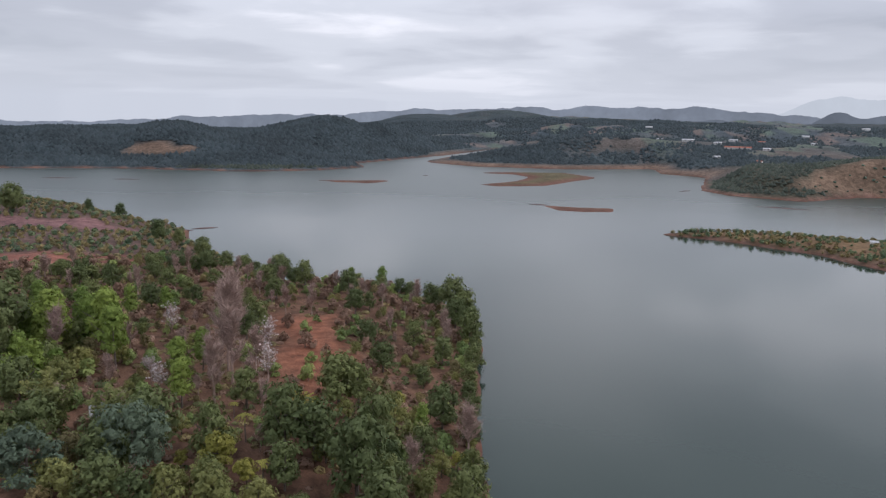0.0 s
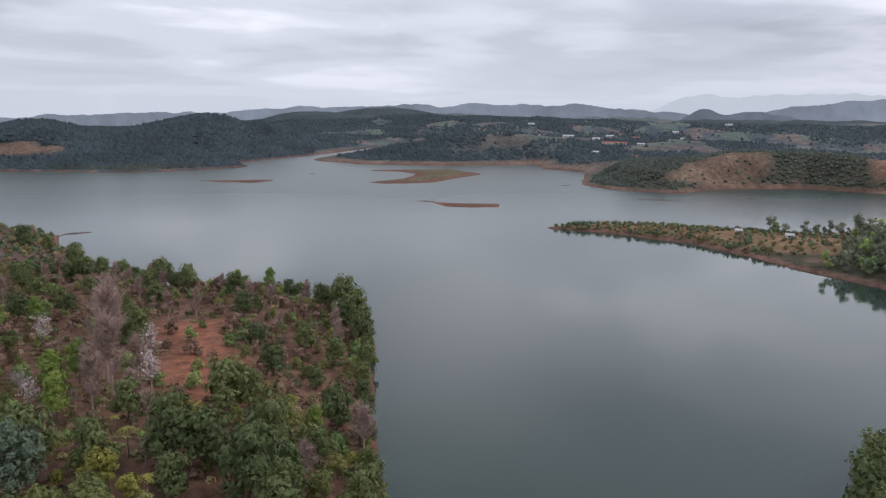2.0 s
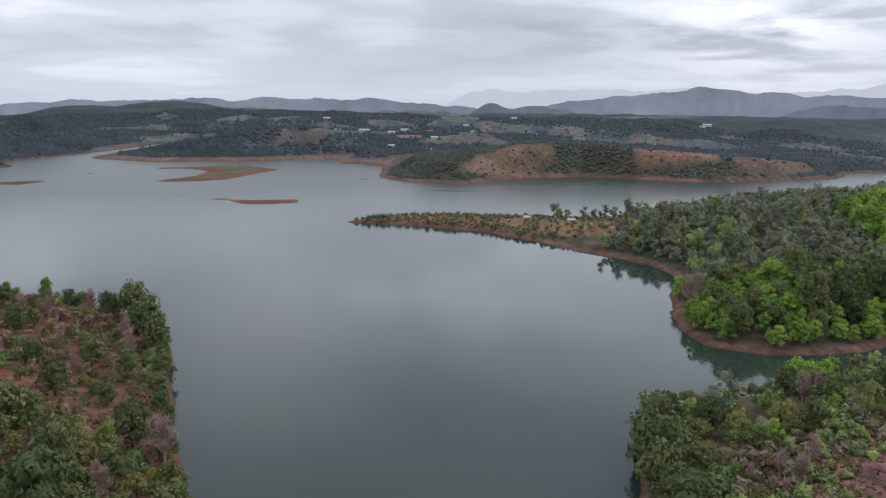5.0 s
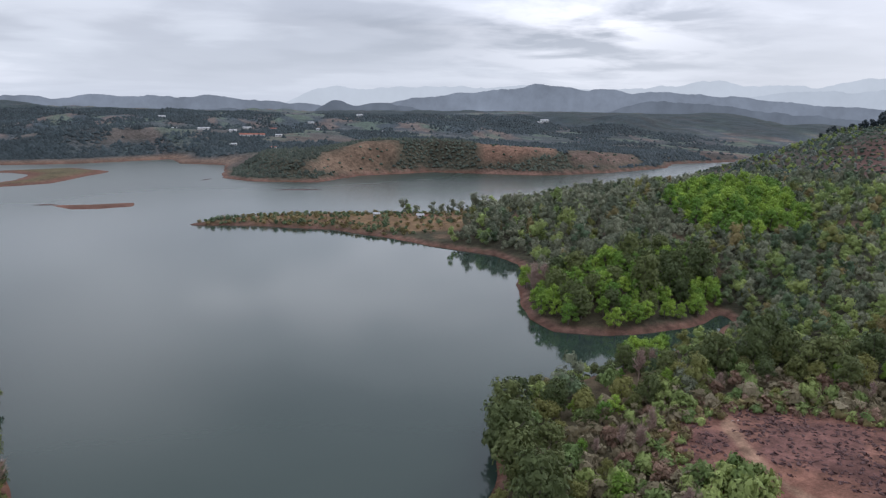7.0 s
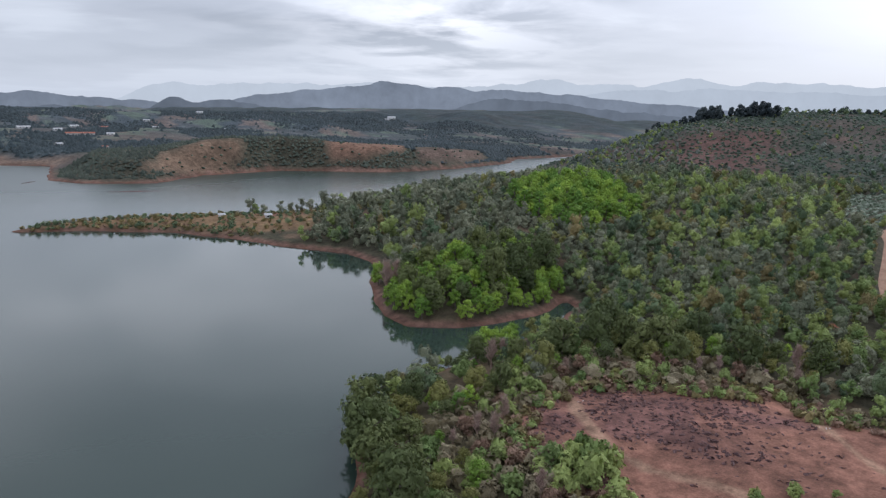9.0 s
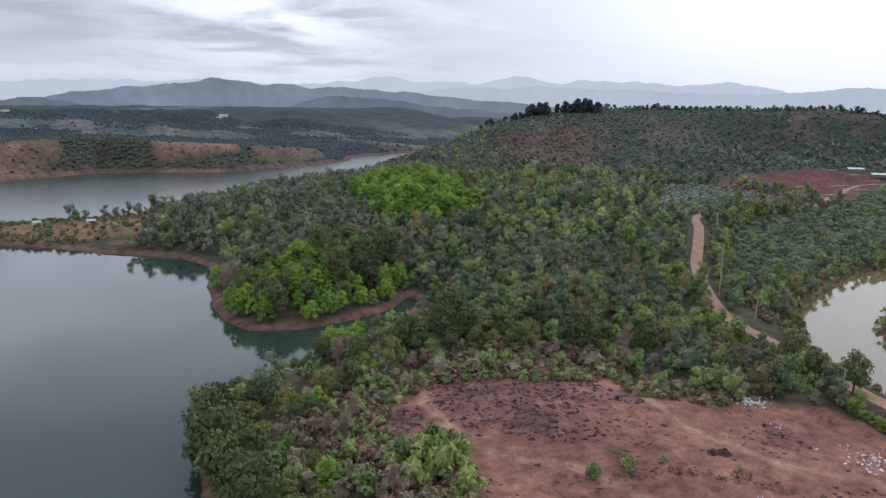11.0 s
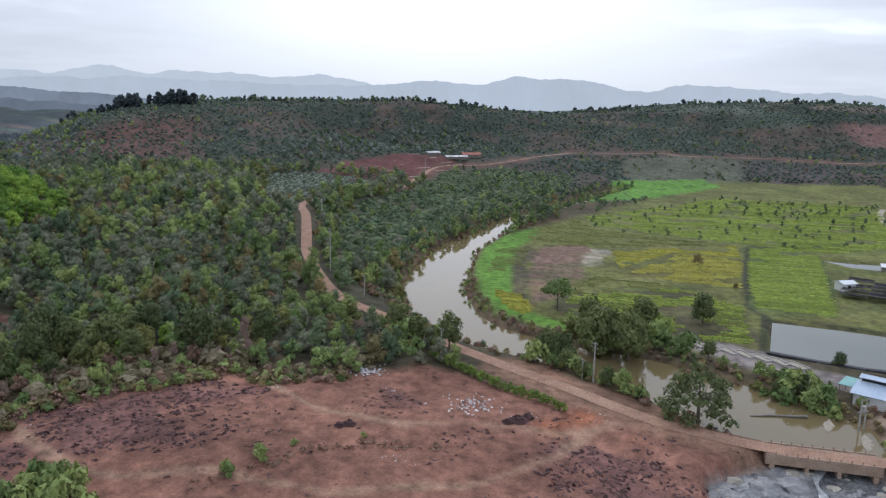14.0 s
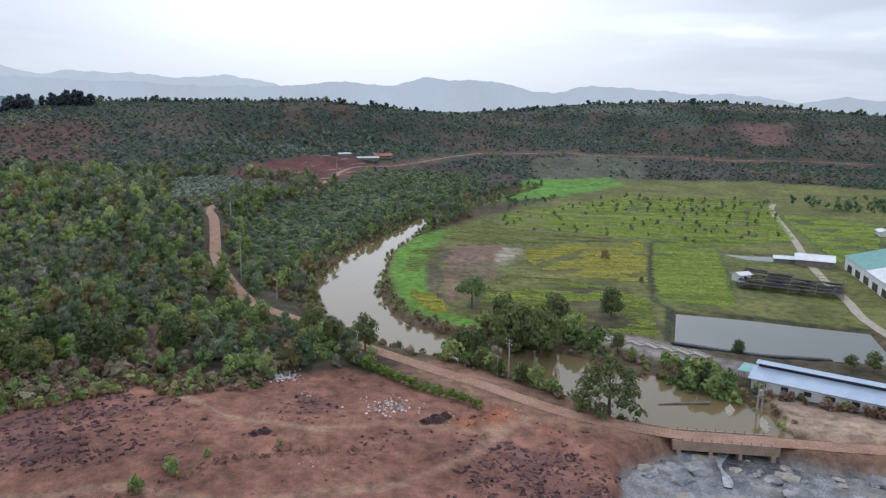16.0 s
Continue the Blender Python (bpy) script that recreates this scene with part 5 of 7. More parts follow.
x, y = scatter(RNG, (-130, 88, 12, 246), 4.4, lambda x, y: (lake_gap(x, y) > 2.0) * in_view(x, y, 1) * (near_polygon(x, y, GAP_WEST) < -0.5) * (np.hypot(x, y) < 250) * clear_of_taken(x, y, 2.6) * (x < 12) * (np.where(waves(x * 2, y * 2, 20, 90) > 0.6, 0.75, 0.98)))
mixed_planting(x, y, headland_choice)
# undergrowth between the trees
UNDERGROWTH = [low_dome(85 + i, 1.5, 0.85, 0.2) for i in range(5)]
x, y = scatter(RNG, (-130, 88, 12, 246), 2.5, lambda x, y: (lake_gap(x, y) > 1.5) * in_view(x, y, 1) * (near_polygon(x, y, GAP_WEST) < -1.0) * np.where(waves(x * 2, y * 2, 9, 60) > 0.2, 0.35, 0.8))
p = np.c_[x, y, surface(x, y) - 0.15, RNG.uniform(0.4, 1.2, len(x)), RNG.integers(0, 5, len(x))]
u = RNG.uniform(0, 1, len(p))
for lo, hi, mat, label in ((0, 0.4, LEAF_OLIVE, "olive undergrowth between the trees"), (0.4, 0.7, LEAF_DRY, "dry brown undergrowth on red soil"), (0.7, 1.01, LEAF_SHADY, "dark green undergrowth between the trees")):
    stuff("undergrowth", UNDERGROWTH, p[(u >= lo) & (u < hi)], mat, label, "undergrowth", RNG)
# overhanging growth along the water's edge, and a few bushes on the red gap
for k in range(34):
    py = 98 + k * 3.1 + RNG.uniform(-1, 1)
    px = float(np.interp(py, (98, 124, 150, 168, 185, 205), (6.5, 5.5, 6.5, 7.5, 9.5, 6.5))) + RNG.uniform(-1.2, 0.6)
    set_tree((DARK_TREE, OLIVE_TREE, MID_TREE)[k % 3], px, py, float(RNG.uniform(0.32, 0.55)))
for px, py in ((-36, 172), (-31, 166), (-24, 152), (-26, 146), (-27, 131), (-22, 130), (-30, 176), (-29, 155), (-25, 137)):
    set_tree(SHRUB if RNG.uniform() < 0.6 else DRY_SHRUB, px, py, float(RNG.uniform(0.6, 1.3)))


def shore_choice(x, y):
    """Trees by the water, withered growth towards the clearing."""
    u, gap = RNG.uniform(), -float(near_polygon(np.array([x]), np.array([y]), CLEARING)[0])
    table = ((0.30, MID_TREE, 0.5, 0.9), (0.58, DARK_TREE, 0.55, 0.95), (0.66, OLIVE_TREE, 0.6, 0.9), (0.82, GROVE_TREE, 0.4, 0.7), (0.87, BARE_TREE, 0.45, 0.7), (1, SHRUB, 1.0, 1.7))
    if x > 98 and y > 92:
        table = ((0.24, MID_TREE, 0.35, 0.6), (0.42, DARK_TREE, 0.35, 0.6), (0.56, OLIVE_TREE, 0.35, 0.55), (0.66, GROVE_TREE, 0.3, 0.5), (0.74, BARE_TREE, 0.4, 0.6), (0.86, DRY_SHRUB, 0.8, 1.4), (1, SHRUB, 0.8, 1.4))
    if gap < 9:
        table = ((0.10, MID_TREE, 0.35, 0.55), (0.30, BARE_TREE, 0.35, 0.6), (0.68, DRY_SHRUB, 0.7, 1.3), (1, SHRUB, 0.7, 1.3))
    for top, planter, lo, hi in table:
        if u < top:
            return planter, lo, hi


# cleared headland: trees along its shore
for x, y, s in ((75, 88, 1.0), (78, 93, 0.95), (72, 82, 0.85), (81, 97, 0.8), (86, 101, 0.8), (79, 90, 0.9), (91, 104, 0.7)):
    set_tree(DARK_TREE, x, y, s)
for x, y, s in ((133, 112, 0.85), (138, 113, 0.95), (128, 110, 0.75), (143, 112, 0.8), (136, 108, 0.8)):
    set_tree(GROVE_TREE, x, y, s)
for x, y, s in ((95, 56, 1.2), (92, 58, 1.5), (90, 55, 1.6), (88, 57, 1.5), (86, 52, 1.7), (84, 47, 1.4), (91, 52, 1.3), (87, 60, 1.5), (83, 55, 1.6)):
    set_tree(SHRUB, x, y, s)
for x, y, s in ((98.8, 34.2, 0.75), (100, 34.8, 0.6), (103.9, 30.9, 0.75), (105, 31.4, 0.6), (109, 27, 0.45), (114, 17, 0.4), (88, 20, 0.8)):
    set_tree(SHRUB, x, y, s)
x, y = scatter(RNG, (60, 40, 175, 125), 4.2, lambda x, y: (lake_gap(x, y) > 0.4) * (near_polygon(x, y, CLEARING) < -1) * (np.hypot(x, y) < 172) * (x > y * 0.72) * (y > 44) * clear_of_taken(x, y, 2.4) * off_road(x, y, 5) * 0.95)
mixed_planting(x, y, shore_choice)

# acacia groves
GROVE_SHORE = [(160, 186), (146, 168), (137, 152), (137, 142), (145, 134), (166, 127.5), (192, 130), (212, 150), (206, 166), (180, 176)]
GROVE_UP = [(248, 192), (240, 178), (241, 164), (253, 155), (282, 157), (304, 172), (322, 198), (314, 228), (286, 226), (262, 208)]
x, y = scatter(RNG, (225, 150, 335, 240), 5.4, lambda x, y: (near_polygon(x, y, GROVE_UP) > 0) * 0.97)
for px, py in zip(x, y):
    set_tree(GROVE_TREE, px, py, float(RNG.uniform(0.95, 1.5)))
x, y = scatter(RNG, (135, 125, 235, 200), 4.0, lambda x, y: ((near_polygon(x, y, GROVE_SHORE) > 0) & (lake_gap(x, y) > 2.6)) * 0.97)
for px, py in zip(x, y):
    if math.hypot(px - 155, py - 172) < 6:
        set_tree(BARE_TREE, px, py, 0.8)
    else:
        set_tree((GROVE_TREE, GROVE_TREE, GROVE_TREE, GROVE_TREE, DARK_TREE)[int(RNG.integers(0, 5))], px, py, float(RNG.uniform(0.6, 1.05)))

# ---- joined woods and scrub ----
MIDTREE = [crown(20 + i, dome_lobes(20 + i, 6.2 + 0.6 * (i - 2), 2.3 - 0.15 * (i - 2), 4 + i % 2, base=0.02, lobe=0.52, peaky=0.12), 118, 0.42, core=0.8) for i in range(5)]
FARMID = [crown(30 + i, dome_lobes(30 + i, 6.2 + 0.6 * (i - 2), 2.4, 3, base=0.02, lobe=0.58, peaky=0.12), 50, 0.58, core=0.82) for i in range(5)]
BUSH = [crown(40 + i, [(0, 0, 0.7, 1.15)], 13, 0.75, core=0.7) for i in range(4)]
SMALLTREE = [crown(50 + i, dome_lobes(50 + i, 4.0, 1.9, 3, base=0.05, lobe=0.55), 42, 0.62) for i in range(4)]
TUFT = [crown(70 + i, [(0, 0, 0.15, 0.55)], 7, 0.4, core=0) for i in range(3)]
FARTREE = [spire(60 + i, 2.3 + 0.2 * i, 2.0 + 0.35 * i) for i in range(5)]
DENSETREE = [crown(90 + i, dome_lobes(90 + i, 7.0, 3.0, 5, base=0.0, lobe=0.55), 40, 0.9, core=0.85) for i in range(4)]
CRESTTREE = [crown(95 + i, dome_lobes(95 + i, 5.2, 2.9, 2, base=0.0, lobe=0.66), 20, 0.9, core=0.9) for i in range(4)]
HILLBUSH = [low_dome(80 + i, 1.45, 0.95, 0.3) for i in range(5)]


def middle_wood(x, y):
    g = lake_gap(x, y)
    ok = (g > 5) & in_view(x, y) & off_road(x, y, np.where((x > 130) & (x < 160), 8.5, 4.2)) & off_river(x, y, 3) & (x > 20)
    ok &= off_river(x, y, 16) | (x > 215)
    ok &= (near_polygon(x, y, CLEARING) < -1) & (near_polygon(x, y, FIELDS) < -3) & (near_polygon(x, y, POINT_FLAT) < -1) & ((y < 262) | (x > 205))
    ok &= (near_polygon(x, y, GROVE_UP) < 0) & ((near_polygon(x, y, GROVE_SHORE) < 0) | (g > 40))
    for px, py, size in RED_CUTS:
        ok &= np.hypot(x - px, y - py) > size
    return ok


def hidden_from_eye(x, y, top=9.0):
    """True where a fold of the land hides the point from the camera."""
    goal, hid = surface(x, y) + top, np.zeros(len(x), bool)
    for k in np.linspace(0.35, 0.97, 13):
        hid |= surface(x * k, y * k) + 1.0 > EYE_HEIGHT + (goal - EYE_HEIGHT) * k
    return hid


def place(x, y, lo, hi, kinds=5, rng=RNG):
    z = surface(x, y)
    return np.c_[x, y, z - 0.15, rng.uniform(lo, hi, len(x)), rng.integers(0, kinds, len(x))]


COFFEE = [(300, 82), (340, 95), (400, 120), (440, 115), (458, 98), (444, 53), (400, 58), (365, 76), (330, 82)]
x, y = scatter(RNG, (100, -40, 480, 420), 4.0, lambda x, y: middle_wood(x, y) * np.where(waves(x * 2, y * 2, 20, 90) > 0.75, 0.3, 0.93) * (np.hypot(x, y) < 470) * (near_polygon(x, y, COFFEE) < 0) * (near_polygon(x, y, LOWER_SLOPE) < 0) * clear_of_taken(x, y, 2.5))
x, y = (lambda h: (x[~h], y[~h]))(hidden_from_eye(x, y))
p = place(x, y, 0.55, 1.05)
p[:, 3] *= 1 + 0.75 * RNG.uniform(0, 1, len(p)) ** 4
grey = smooth(p[:, 1] - 0.25 * p[:, 0], 80, 140) * 0.5
u, sel = RNG.uniform(0, 1, len(p)), RNG.uniform(0, 1, len(p))
isgrey = sel < grey + 0.22 + 0.25 * smooth(waves(p[:, 0], p[:, 1], 40, 200), -0.2, 0.5)
rest = ~isgrey
for mask, mat, label in ((isgrey, LEAF_BLUE, "grey-green trees of the dense woodland"), (rest & (u < 0.50), LEAF_MID, "mid-green trees of the dense woodland over red soil"),
                         (rest & (u >= 0.50) & (u < 0.80), LEAF_DARK, "dark trees of the dense woodland"), (rest & (u >= 0.80) & (u < 0.89), LEAF_OLIVE, "olive trees of the dense woodland"),
                         (rest & (u >= 0.89), LEAF_WARM, "bright green young trees in the woodland")):
    close = np.hypot(p[:, 0], p[:, 1]) < 265
    stuff("mixed_woodland", MIDTREE, p[mask & close], mat, label, "woodland", RNG)
    stuff("mixed_woodland", FARMID, p[mask & ~close], mat, label, "woodland", RNG)
# coffee in rows on the rise, scrub on the slope down to the river
x, y = scatter(RNG, (290, 40, 490, 130), 3.4, lambda x, y: (near_polygon(x, y, COFFEE) > 0) * off_road(x, y, 4) * 0.97, 0.35)
stuff("coffee_bushes", HILLBUSH, place(x, y, 0.8, 1.1, 5), LEAF_COFFEE, "pale rows of coffee bushes on the rise", "coffee bushes", RNG)
x, y = scatter(RNG, (230, -80, 570, 60), 2.7, lambda x, y: (near_polygon(x, y, LOWER_SLOPE) > 0) * off_road(x, y, 3.6) * off_river(x, y, 1.5) * (near_polygon(x, y, LIME_FIELD) < -2) * np.where(waves(x * 1.5, y * 1.5, 20, 90) > 0.45, 0.45, 0.93))
p = place(x, y, 0.7, 1.35, 5)
stuff("slope_scrub", HILLBUSH, p, LEAF_DARK, "dark green scrub and coffee on the slope above the river", "scrub", RNG)
x, y = scatter(RNG, (230, -80, 570, 60), 6.5, lambda x, y: (near_polygon(x, y, LOWER_SLOPE) > 0) * off_road(x, y, 4) * off_river(x, y, 1.5) * (near_polygon(x, y, LIME_FIELD) < -2) * np.where(off_river(x, y, 16), 0.32, 0.9))
p = place(x, y, 0.5, 1.25, 4)
stuff("slope_scrub", SMALLTREE, p[::2], LEAF_DARK, "dark small trees on the slope above the river", "scrub", RNG)
stuff("slope_scrub", SMALLTREE, p[1::2], LEAF_MID, "green small trees on the slope above the river", "scrub", RNG)
# hillside: bushes in loose rows, grey trees low down, dark pines on the crest
def hillside(x, y):
    return middle_wood(x, y) & (np.hypot(x, y) > 455) & (near_polygon(x, y, RED_FIELD) < -2) & (near_polygon(x, y, LIME_FIELD) < -2) & (near_polygon(x, y, COFFEE) < 0) & (near_polygon(x, y, LOWER_SLOPE) < 0)


def bare(x, y):
    thin = np.where(waves(x, y, 40, 200) > 0.3, 0.55, 0.97) * np.where(waves(x * 1.4, y * 1.4, 20, 90) > 0.45, 0.6, 1) * np.where(off_road(x, y, 13), 1, 0)
    for poly, keep in ((FALLOW, 0.06), (DARK_SLOPE, 0.6), (RED_SLOPE, 0.1), (BROWN_SLOPE, 0.7)):
        thin = np.where(near_polygon(x, y, poly) > 0, keep, thin)
    return thin



x, y = scatter(RNG, (380, -560, 960, 420), 3.6, lambda x, y: hillside(x, y) * bare(x, y), 1.1)
x, y = (lambda h: (x[~h], y[~h]))(hidden_from_eye(x, y, 3.0))
p = place(x, y, 0.5, 1.2, 5)
u = RNG.uniform(0, 1, len(p))
stuff("hill_scrub", HILLBUSH, p[u < 0.93], LEAF_HILL, "dark green coffee bushes on the hillside", "scrub", RNG, True)
stuff("hill_scrub", HILLBUSH, p[(u >= 0.93) & (u < 0.97)], LEAF_OLIVE, "dry olive coffee bushes on the hillside", "scrub", RNG, True)
stuff("hill_scrub", HILLBUSH, p[u >= 0.97], LEAF_BLUE, "pale grey-green scrub on the hillside", "scrub", RNG, True)
GREY_WOOD_AREA = [(470, 122), (500, 104), (545, 70), (580, 42), (614, -5), (676, 0), (670, 79), (613, 135), (540, 140)]
x, y = scatter(RNG, (460, -10, 690, 150), 5.6, lambda x, y: (near_polygon(x, y, GREY_WOOD_AREA) > 0) * np.where(waves(x, y, 40, 120) > -0.3, 0.6, 0.25), 1.3)
p = place(x, y, 0.35, 0.85, 4)
stuff("hill_trees", CRESTTREE, p[::2], LEAF_PALE, "pale grey-green trees above the red field", "woodland", RNG)
stuff("hill_trees", CRESTTREE, p[1::2], LEAF_DARK, "dark trees above the red field", "woodland", RNG)
# single trees over the whole hillside, thicker on its western shoulder
x, y = scatter(RNG, (440, -560, 960, 420), 13.0, lambda x, y: hillside(x, y) * (surface(x, y) < 58) * ~hidden_from_eye(x, y, 4.0) * 0.42, 1.4)
p = place(x, y, 0.28, 0.72, 4)
for k, (mat, label) in enumerate(((LEAF_PALE, "pale grey-green trees dotted over the hillside"), (LEAF_MID, "green trees dotted over the hillside"), (LEAF_DARK, "dark trees dotted over the hillside"))):
    stuff("hill_trees", CRESTTREE, p[k::3], mat, label, "woodland", RNG)
x, y = scatter(RNG, (480, 240, 640, 350), 6.0, lambda x, y: hillside(x, y) * ~hidden_from_eye(x, y, 4.0) * (np.degrees(np.arctan2(x, y)) < 63.5) * 0.6, 1.2)
p = place(x, y, 0.35, 0.8, 4)
stuff("hill_trees", CRESTTREE, p[::2], LEAF_MID, "light green trees on the western shoulder of the hill", "woodland", RNG)
stuff("hill_trees", CRESTTREE, p[1::2], LEAF_PALE, "pale trees on the western shoulder of the hill", "woodland", RNG)
# dark pines: a dense clump on the brow and a thinning tail down its western side
x, y = scatter(RNG, (570, 240, 720, 330), 4.4, lambda x, y: (np.abs(np.degrees(np.arctan2(x, y)) - 67.0) < 2.6) * (np.abs(np.hypot(x, y) - 708) < 18) * np.where(waves(x * 3, y * 3, 20, 90) > 0, 0.42, 0.16))
p0 = place(x, y, 0.6, 1.8, 4)
x, y = scatter(RNG, (540, 240, 720, 350), 4.6, lambda x, y: (np.abs(np.degrees(np.arctan2(x, y)) - 63.0) < 2.0) * (np.abs(np.hypot(x, y) - 695) < 14) * np.where(waves(x * 3, y * 3, 20, 90) > 0, 0.36, 0.16))
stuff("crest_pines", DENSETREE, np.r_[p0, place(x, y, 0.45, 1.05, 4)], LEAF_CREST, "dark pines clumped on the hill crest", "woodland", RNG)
# uneven trees along the skyline of the hill
x, y = scatter(RNG, (690, -560, 960, 300), 5.0, lambda x, y: (hidden_from_eye(x + 30 * x / np.hypot(x, y), y + 30 * y / np.hypot(x, y), 0.0) & ~hidden_from_eye(x, y, 1.0)) * (np.hypot(x, y) < 1010) * in_view(x, y) * np.where(waves(x, y, 20, 90) > 0.0, np.where(y < -80, 0.3, 0.6), 0.22), 1.9)
p = place(x, y, 0.25, 0.7, 4)
p[:, 3] *= 1 + 1.1 * RNG.uniform(0, 1, len(p)) ** 5
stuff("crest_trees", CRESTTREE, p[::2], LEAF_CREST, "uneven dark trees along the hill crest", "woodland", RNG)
stuff("crest_trees", CRESTTREE, p[1::2], LEAF_DARK, "uneven green trees along the hill crest", "woodland", RNG)
x, y = scatter(RNG, (690, -560, 960, 240), 26.0, lambda x, y: (surface(x, y) > 60) * in_view(x, y) * 0.5)
stuff("crest_trees", CRESTTREE, place(x, y, 0.4, 1.1, 4), LEAF_DARK, "scattered dark trees along the hill crest", "woodland", RNG)




def north_wood(x, y):
    return (lake_gap(x, y) > np.where(y < 480, 60, np.where((y > 660) & (x > -20), 22, 7))) & in_view(x, y) & (y > 470) & (np.hypot(x, y) < 1450) & ((waves(x, y, 60, 240) < 0.1) | (mound_height(x, y) > 11) | (x < -20) | (near_polygon(x, y, HILL_PEN) > 0) | (RNG.uniform(0, 1, x.shape) < 0.04)) & (near_polygon(x, y, NORTH_SCAR) < -2) & (near_polygon(x, y, HILL_SCAR_A) < -3) & (near_polygon(x, y, HILL_SCAR_B) < -3) & (near_polygon(x, y, HILL_SCAR_C) < -3)


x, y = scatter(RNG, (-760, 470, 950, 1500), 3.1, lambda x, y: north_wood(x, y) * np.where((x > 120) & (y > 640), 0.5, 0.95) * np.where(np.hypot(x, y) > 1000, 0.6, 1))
x, y = (lambda h: (x[~h], y[~h]))(hidden_from_eye(x, y, 7.0))
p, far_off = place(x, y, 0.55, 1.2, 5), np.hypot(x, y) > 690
stuff("far_woods", FARTREE, p[far_off], LEAF_FAR_HAZED, "dark pine and broadleaf woods on the far shore hills, tinted blue for haze", "woodland", RNG, True)
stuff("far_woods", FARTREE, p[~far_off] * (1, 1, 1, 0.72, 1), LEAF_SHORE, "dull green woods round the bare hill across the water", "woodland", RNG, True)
x, y = scatter(RNG, (230, 470, 600, 590), 6.5, lambda x, y: ((near_polygon(x, y, HILL_SCAR_A) > 0) | (near_polygon(x, y, HILL_SCAR_B) > 0) | (near_polygon(x, y, HILL_SCAR_C) > 0)) * np.where(waves(x, y, 30, 120) > 0.1, 0.6, 0.2))
stuff("scar_bushes", HILLBUSH, place(x, y, 0.5, 1.15, 5), LEAF_HILL, "dark bushes dotted over the bare tan slopes", "scrub", RNG, True)
# west headland beyond the near trees: terraces with bushes
x, y = scatter(RNG, (-300, 90, 0, 440), 3.4, lambda x, y: (lake_gap(x, y) > 2) * in_view(x, y) * ((np.hypot(x, y) >= 250) | (x < -128)) * np.where(near_polygon(x, y, TERRACE) > 0, np.where((near_polygon(x, y, TERRACE_BANDS[0]) > -1) | (near_polygon(x, y, TERRACE_BANDS[1]) > -1), 0.03, 0.85), 0.9) * (x < -40))
p = place(x, y, 0.5, 1.15, 4)
stuff("terrace_scrub", BUSH, p[::2], LEAF_OLIVE, "olive bushes on the purple-brown terraces", "scrub", RNG)
stuff("terrace_scrub", BUSH, p[1::2], LEAF_DARK, "dark bushes on the purple-brown terraces", "scrub", RNG)
# the low point: scrub along the bank and a few trees
x, y = scatter(RNG, (100, 255, 250, 372), 2.6, lambda x, y: (near_polygon(x, y, POINT_FLAT) > -6) * (lake_gap(x, y) > 1.6) * np.where(lake_gap(x, y) < 10, 0.97, 0.4))
p = place(x, y, 0.5, 1.15, 4)
u = RNG.uniform(0, 1, len(p))
stuff("bank_scrub", BUSH, p[u < 0.35], LEAF_OLIVE, "olive scrub along the bank of the low point", "scrub", RNG)
stuff("bank_scrub", BUSH, p[(u >= 0.35) & (u < 0.8)], LEAF_DARK, "dark scrub along the bank of the low point", "scrub", RNG)
stuff("dry_grass_tufts", BUSH, p[u >= 0.8] * (1, 1, 1, 0.6, 1), LEAF_DRY, "dry straw-coloured grass on the low point", "grass", RNG)

# river banks: low tangled scrub on both sides
def riverside(x, y):
    q, w = near_line(x, y, RIVER_LINE)
    return (q - w > 0.6) & (q - w < 9) & off_road(x, y, 3.4) & (x > 126)


x, y = scatter(RNG, (126, -75, 400, 40), 2.3, lambda x, y: riverside(x, y) * np.where(near_polygon(x, y, FIELDS) > 0, np.where(off_river(x, y, 3.2), 0.01, 0.5), 0.7) * (near_polygon(x, y, CLEARING) < 0))
p = place(x, y, 0.45, 0.95, 4)
u = RNG.uniform(0, 1, len(p))
stuff("river_scrub", SMALLTREE, p[u < 0.3] * (1, 1, 1, 0.62, 1), LEAF_MID, "green tangled scrub on the river bank", "scrub", RNG)
stuff("river_scrub", BUSH, p[(u >= 0.3) & (u < 0.75)], LEAF_OLIVE, "olive reeds and scrub on the river bank", "scrub", RNG)
stuff("river_scrub", BUSH, p[u >= 0.75], LEAF_DRY, "dry brown growth on the river bank", "scrub", RNG)
for x, y, s in ((184, -25, 0.75), (181, -33, 0.8), (179, -40, 0.7), (187, -30, 0.6), (162, -17, 0.75), (165, -21, 0.7), (186, -36, 0.7), (182, -29, 0.8), (178, -35, 0.7), (183, -41, 0.6), (160, -21, 0.6)):
    set_tree(MID_TREE if x > 183 else DARK_TREE, x, y, s)
for x, y, s in ((175, -46, 2.0), (171, -50, 1.8), (178, -30, 2.2), (180, -46, 1.9), (188, -25, 1.8), (190, -33, 1.7), (176, -39, 1.8), (158, -14, 1.7), (185, -46, 1.6)):
    set_tree(SHRUB, x, y, s)
for x, y, s in ((193, -45, 0.7), (200, -62, 0.65), (156, -104, 0.35), (154, -108, 0.42), (169, -84, 0.35), (196, -47, 0.5)):
    set_tree(DARK_TREE, x, y, s)
UMBRELLA_TREE = Planter("umbrella_tree", "bright green umbrella-shaped tree on a bare trunk beside the plots", "tree", "", [(trunk_shape(430, 8.5, 0.26, 7, 0.36), crown(431, dome_lobes(432, 8.5, 4.6, 14, base=0.48, spread=0.75, lobe=0.3), 760, 0.38))], LEAF_MID)
set_tree(UMBRELLA_TREE, 208, -24, 1.05)
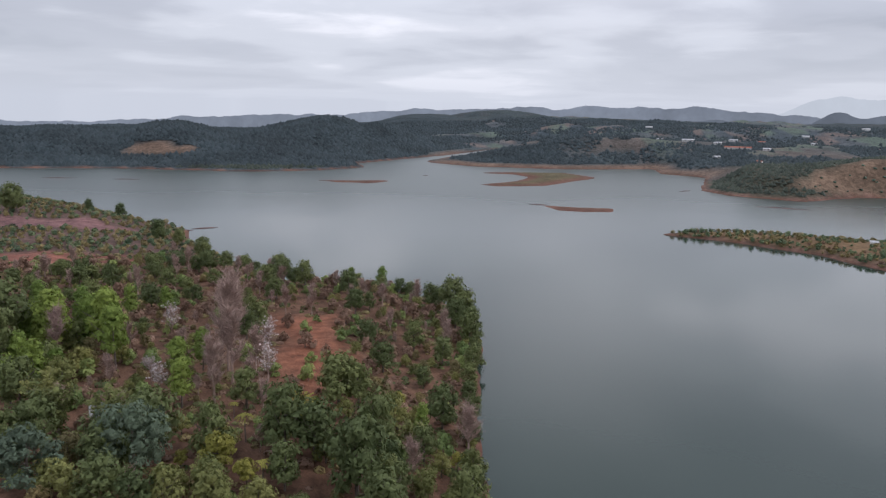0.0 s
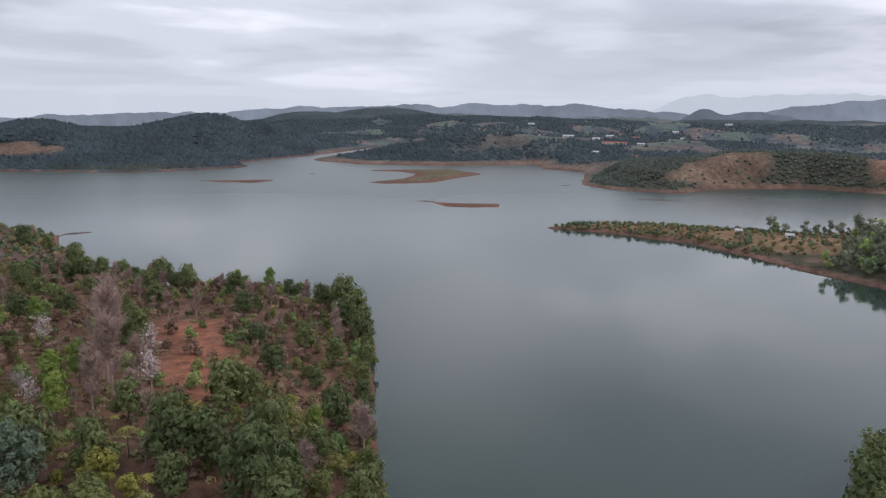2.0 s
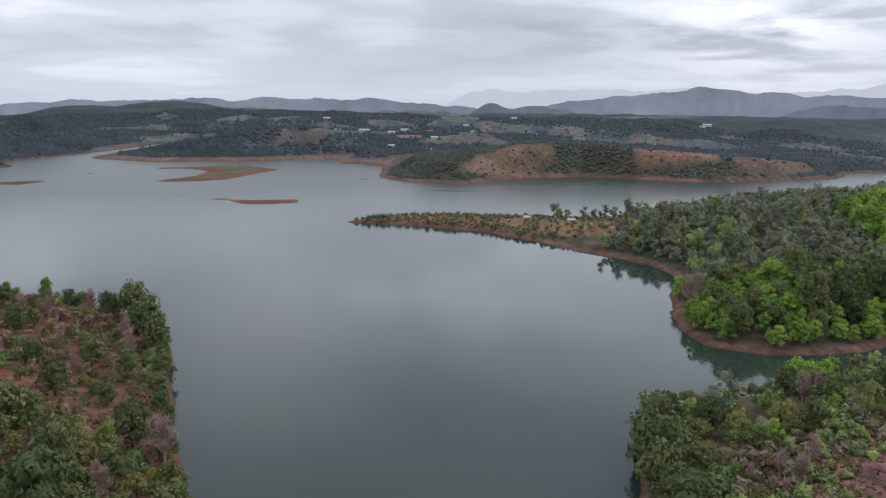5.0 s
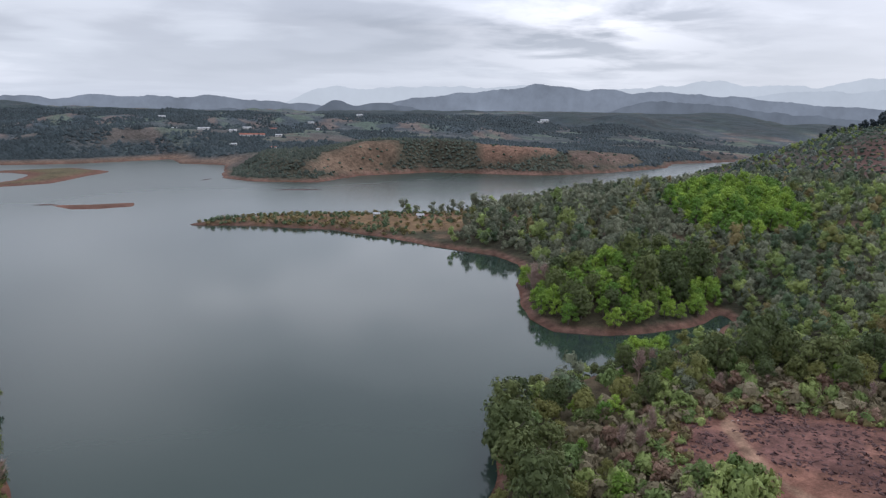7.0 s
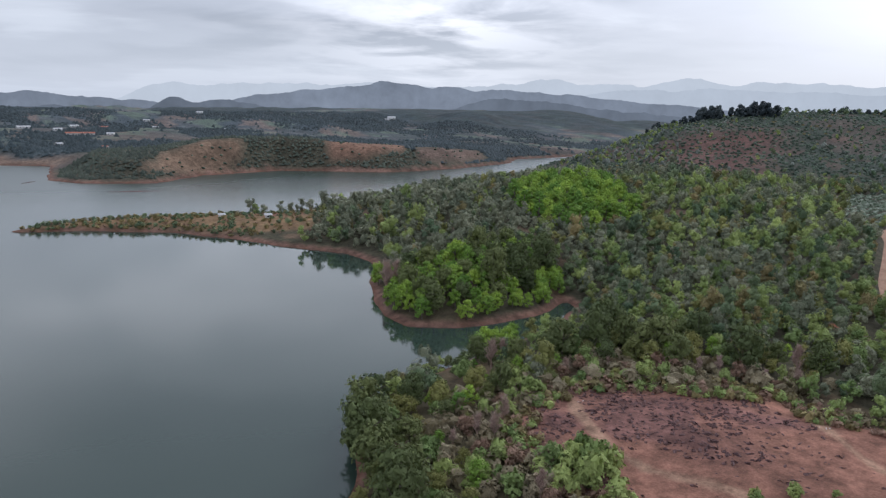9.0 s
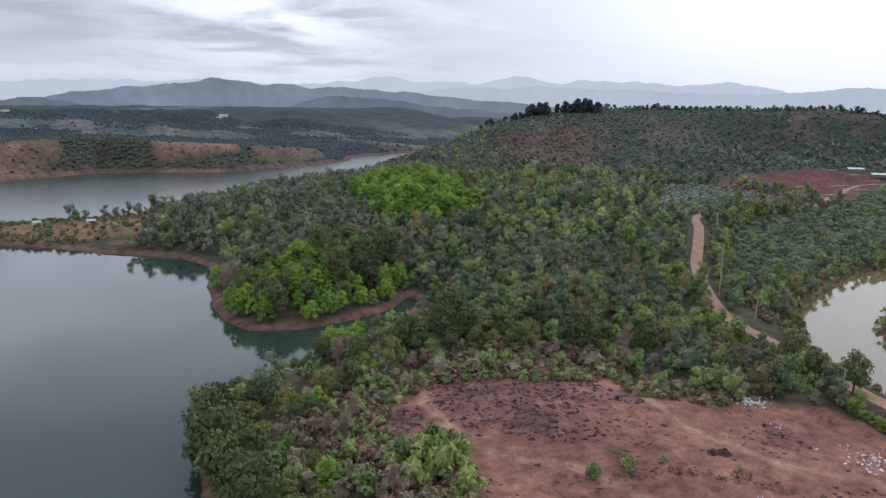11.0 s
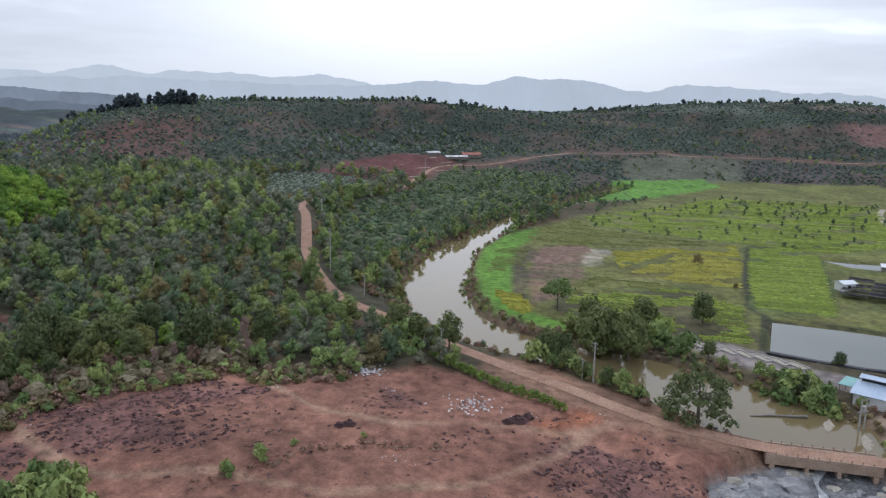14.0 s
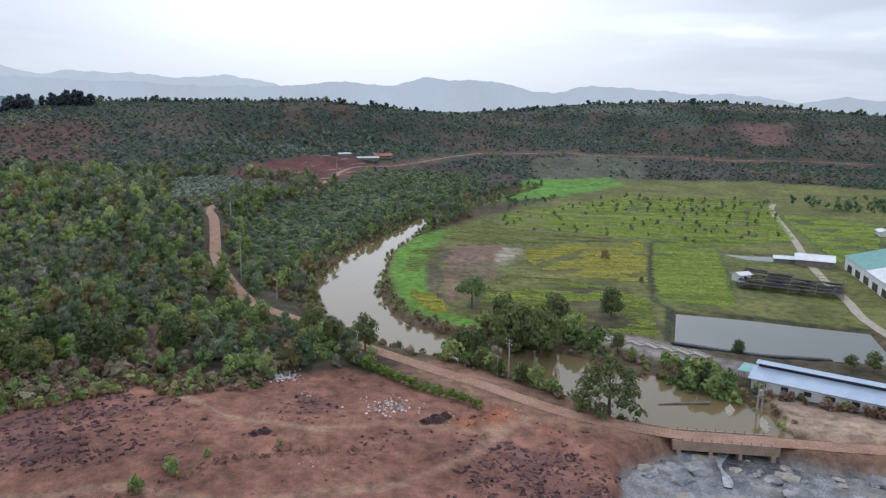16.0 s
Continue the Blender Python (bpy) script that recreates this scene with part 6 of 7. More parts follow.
set_tree(OLIVE_TREE, 276, -82, 0.75), set_tree(OLIVE_TREE, 240, -84, 0.6)
BIG_TREE = Planter("spreading_tree", "large spreading roadside tree with pale limbs and olive leaves", "tree", "", [(trunk_shape(400, 12.0, 0.34, 12, 0.42), crown(401, dome_lobes(402, 12.0, 6.8, 30, base=0.0, spread=0.85, lobe=0.25), 1900, 0.42, core=0.45))], LEAF_SHADY)
set_tree(BIG_TREE, 131.5, -41.5, 1.0)
# bushes and small trees crowding both banks above the bridge
for k in range(46):
    u = RNG.uniform()
    px, py = (160 - 21 * u + RNG.uniform(-1.5, 1.5), -16 - 17 * u + RNG.uniform(-1.5, 1.5)) if k % 2 else (166 - 26 * u + RNG.uniform(-3, 5), -54 - 13 * u + RNG.uniform(-6, 1.0))
    set_tree((SHRUB, MID_TREE, SHRUB, DARK_TREE, OLIVE_TREE)[k % 5], px, py, float(RNG.uniform(0.8, 1.4)) if k % 5 in (0, 2) else float(RNG.uniform(0.28, 0.45)))
for k in range(30):
    u = k / 29.0
    set_tree(SHRUB if k % 5 == 0 else DRY_SHRUB, 142.5 - 30 * u + RNG.uniform(-1, 1), -75.5 - 37 * u + RNG.uniform(-1, 1), float(RNG.uniform(0.5, 0.9)))
for x, y, s in ((163, 5, 0.7), (166, 9, 0.8), (170, 12, 0.85), (174, 16, 0.8), (171, 17, 0.7), (178, 20, 0.7), (167, 13, 0.75), (161, 8, 0.6)):
    set_tree((MID_TREE, DARK_TREE)[int(x) % 2], x, y, s)
x, y = scatter(RNG, (128, -40, 240, 50), 2.1, lambda x, y: off_road(x, y, 3.2) * off_river(x, y, 0.8) * ~off_road(x, y, 26) * (near_polygon(x, y, CLEARING) < -1) * (x > 140) * (near_polygon(x, y, FIELDS) < -2) * (near_polygon(x, y, [(130, -45), (150, -36), (182, 8), (215, 36), (240, 40), (236, 20), (200, 6), (182, -12), (160, -38)]) > 0) * 0.75)
p = place(x, y, 0.5, 1.15, 4)
stuff("river_scrub", BUSH, p[::3], LEAF_OLIVE, "olive scrub on the bank below the road", "scrub", RNG)
stuff("river_scrub", BUSH, p[1::3], LEAF_DRY, "dry brown scrub on the bank below the road", "scrub", RNG)
stuff("river_scrub", SMALLTREE, p[2::3] * (1, 1, 1, 0.6, 1), LEAF_DARK, "dark bushes on the bank below the road", "scrub", RNG)
for x, y, s in ((172, -29, 1.0), (169, -36, 1.05), (175, -33, 0.9), (161, -18, 0.75)):
    set_tree(DARK_TREE, x, y, s)
for x, y, s in ((195, -45, 0.85), (200, -62, 0.75)):
    set_tree(MID_TREE if x > 200 else DARK_TREE, x, y, s)
for x, y, s in ((150, -66, 1.6), (147, -63, 1.8), (144, -67, 1.5), (152, -70, 1.6), (155, -66, 1.4), (146, -71, 1.3), (158, -62, 1.3)):
    set_tree(SHRUB, x, y, s)
# growth hiding the far reach of the river
x, y = scatter(RNG, (330, -110, 530, 20), 4.2, lambda x, y: off_river(x, y, 0.3) * ~off_river(x, y, 8) * 0.8)
p = place(x, y, 0.5, 1.05, 4)
stuff("river_scrub", SMALLTREE, p[::2], LEAF_DARK, "dark bushes crowding the far reach of the river", "scrub", RNG)
stuff("river_scrub", SMALLTREE, p[1::2], LEAF_MID, "green bushes crowding the far reach of the river", "scrub", RNG)
x, y = scatter(RNG, (340, -360, 490, -220), 6.5, lambda x, y: (near_polygon(x, y, [(440, -238), (405, -252), (372, -300), (395, -345), (470, -320)]) > 0) * np.where(waves(x, y, 20, 90) > -0.1, 0.7, 0.15))
stuff("hedge_trees", SMALLTREE, place(x, y, 0.6, 1.5, 4), LEAF_DARK, "dark clumps of trees beyond the far meadow", "trees", RNG)
# trees dotted over the far meadow
MEADOW = [(383, -53), (473, -149), (451, -235), (330, -181), (306, -139), (320, -112), (346, -52)]
x, y = scatter(RNG, (300, -240, 480, -50), 9.0, lambda x, y: (near_polygon(x, y, MEADOW) > 0) * np.where(np.hypot(x, y) > 420, 0.75, 0.4))
stuff("meadow_trees", SMALLTREE, place(x, y, 0.35, 0.75, 4), LEAF_DARK, "small dark orchard trees dotted over the meadow", "orchard", RNG)
x, y = scatter(RNG, (400, -420, 640, -40), 7.0, lambda x, y: (np.abs(near_polygon(x, y, FIELDS) + 6) < 9) * (near_polygon(x, y, LIME_FIELD) < -1) * 0.5)
stuff("hedge_trees", SMALLTREE, place(x, y, 0.6, 1.2, 4), LEAF_DARK, "dark hedge of trees along the field edge", "hedge", RNG)


# crops: raised rows of plants, each row broken by gaps
def crop_rows(poly, mat, label, step=2.4, width=1.1, high=0.45, keep=0.85):
    P = np.array(poly)
    vs, fs, tone, at = [], [], [], 0
    for gx in np.arange(P[:, 0].min() - 30, P[:, 0].max() + 30, step):
        yy = np.arange(P[:, 1].min(), P[:, 1].max(), 1.6)
        xx = gx + 0.2 * (yy - yy[0]) + 0.5 * waves(np.full(len(yy), gx), yy, 9, 60)
        ok = (near_polygon(xx, yy, poly) > 0.4) & (waves(xx * 1.7, yy * 1.7, 9, 60) > keep * -0.6)
        z = surface(xx, yy)
        w = width * 0.5 * RNG.uniform(0.7, 1.25, len(yy))
        h = high * RNG.uniform(0.6, 1.3, len(yy))
        vs.append(np.stack([np.c_[xx - w, yy, z], np.c_[xx - w * 0.3, yy, z + h], np.c_[xx + w * 0.4, yy, z + h * 0.9], np.c_[xx + w, yy, z]], 1).reshape(-1, 3))
        for k in range(len(yy) - 1):
            if ok[k] and ok[k + 1]:
                b = at + k * 4
                for q in range(3):
                    fs.append((b + q, b + q + 1, b + q + 5, b + q + 4))
        tone.append(np.repeat(RNG.uniform(0, 1, len(yy)), 4))
        at += len(yy) * 4
    ob = mesh_object("crop_rows", np.vstack(vs), np.array(fs), mat, attrs={"tone": np.concatenate(tone)})
    return tagged(ob, label, "crops", kind="stuff")


crop_rows([(256, -50), (299, -81), (288, -103), (240, -87), (248, -68)], CROP_YELLOW, "yellow flowering crop in rows", 2.3, 1.5, 0.25, 0.9)
crop_rows([(224, -27), (240, -66), (218, -80), (182, -70), (184, -52), (199, -24)], CROP_GREEN, "green vegetable rows with bare soil between", 2.6, 1.3, 0.4, 0.7)
crop_rows([(248, -36), (262, -50), (240, -66), (224, -27)], CROP_OLIVE, "thin olive rows beside the ploughed plot", 2.6, 1.1, 0.35, 0.5)
crop_rows([(313, -112), (314, -142), (208, -103), (218, -81), (240, -87), (288, -103)], CROP_GREEN, "low bright green crop in rows", 2.2, 1.6, 0.3, 1.5)
crop_rows([(300, -54), (318, -110), (290, -104), (300, -80), (262, -50)], CROP_YELLOW, "yellow-green crop rows", 2.3, 1.5, 0.35, 1.0)
crop_rows([(228, -5), (233, -15), (208, -18), (200, -15), (208, -9)], CROP_YELLOW, "yellow flowering patch by the river", 1.6, 1.2)
crop_rows([(330, -20), (380, -50), (350, -58), (318, -108), (305, -50), (312, -26)], CROP_OLIVE, "olive-green crop rows", 2.6, 1.6, 0.35, 1.0)
crop_rows([(383, -53), (473, -149), (451, -235), (320, -181), (303, -139), (322, -112), (356, -60)], CROP_GREEN, "meadow strips between young orchard trees", 3.2, 2.0, 0.35, 0.9)
crop_rows([(400, -213), (364, -250), (282, -195), (272, -170)], CROP_GREEN, "green meadow strips beyond the farm track", 3.0, 2.0, 0.3, 1.0)
crop_rows([(296, -8), (306, -24), (258, -18), (216, -16), (226, -9), (256, -4)], CROP_OLIVE, "sparse olive rows on brown soil", 3.0, 1.0, 0.3, 0.3)

# ---- buildings and road furniture ----
def add_box(bm, x0, y0, z0, x1, y1, z1):
    v = [bm.verts.new(p) for p in ((x0, y0, z0), (x1, y0, z0), (x1, y1, z0), (x0, y1, z0), (x0, y0, z1), (x1, y0, z1), (x1, y1, z1), (x0, y1, z1))]
    for f in ((0, 3, 2, 1), (4, 5, 6, 7), (0, 1, 5, 4), (1, 2, 6, 5), (2, 3, 7, 6), (3, 0, 4, 7)):
        bm.faces.new([v[i] for i in f])
    return v


def box_part(name, x0, y0, z0, x1, y1, z1, mat, parent, label="", bevel=0.0):
    bm = bmesh.new()
    add_box(bm, x0, y0, z0, x1, y1, z1)
    if bevel:
        bmesh.ops.bevel(bm, geom=bm.edges[:], offset=bevel, segments=1, affect="EDGES")
    return part(name, bm, mat, parent, label)


def gable_walls(length, width, eave, ridge_z):
    """Closed wall shell with gable ends; length along x."""
    bm = bmesh.new()
    pts = [(0, 0), (width, 0), (width, eave), (width / 2, ridge_z), (0, eave)]
    a = [bm.verts.new((0, y, z)) for y, z in pts]
    b = [bm.verts.new((length, y, z)) for y, z in pts]
    bm.faces.new(a), bm.faces.new(b[::-1])
    for i in range(5):
        j = (i + 1) % 5
        bm.faces.new((a[j], a[i], b[i], b[j]))
    bmesh.ops.recalc_face_normals(bm, faces=bm.faces)
    return bm


def roof_slope(length, y0, z0, y1, z1, over=0.5, ribs=0.9, thick=0.08):
    """A sheet roof slope with raised seams."""
    bm = bmesh.new()
    d = Vector((0, y1 - y0, z1 - z0)).normalized()
    n = Vector((0, -d.z, d.y))
    n = n if n.z > 0 else -n
    a, b = Vector((0, y0, z0)) - d * over, Vector((0, y1, z1))

    def slab(x0, x1, low, high):
        v = [bm.verts.new(p + Vector((x, 0, 0)) + n * h) for h in (low, high) for p, x in ((a, x0), (a, x1), (b, x1), (b, x0))]
        for f in ((3, 2, 1, 0), (4, 5, 6, 7), (0, 1, 5, 4), (1, 2, 6, 5), (2, 3, 7, 6), (3, 0, 4, 7)):
            bm.faces.new([v[i] for i in f])

    slab(-over, length + over, 0.03, thick)
    x = -over
    while x < length + over:
        slab(x, x + 0.09, thick - 0.01, thick + 0.06)
        x += ribs
    bmesh.ops.recalc_face_normals(bm, faces=bm.faces)
    return bm


def house(name, x, y, turn, length, width, eave, ridge_z, roof_mat, label, category="house", windows=2, wall_mat=WHITE_WALL, group="", ribs=0.9):
    e = thing(name, pose(x, y, height_at(x, y) - 0.1, 0, 0, turn), label, category, group)
    part("wall", gable_walls(length, width, eave, ridge_z), wall_mat, e)
    part("roof", roof_slope(length, 0, eave, width / 2, ridge_z, ribs=ribs), roof_mat, e)
    part("roof", roof_slope(length, width, eave, width / 2, ridge_z, ribs=ribs), roof_mat, e)
    for i in range(windows):
        cx = length * (i + 0.5) / windows
        w = part("window", bmesh.new(), DARK_GLASS, e)
        bm = bmesh.new()
        add_box(bm, cx - 0.55, -0.05, eave * 0.35, cx + 0.55, 0.02, eave * 0.75)
        bm.to_mesh(w.data)
        bm.free()
        box_part("window_frame", cx - 0.65, -0.09, eave * 0.35 - 0.1, cx + 0.65, -0.03, eave * 0.35, WHITE_WALL, w)
    return e


# long livestock barn: blue sheet roof with a raised vent along the ridge
BARN_TURN = math.degrees(math.atan2(-18, -14.5))
barn = thing("barn", pose(145, -75.5, height_at(146, -77) - 0.1, 0, 0, BARN_TURN), "long whitewashed barn with a pale blue sheet roof and ridge vent", "barn")
part("wall", gable_walls(58, 10, 2.7, 4.2), WHITE_WALL, barn)
part("roof", roof_slope(58, 0, 2.7, 4.2, 3.95, 0.6), BLUE_ROOF, barn)
part("roof", roof_slope(58, 10, 2.7, 5.8, 3.95, 0.6), BLUE_ROOF, barn)
part("roof_vent", roof_slope(58, 3.7, 4.75, 5.0, 5.1, 0.1), BLUE_ROOF, barn)
part("roof_vent", roof_slope(58, 6.3, 4.75, 5.0, 5.1, 0.1), BLUE_ROOF, barn)
# solid near-black box: the shade of the vent gap is painted
box_part("vent_wall", 0.3, 4.1, 3.9, 57.7, 5.9, 4.7, DARK_NET, barn, "near-black strip standing in for the shaded open vent")
for i in range(13):
    cx = 2.2 + i * 4.3
    w = box_part("window", cx - 0.7, -0.06, 1.1, cx + 0.7, 0.02, 2.0, DARK_GLASS, barn)
    box_part("window_sill", cx - 0.8, -0.16, 1.0, cx + 0.8, -0.02, 1.1, CONCRETE, w)
box_part("door", -0.05, 3.8, 0.0, 0.03, 6.2, 2.2, GREEN_ROOF, barn, "green sheet door")
box_part("porch_roof", -3.4, 2.0, 2.9, -0.2, 8.0, 3.02, GREEN_ROOF, barn, "small green sheet porch roof")
for py in (2.3, 7.6):
    box_part("porch_post", -3.2, py - 0.07, 0, -3.06, py + 0.07, 2.9, GREY_WOOD, barn)

# green-roofed warehouse
wh_turn = math.degrees(math.atan2(15, -48))
warehouse = thing("warehouse", pose(262, -167.5, height_at(255, -170) - 0.1, 0, 0, wh_turn), "large warehouse with a green sheet roof and white panels", "warehouse")
WHL = 50
bm = gable_walls(WHL, 26, 5.0, 8.4)
part("wall", bm, WHITE_SHEET, warehouse)
part("roof", roof_slope(WHL * 0.52, 0, 5.0, 13, 8.4, 0.4), GREEN_ROOF, warehouse)
bm = roof_slope(WHL * 0.46, 0, 5.0, 13, 8.4, 0.4)
bmesh.ops.translate(bm, vec=(WHL * 0.53, 0, 0), verts=bm.verts)
part("roof_panel", bm, WHITE_SHEET, warehouse, "white translucent roof panel")
part("roof", roof_slope(WHL, 26, 5.0, 13, 8.4, 0.4), GREEN_ROOF, warehouse)
# flat dark panels on the wall, the bays' shade put into their colour
for i in range(5):
    box_part("wall_bay", 4 + i * 9.6, -0.08, 0.2, 9.4 + i * 9.6, 0.02, 2.8, DARK_GLASS, warehouse, "dark panel standing in for a shaded open bay")

house("tarp_shed", 268, -152, -118, 13, 9, 2.6, 4.2, WHITE_SHEET, "open shed roofed with bright white sheeting", "shed", 0, GREY_WOOD)
house("lean_to", 274, -147, -112, 8, 4, 1.8, 2.6, WHITE_SHEET, "low lean-to under white sheeting by the pond", "shed", 0, GREY_WOOD)
house("pump_hut", 241, -118, -75, 4.5, 4, 2.6, 3.2, WHITE_SHEET, "small pale block hut beside the meadow", "hut", 1)

# shade-net beds
net_turn = math.degrees(math.atan2(-26, -16))
nets = thing("shade_net_house", pose(233, -113, height_at(228, -118), 0, 0, net_turn), "low black shade-net house on timber posts", "net house")
for i in range(4):
    for j in range(5):
        if (i, j) in ((3, 4), (0, 3), (2, 4)):
            continue
        bm = bmesh.new()
        n0, level, tip = 6, RNG.uniform(1.15, 1.95), RNG.uniform(-0.35, 0.35, 2)
        wide = RNG.uniform(3.4, 4.9)
        grid = [[bm.verts.new((i * 7.8 + 7.5 * a / n0, j * 5.4 + wide * b / n0, level + tip[0] * (a / n0 - 0.5) + tip[1] * (b / n0 - 0.5) - 0.5 * math.sin(math.pi * a / n0) * math.sin(math.pi * b / n0) + 0.12 * RNG.uniform(-1, 1))) for b in range(n0 + 1)] for a in range(n0 + 1)]
        for a in range(n0):
            for b in range(n0):
                if RNG.uniform() > 0.06:
                    bm.faces.new((grid[a][b], grid[a + 1][b], grid[a + 1][b + 1], grid[a][b + 1]))
        bmesh.ops.solidify(bm, geom=bm.faces[:], thickness=0.04)
        part("net_panel", bm, DARK_NET, nets)
for i in range(5):
    for j in range(6):
        box_part("post", i * 7.8 - 0.2, j * 5.4 - 0.32, -0.2, i * 7.8 - 0.06, j * 5.4 - 0.18, 2.05, GREY_WOOD, nets)
for j in range(6):
    box_part("beam", -0.3, j * 5.4 - 0.3, 1.95, 31.2, j * 5.4 - 0.2, 2.07, GREY_WOOD, nets)

# drying beds beside the river
def drying_bed(x, y, turn, length, width):
    e = thing("drying_bed", pose(x, y, height_at(x, y) + 0.05, 0, 0, turn), "shallow rectangular bed of dried pale silt", "bed", "drying beds")
    box_part("bed_floor", 0, 0, -0.2, length, width, 0.06, MUD, e)
    for q in ((-0.2, -0.2, length + 0.2, 0), (-0.2, width, length + 0.2, width + 0.2), (-0.2, 0, 0, width), (length, 0, length + 0.2, width)):
        box_part("bed_edge", q[0], q[1], -0.2, q[2], q[3], 0.3, CONCRETE, e)


for i in range(7):
    drying_bed(179 - i * 2.3, -57 - i * 3.1, 25, 5.0, 2.0)
# dark pond dyke sheet
dyke = [(177, -70.5), (171, -80), (166.5, -89), (163, -104)]
for (ax, ay), (bx, by) in zip(dyke, dyke[1:]):
    ln, an = math.hypot(bx - ax, by - ay), math.degrees(math.atan2(by - ay, bx - ax))
    e = thing("pond_liner", pose(ax, ay, 2.5, 0, 0, an), "black plastic liner laid over the pond rim", "pond liner", "pond liners")
    box_part("liner_sheet", 0.05, -0.7, -0.3, ln - 0.05, 0.7, 0.28, DARK_NET, e, bevel=0.12)


# utility poles
def pole(x, y, height=8.5, arms=1):
    e = thing("utility_pole", pose(x, y, height_at(x, y) - 0.3, 0, 0, 35), "slim grey concrete utility pole with a short crossarm", "utility pole", "utility poles")
    v, f = tube([(0, 0, 0), (0, 0, height * 0.5), (0, 0, height)], [0.19, 0.15, 0.11], 8)
    mesh_object("post", v, f, CONCRETE, e, shade=True)
    for i in range(arms):
        z = height - 0.35 - i * 0.9
        arm = box_part("crossarm", -0.9, 0.1, z, 0.9, 0.22, z + 0.12, GREY_WOOD, e)
        for cx in (-0.8, 0, 0.8):
            vv, ff = tube([(cx, 0.16, z + 0.1), (cx, 0.16, z + 0.2), (cx, 0.16, z + 0.36)], [0.03, 0.07, 0.04], 6)
            mesh_object("insulator", vv, ff, WHITE_WALL, arm)
    return e


for x, y, h in ((148, -25, 8.8), (150, -23, 4.6), (158, 6.5, 6.5), (219, 42.5, 15.0), (288, 59, 9.5), (418, 48, 8.5), (508, 34, 8.5), (606, -13, 8.5), (700, -66, 8.5), (770, -150, 9), (772, -230, 9), (735, -275, 9), (660, -335, 9), (203, 30, 6.0)):
    pole(x, y, h, 2 if h > 8.6 else 1)
frame_pole = thing("transformer_pole", pose(134, -71.5, height_at(134, -71.5) - 0.3, 0, 0, -60), "pair of concrete poles carrying a transformer platform", "utility pole")
for i in (0, 1):
    v, f = tube([(i * 1.5, 0, 0), (i * 1.5, 0, 4), (i * 1.5, 0, 8)], [0.19, 0.16, 0.12], 8)
    mesh_object("post", v, f, CONCRETE, frame_pole, shade=True)
box_part("platform", -0.4, -0.4, 5.2, 1.9, 0.4, 5.35, GREY_WOOD, frame_pole)
box_part("transformer", 0.35, -0.35, 5.35, 1.15, 0.35, 6.5, CONCRETE, frame_pole, "grey transformer tank", bevel=0.08)
box_part("crossarm", -0.6, -0.1, 7.5, 2.1, 0.05, 7.65, GREY_WOOD, frame_pole)

# ---- bridge ----
BX, BY = np.array((119.9, -50.6)), np.array((117.0, -64.8))
bl = float(np.hypot(*(BY - BX)))
b_turn = math.degrees(math.atan2(BY[1] - BX[1], BY[0] - BX[0]))
bridge = thing("bridge", pose(BX[0], BX[1], 0, 0, 0, b_turn), "low concrete slab bridge with short kerb posts, dusted with earth", "bridge")
deck_z = near_line(np.array([118.0]), np.array([-60.0]), ROAD_PROFILE)[1][0]
box_part("deck", -1.5, -2.5, deck_z - 1.55, bl + 1.5, 2.5, deck_z - 0.02, DUSTY_CONCRETE, bridge, bevel=0.04)
for s in (-2.5, 2.25):
    box_part("kerb", -1.5, s, deck_z - 0.02, bl + 1.5, s + 0.25, deck_z + 0.22, DUSTY_CONCRETE, bridge, bevel=0.03)
for i in (0, 1):
    cx = bl * (i + 1) / 3
    box_part("pier", cx - 0.3, -2.6, -1.5, cx + 0.3, 2.6, deck_z - 1.55, DUSTY_CONCRETE, bridge, bevel=0.05)
for cx in (-0.9, bl + 0.1):
    box_part("abutment", cx, -2.8, -1.5, cx + 0.8, 2.8, deck_z - 1.55, DUSTY_CONCRETE, bridge, bevel=0.05)
for i in range(10):
    for s in (-2.4, 2.35):
        box_part("guard_post", i * bl / 9 - 0.07, s - 0.07, deck_z + 0.22, i * bl / 9 + 0.07, s + 0.07, deck_z + 0.7, DUSTY_CONCRETE, bridge)


# rapids below the bridge: rocks and white water
def boulder(x, y, z, size, mat, name, label, category, group):
    rng = np.random.default_rng(int(abs(x * 31 + y * 17) * 10))
    bm = bmesh.new()
    bmesh.ops.create_icosphere(bm, subdivisions=2, radius=1)
    off = rng.uniform(0, 50, 3)
    for v in bm.verts:
        v.co *= 0.8 + 0.5 * noise.noise(v.co * 1.3 + Vector(off))
        v.co.z *= 0.32
    ob = part(name, bm, mat)
    ob.matrix_world = pose(x, y, z, 0, 0, rng.uniform(0, 360)) @ Matrix.Diagonal((size, size * rng.uniform(0.6, 1), size, 1))
    return tagged(ob, label, category, group)


rr = np.random.default_rng(77)
for i in range(190):
    x, y = rr.uniform(86, 118), rr.uniform(-96, -38)
    if near_polygon(np.array([x]), np.array([y]), RAPIDS)[0] > 0.5 and abs(near_line(np.array([x]), np.array([y]), [(117, -58), (100, -49.5)])[0][0]) > 1.3:
        boulder(x, y, 1.74, 0.4 + rr.uniform(0, 1.0) ** 2.5 * 3.0, ROCK if rr.uniform() < 0.6 else RAPID_ROCK, "boulder", "flat weathered boulder lying in the rapids", "boulder", "rapids boulders")
flow = resampled([(118.5 - 20 * u, -58.4 + 9.8 * u + 0.9 * math.sin(8 * u), 0.25 + 0.55 * math.sin(7 * u + 1) ** 2) for u in np.linspace(0, 0.62, 9)], 0.4)
ob = ribbon("white_water", flow, None, lambda x, y: 1.88 + 0.1 * waves(x * 6, y * 6, 9, 60), FOAM, 7)
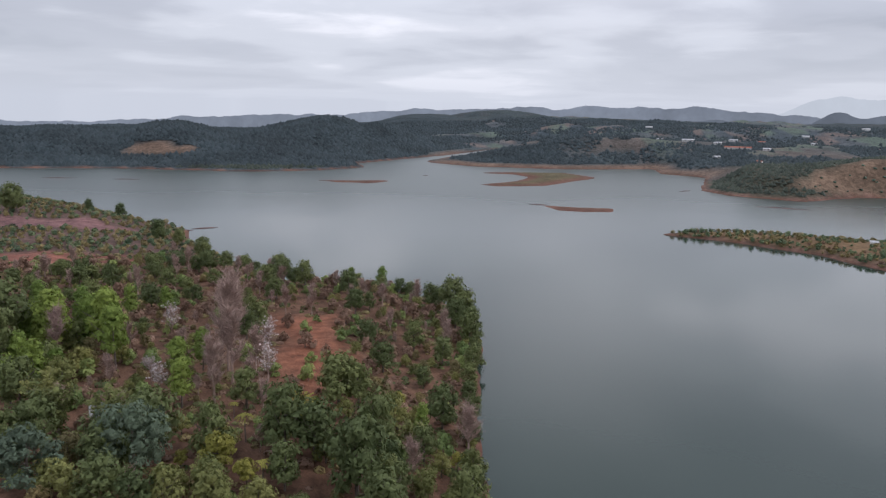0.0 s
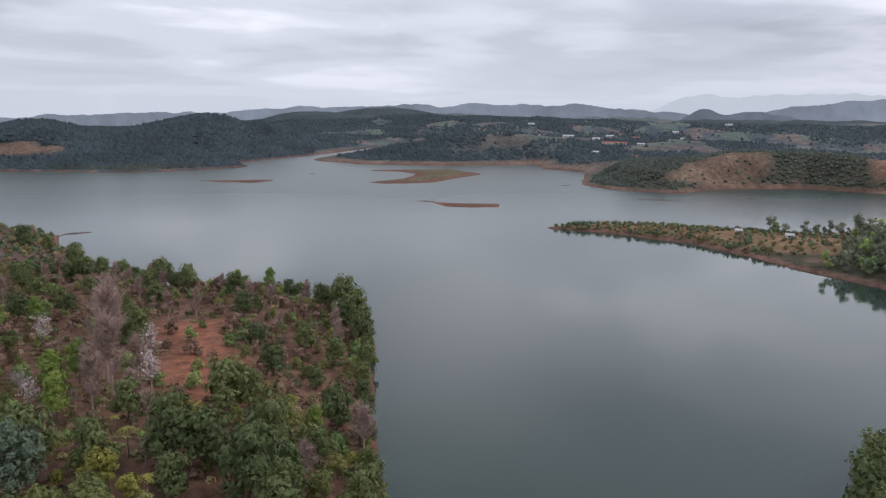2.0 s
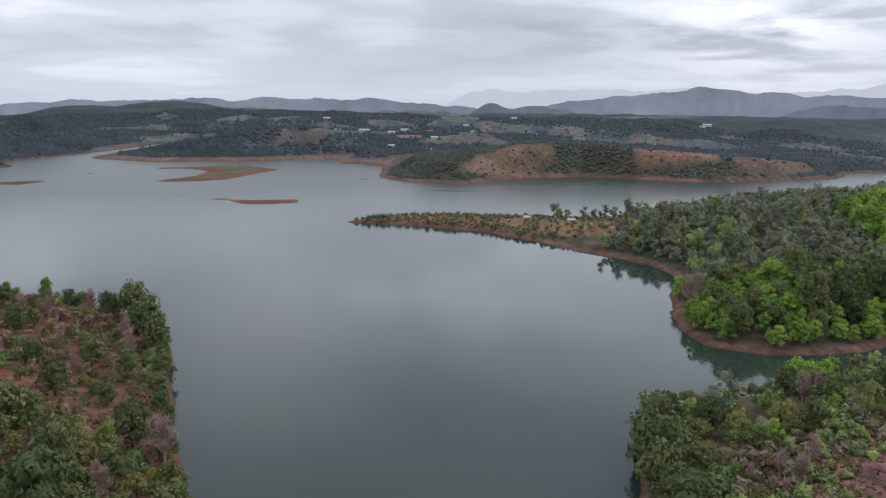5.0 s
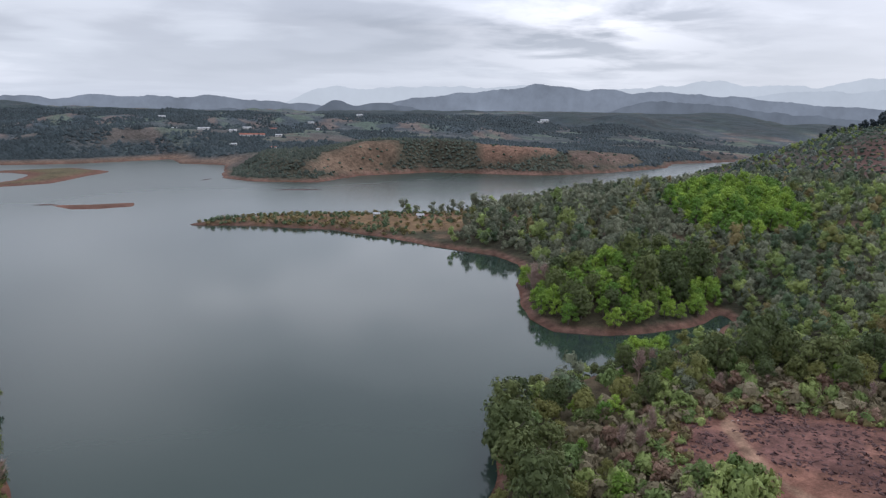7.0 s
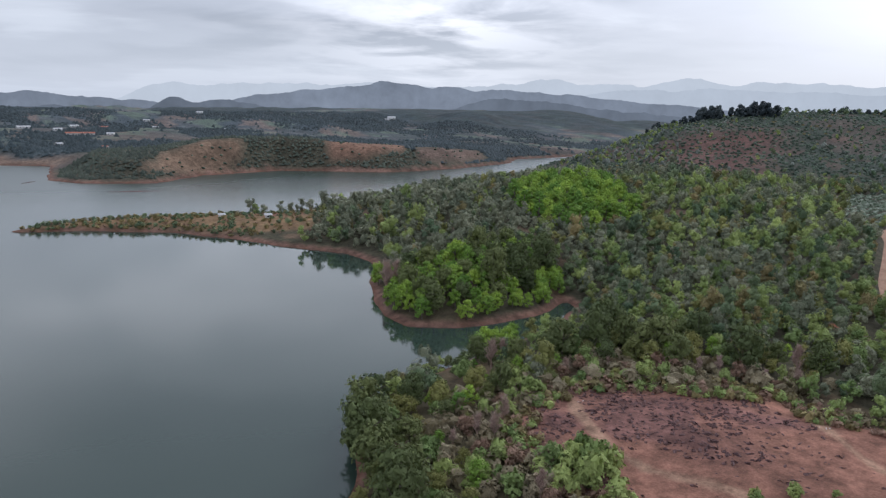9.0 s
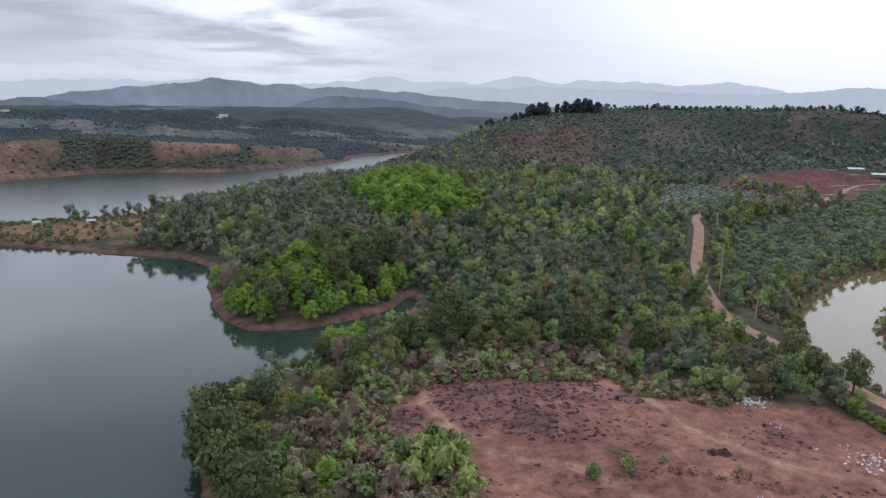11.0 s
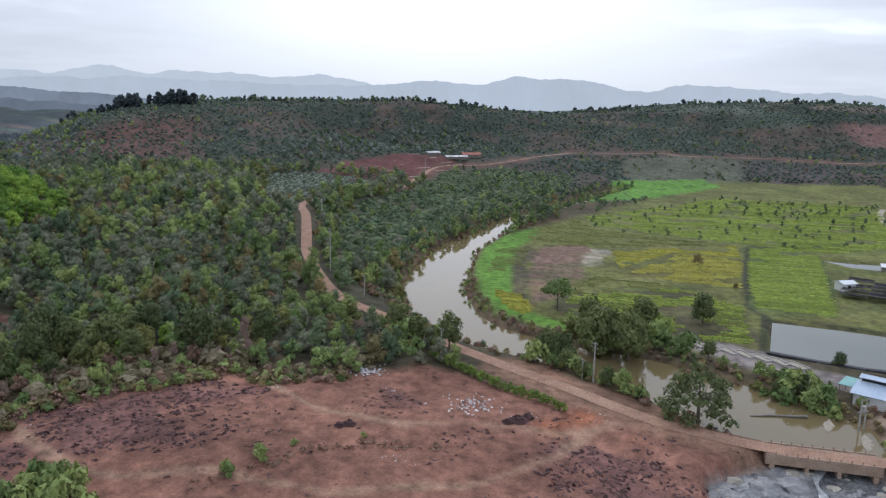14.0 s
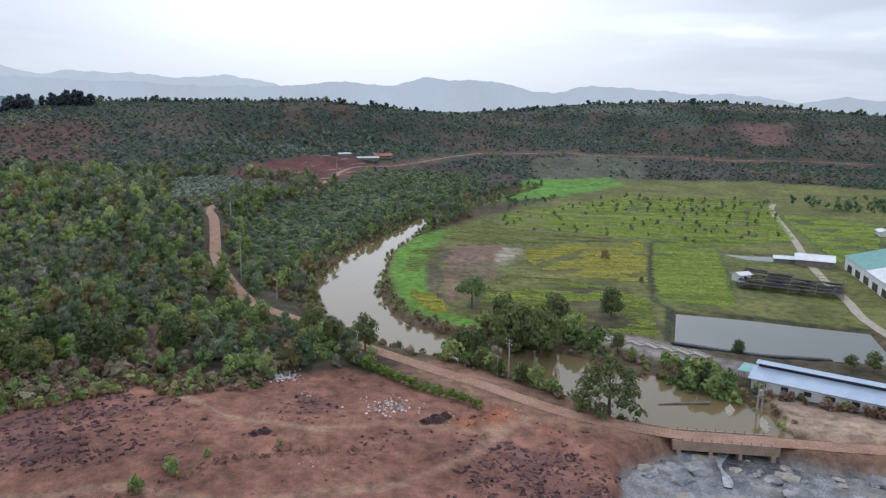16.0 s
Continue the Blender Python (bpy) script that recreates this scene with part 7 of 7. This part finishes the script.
tagged(ob, "broken white water running out under the bridge", "white water", kind="structure")
pool = [(124, -52), (120, -67), (112, -94), (62, -99), (62, -36), (108, -33), (119, -49)]
flat_water("river_water", pool, 1.72, RAPID_WATER, "shallow grey water breaking over rocks below the bridge")
log = thing("driftwood_log", pose(139, -53.7, 2.02, 0, 0, -88), "long grey driftwood log lying in the river", "log")
mesh_object("log_stem", *tube([(0, 0, 0.0), (3.5, 0.3, 0.12), (7, 0.1, 0.1), (10.6, -0.3, 0.25)], [0.12, 0.2, 0.24, 0.3], 7), GREY_WOOD, log)
mesh_object("log_branch", *tube([(7.5, 0.1, 0.15), (8.3, 0.9, 0.5), (8.8, 1.5, 0.9)], [0.12, 0.08, 0.03], 5), GREY_WOOD, log)

# hedge along the road
x = np.concatenate([np.linspace(a[0], b[0], 26) for a, b in (((158, 5), (147, -4)), ((147, -4), (132, -20)))])
y = np.concatenate([np.linspace(a[1], b[1], 26) for a, b in (((158, 5), (147, -4)), ((147, -4), (132, -20)))])
x, y = x - 2.2, y + 2.6
stuff("roadside_hedge", SMALLTREE, np.c_[x, y, surface(x, y) - 0.1, RNG.uniform(0.35, 0.55, len(x)), RNG.integers(0, 4, len(x))], LEAF_BRIGHT, "clipped bright green hedge along the dirt road", "hedge", RNG)

# ---- clearing: cut brush, litter, dry edges ----
def debris_shape(seed, pieces=5, spread=0.4):
    """A flat clod of cut brush with a few loose twigs round it."""
    rng = np.random.default_rng(seed)
    c = np.c_[rng.normal(0, spread, (pieces, 2)), rng.uniform(0.04, 0.24, pieces)]
    twigs = leaf_quads(rng, c, np.tile((0, 0, 1.0), (pieces, 1)), 0.2, 0.2, 1.1)
    v, f = low_dome(seed + 900, 0.5, 0.32, 0.12)
    return joined([twigs, (v * (rng.uniform(0.8, 1.5), rng.uniform(0.5, 0.8), 1), f)])


DEBRIS = [debris_shape(i) for i in range(6)]
for poly, keep in zip(BURNT, (1.0, 1.0, 0.95, 0.8)):
    x, y = scatter(RNG, (60, -45, 145, 80), 0.9, lambda x, y: (near_polygon(x, y, poly) + 4 * waves(x, y, 9, 30) > 0) * keep * (0.30 + 0.6 * smooth(waves(x * 3.5, y * 6, 9, 60), -0.35, 0.4)) * np.where(np.minimum(near_line(x, y, PATHS[0])[0], near_line(x, y, PATHS[1])[0]) < 1.3, 0.05, 1))
    stuff("cut_brush", DEBRIS, place(x, y, 0.35, 1.15, 6), BRUSH, "charred cut brush strewn over the clearing", "brush", RNG)
x, y = scatter(RNG, (60, -45, 150, 80), 1.15, lambda x, y: (near_polygon(x, y, CLEARING) > 0) * (0.03 + 0.5 * smooth(waves(x * 2, y * 3.4, 9, 80), 0.0, 0.5)) * np.where(np.minimum(near_line(x, y, PATHS[0])[0], near_line(x, y, PATHS[1])[0]) < 1.3, 0.05, 1))
stuff("cut_brush", DEBRIS, place(x, y, 0.25, 0.95, 6), BRUSH, "thin scatter of dead twigs and clods over red soil", "brush", RNG)
x, y = scatter(RNG, (60, -45, 155, 85), 1.5, lambda x, y: (np.abs(near_polygon(x, y, CLEARING) - 0.5) < 3.5) * off_road(x, y, 3.5) * 0.7 * (x > 75) * (y > 24))
p = place(x, y, 0.5, 1.1, 4)
stuff("clearing_edge_scrub", BUSH, p[::3], LEAF_OLIVE, "olive scrub fringing the clearing", "scrub", RNG)
stuff("clearing_edge_scrub", BUSH, p[1::3], LEAF_DRY, "dry grass and withered scrub fringing the clearing", "scrub", RNG)
stuff("clearing_edge_scrub", BUSH, p[2::3], LEAF_MID, "green scrub fringing the clearing", "scrub", RNG)
x, y = scatter(RNG, (90, 0, 125, 42), 1.1, lambda x, y: (near_line(x, y, [(113, 6), (112, 16), (108, 24), (100, 32), (95, 38)])[0] < 1.5) * 0.6)
stuff("dry_grass_tufts", TUFT, place(x, y, 0.6, 1.1, 3), LEAF_DRY, "strip of olive grass across the bare ground", "grass", RNG)


# a belt of withered shrubs between the clearing and the woods
x, y = scatter(RNG, (70, 20, 170, 100), 2.4, lambda x, y: (np.abs(near_polygon(x, y, CLEARING) + 7) < 6.5) * off_road(x, y, 4) * (lake_gap(x, y) > 1.5) * np.where(waves(x, y, 9, 60) > -0.1, 0.6, 0.15) * (y > 14))
stuff("withered_shrubs", BUSH, place(x, y, 0.7, 1.7, 4), LEAF_TAN, "withered tan shrubs along the edge of the woods", "scrub", RNG)


def litter_patch(x, y, spread, count):
    rng = np.random.default_rng(int(x * 7 + y))
    px, py = rng.normal(x, spread, count), rng.normal(y, spread, count)
    c = np.c_[px, py, surface(px, py) + 0.08]
    v, f = leaf_quads(rng, c, np.tile((0, 0, 1.0), (count, 1)), 0.32 if count > 100 else 0.22, 0.3, 0.8)
    return tagged(mesh_object("litter", v, f, LITTER), "scattered white rubbish on red soil", "litter", kind="stuff")


for x, y, s, c in ((145, 21, 1.8, 170), (131, -1, 2.4, 120), (136, 15, 1.0, 14), (125, -9, 1.2, 26), (139, 30, 0.6, 8), (132, 36, 0.5, 6), (108, 10, 1.6, 14), (128, -22, 2.0, 18), (112, 71, 0.4, 3)):
    litter_patch(x, y, s, c)


def brush_heap(x, y, size):
    rng = np.random.default_rng(int(x * 3 + y * 5) % 1000)
    n = 130
    r = np.sqrt(rng.uniform(0, 1, n)) * size
    a = rng.uniform(0, 6.283, n)
    h = (1 - (r / size) ** 2) * size * 0.6
    c = np.c_[r * np.cos(a), r * np.sin(a), h * rng.uniform(0.5, 1.1, n)]
    v, f = leaf_quads(rng, c, np.c_[c[:, :2] * 0.6, np.ones(n)], 0.32, 0.2, 0.9)
    v2 = ICO * (size * 0.75, size * 0.75, size * 0.5)
    v, f = joined([(v, f), (v2, ICO_F)])
    ob = mesh_object("brush_mound", v, f, BRUSH)
    ob.location = (x, y, height_at(x, y))
    return tagged(ob, "heap of dark dead brush on the clearing", "brush heap", "brush heaps")


for x, y, s in ((124.5, -8.5, 1.7), (126.0, -10.2, 1.2), (123.6, -6.6, 0.9), (118, 20, 1.1), (117.3, 21.4, 0.8), (142, 25, 1.4)):
    brush_heap(x, y, s)

# ---- far houses ----
HOUSES = [(296, 812, 20, 46, 9, 4.5, 6.5, 0), (332, 800, 35, 12, 8, 3.5, 5, 1), (300, 855, 10, 14, 8, 3.5, 5, 1), (262, 742, -10, 10, 7, 3, 4.5, 1), (285, 700, 40, 9, 6, 3, 4.2, 0), (270, 872, 5, 22, 8, 3.5, 5, 1),
          (370, 905, 20, 12, 8, 3.5, 5, 0), (345, 930, 0, 16, 8, 3.5, 5, 1), (248, 905, 15, 12, 7, 3.5, 5, 1), (420, 880, 25, 10, 7, 3.2, 4.6, 1), (520, 1120, 30, 16, 9, 4, 6, 1), (930, 1030, 35, 24, 12, 6, 9, 1), (905, 1010, 35, 14, 9, 4, 6, 1),
          (640, 1180, 10, 18, 9, 4, 6, 1), (300, 1150, 0, 16, 9, 4, 6, 1), (220, 1010, 10, 16, 9, 4, 6, 1), (460, 1010, 10, 12, 8, 3.5, 5, 1), (560, 960, 20, 12, 8, 3.5, 5, 1)]
for x, y, a, ln, wd, ev, rg, pale in HOUSES:
    ln, wd, ev, rg = (v * 0.58 for v in (ln, wd, ev, rg))
    house("village_house", x, y, -a, ln, wd, ev, rg, GREY_SHEET if pale else RED_TILE, "whitewashed village house with a pale sheet roof" if pale else "whitewashed village house with a red tile roof", "house", 6 if ln > 30 else 2, group="village houses", ribs=3.0)
house("farmhouse", 578, 10, -70, 14, 7, 2.4, 3.8, RED_TILE, "low timber farmhouse with a rusty roof beside the red field", "house", 2, GREY_WOOD)
house("timber_shed", 560, 22, -72, 16, 5, 2.0, 2.8, GREY_SHEET, "long low timber shed with a dull sheet roof", "shed", 0, GREY_WOOD)
house("timber_shed", 566, 36, -60, 10, 5, 2.4, 3.2, GREY_SHEET, "low grey shed beside the red field", "shed", 0, GREY_WOOD)
house("grave_shrine", -55, 113, 20, 1.2, 1.2, 1.3, 3.6, GREY_SHEET, "small white peaked shrine among the trees", "shrine", 0, ribs=0.6)
house("field_hut", 199, 306, -30, 2.8, 2.2, 1.7, 2.3, GREY_SHEET, "small pale hut on the low point", "hut", 1)
house("field_hut", 184, 322, -20, 2.6, 2.2, 1.7, 2.2, GREY_SHEET, "tiny white shelter on the low point", "hut", 0)
house("field_hut", 330, -232, -20, 8, 5, 2.2, 3.0, WHITE_SHEET, "white sheeted shelter in the meadow", "hut", 0)

# pale strips and boards lying over the red field
for i in range(16):
    u, v = (i % 4) / 3.0, (i // 4) / 3.0
    bx = (1 - v) * (462 + 88 * u) + v * (446 + 92 * u) + RNG.uniform(-5, 5)
    by = (1 - v) * (88 - 44 * u) + v * (53 - 34 * u) + RNG.uniform(-3, 3)
    board = thing("drying_sheet", pose(bx, by, height_at(bx, by) + 0.1, 0, 0, -35 + RNG.uniform(-12, 12)), "long pale drying sheet spread over red soil", "sheet", "drying sheets")
    box_part("sheet_cloth", 0, 0, -0.1, RNG.uniform(7, 16), 1.6, 0.12, MUD, board, bevel=0.05)


# low mud bars and drifting brushwood on the lake
def mud_bar(x, y, length, width, turn, mat, label, z=0.0):
    bm = bmesh.new()
    n = 14
    rng = np.random.default_rng(int(abs(x * 5 + y)))
    top = [bm.verts.new((length * (i / n - 0.5), 0, 0.28 * math.sin(math.pi * i / n) + 0.05 + rng.uniform(0, 0.12))) for i in range(n + 1)]
    sides = [[bm.verts.new((length * (i / n - 0.5), s * width * 0.5 * math.sin(math.pi * (i + 0.3) / (n + 0.6)) * rng.uniform(0.6, 1.2), -0.3)) for i in range(n + 1)] for s in (-1, 1)]
    for i in range(n):
        bm.faces.new((sides[0][i], sides[0][i + 1], top[i + 1], top[i]))
        bm.faces.new((top[i], top[i + 1], sides[1][i + 1], sides[1][i]))
    ob = part("mud_bar", bm, mat, shade=True)
    ob.matrix_world = pose(x, y, z, 0, 0, turn)
    return tagged(ob, label, "mud bar", "mud bars")


for x, y, ln, wd, a in ((-285, 560, 26, 5, 8), (-235, 560, 20, 4, 5), (210, 468, 32, 3, -25), (-16, 636, 5, 2, 0), (176, 555, 14, 3, 35), (-112, 352, 12, 2.5, 30), (58, 462, 12, 3, -15), (-120, 345, 9, 2, 10)):
    mud_bar(x, y, ln, wd, a, BRUSH, "low dark mud bar with drifted brushwood on the lake")

mud_bar(136, -67, 7, 2.8, -25, MUD, "low pale mud bar beside the river bank", 2.0)
mud_bar(129, -70.5, 8, 3.2, -20, MUD, "low pale mud bar beside the river bank", 2.0)
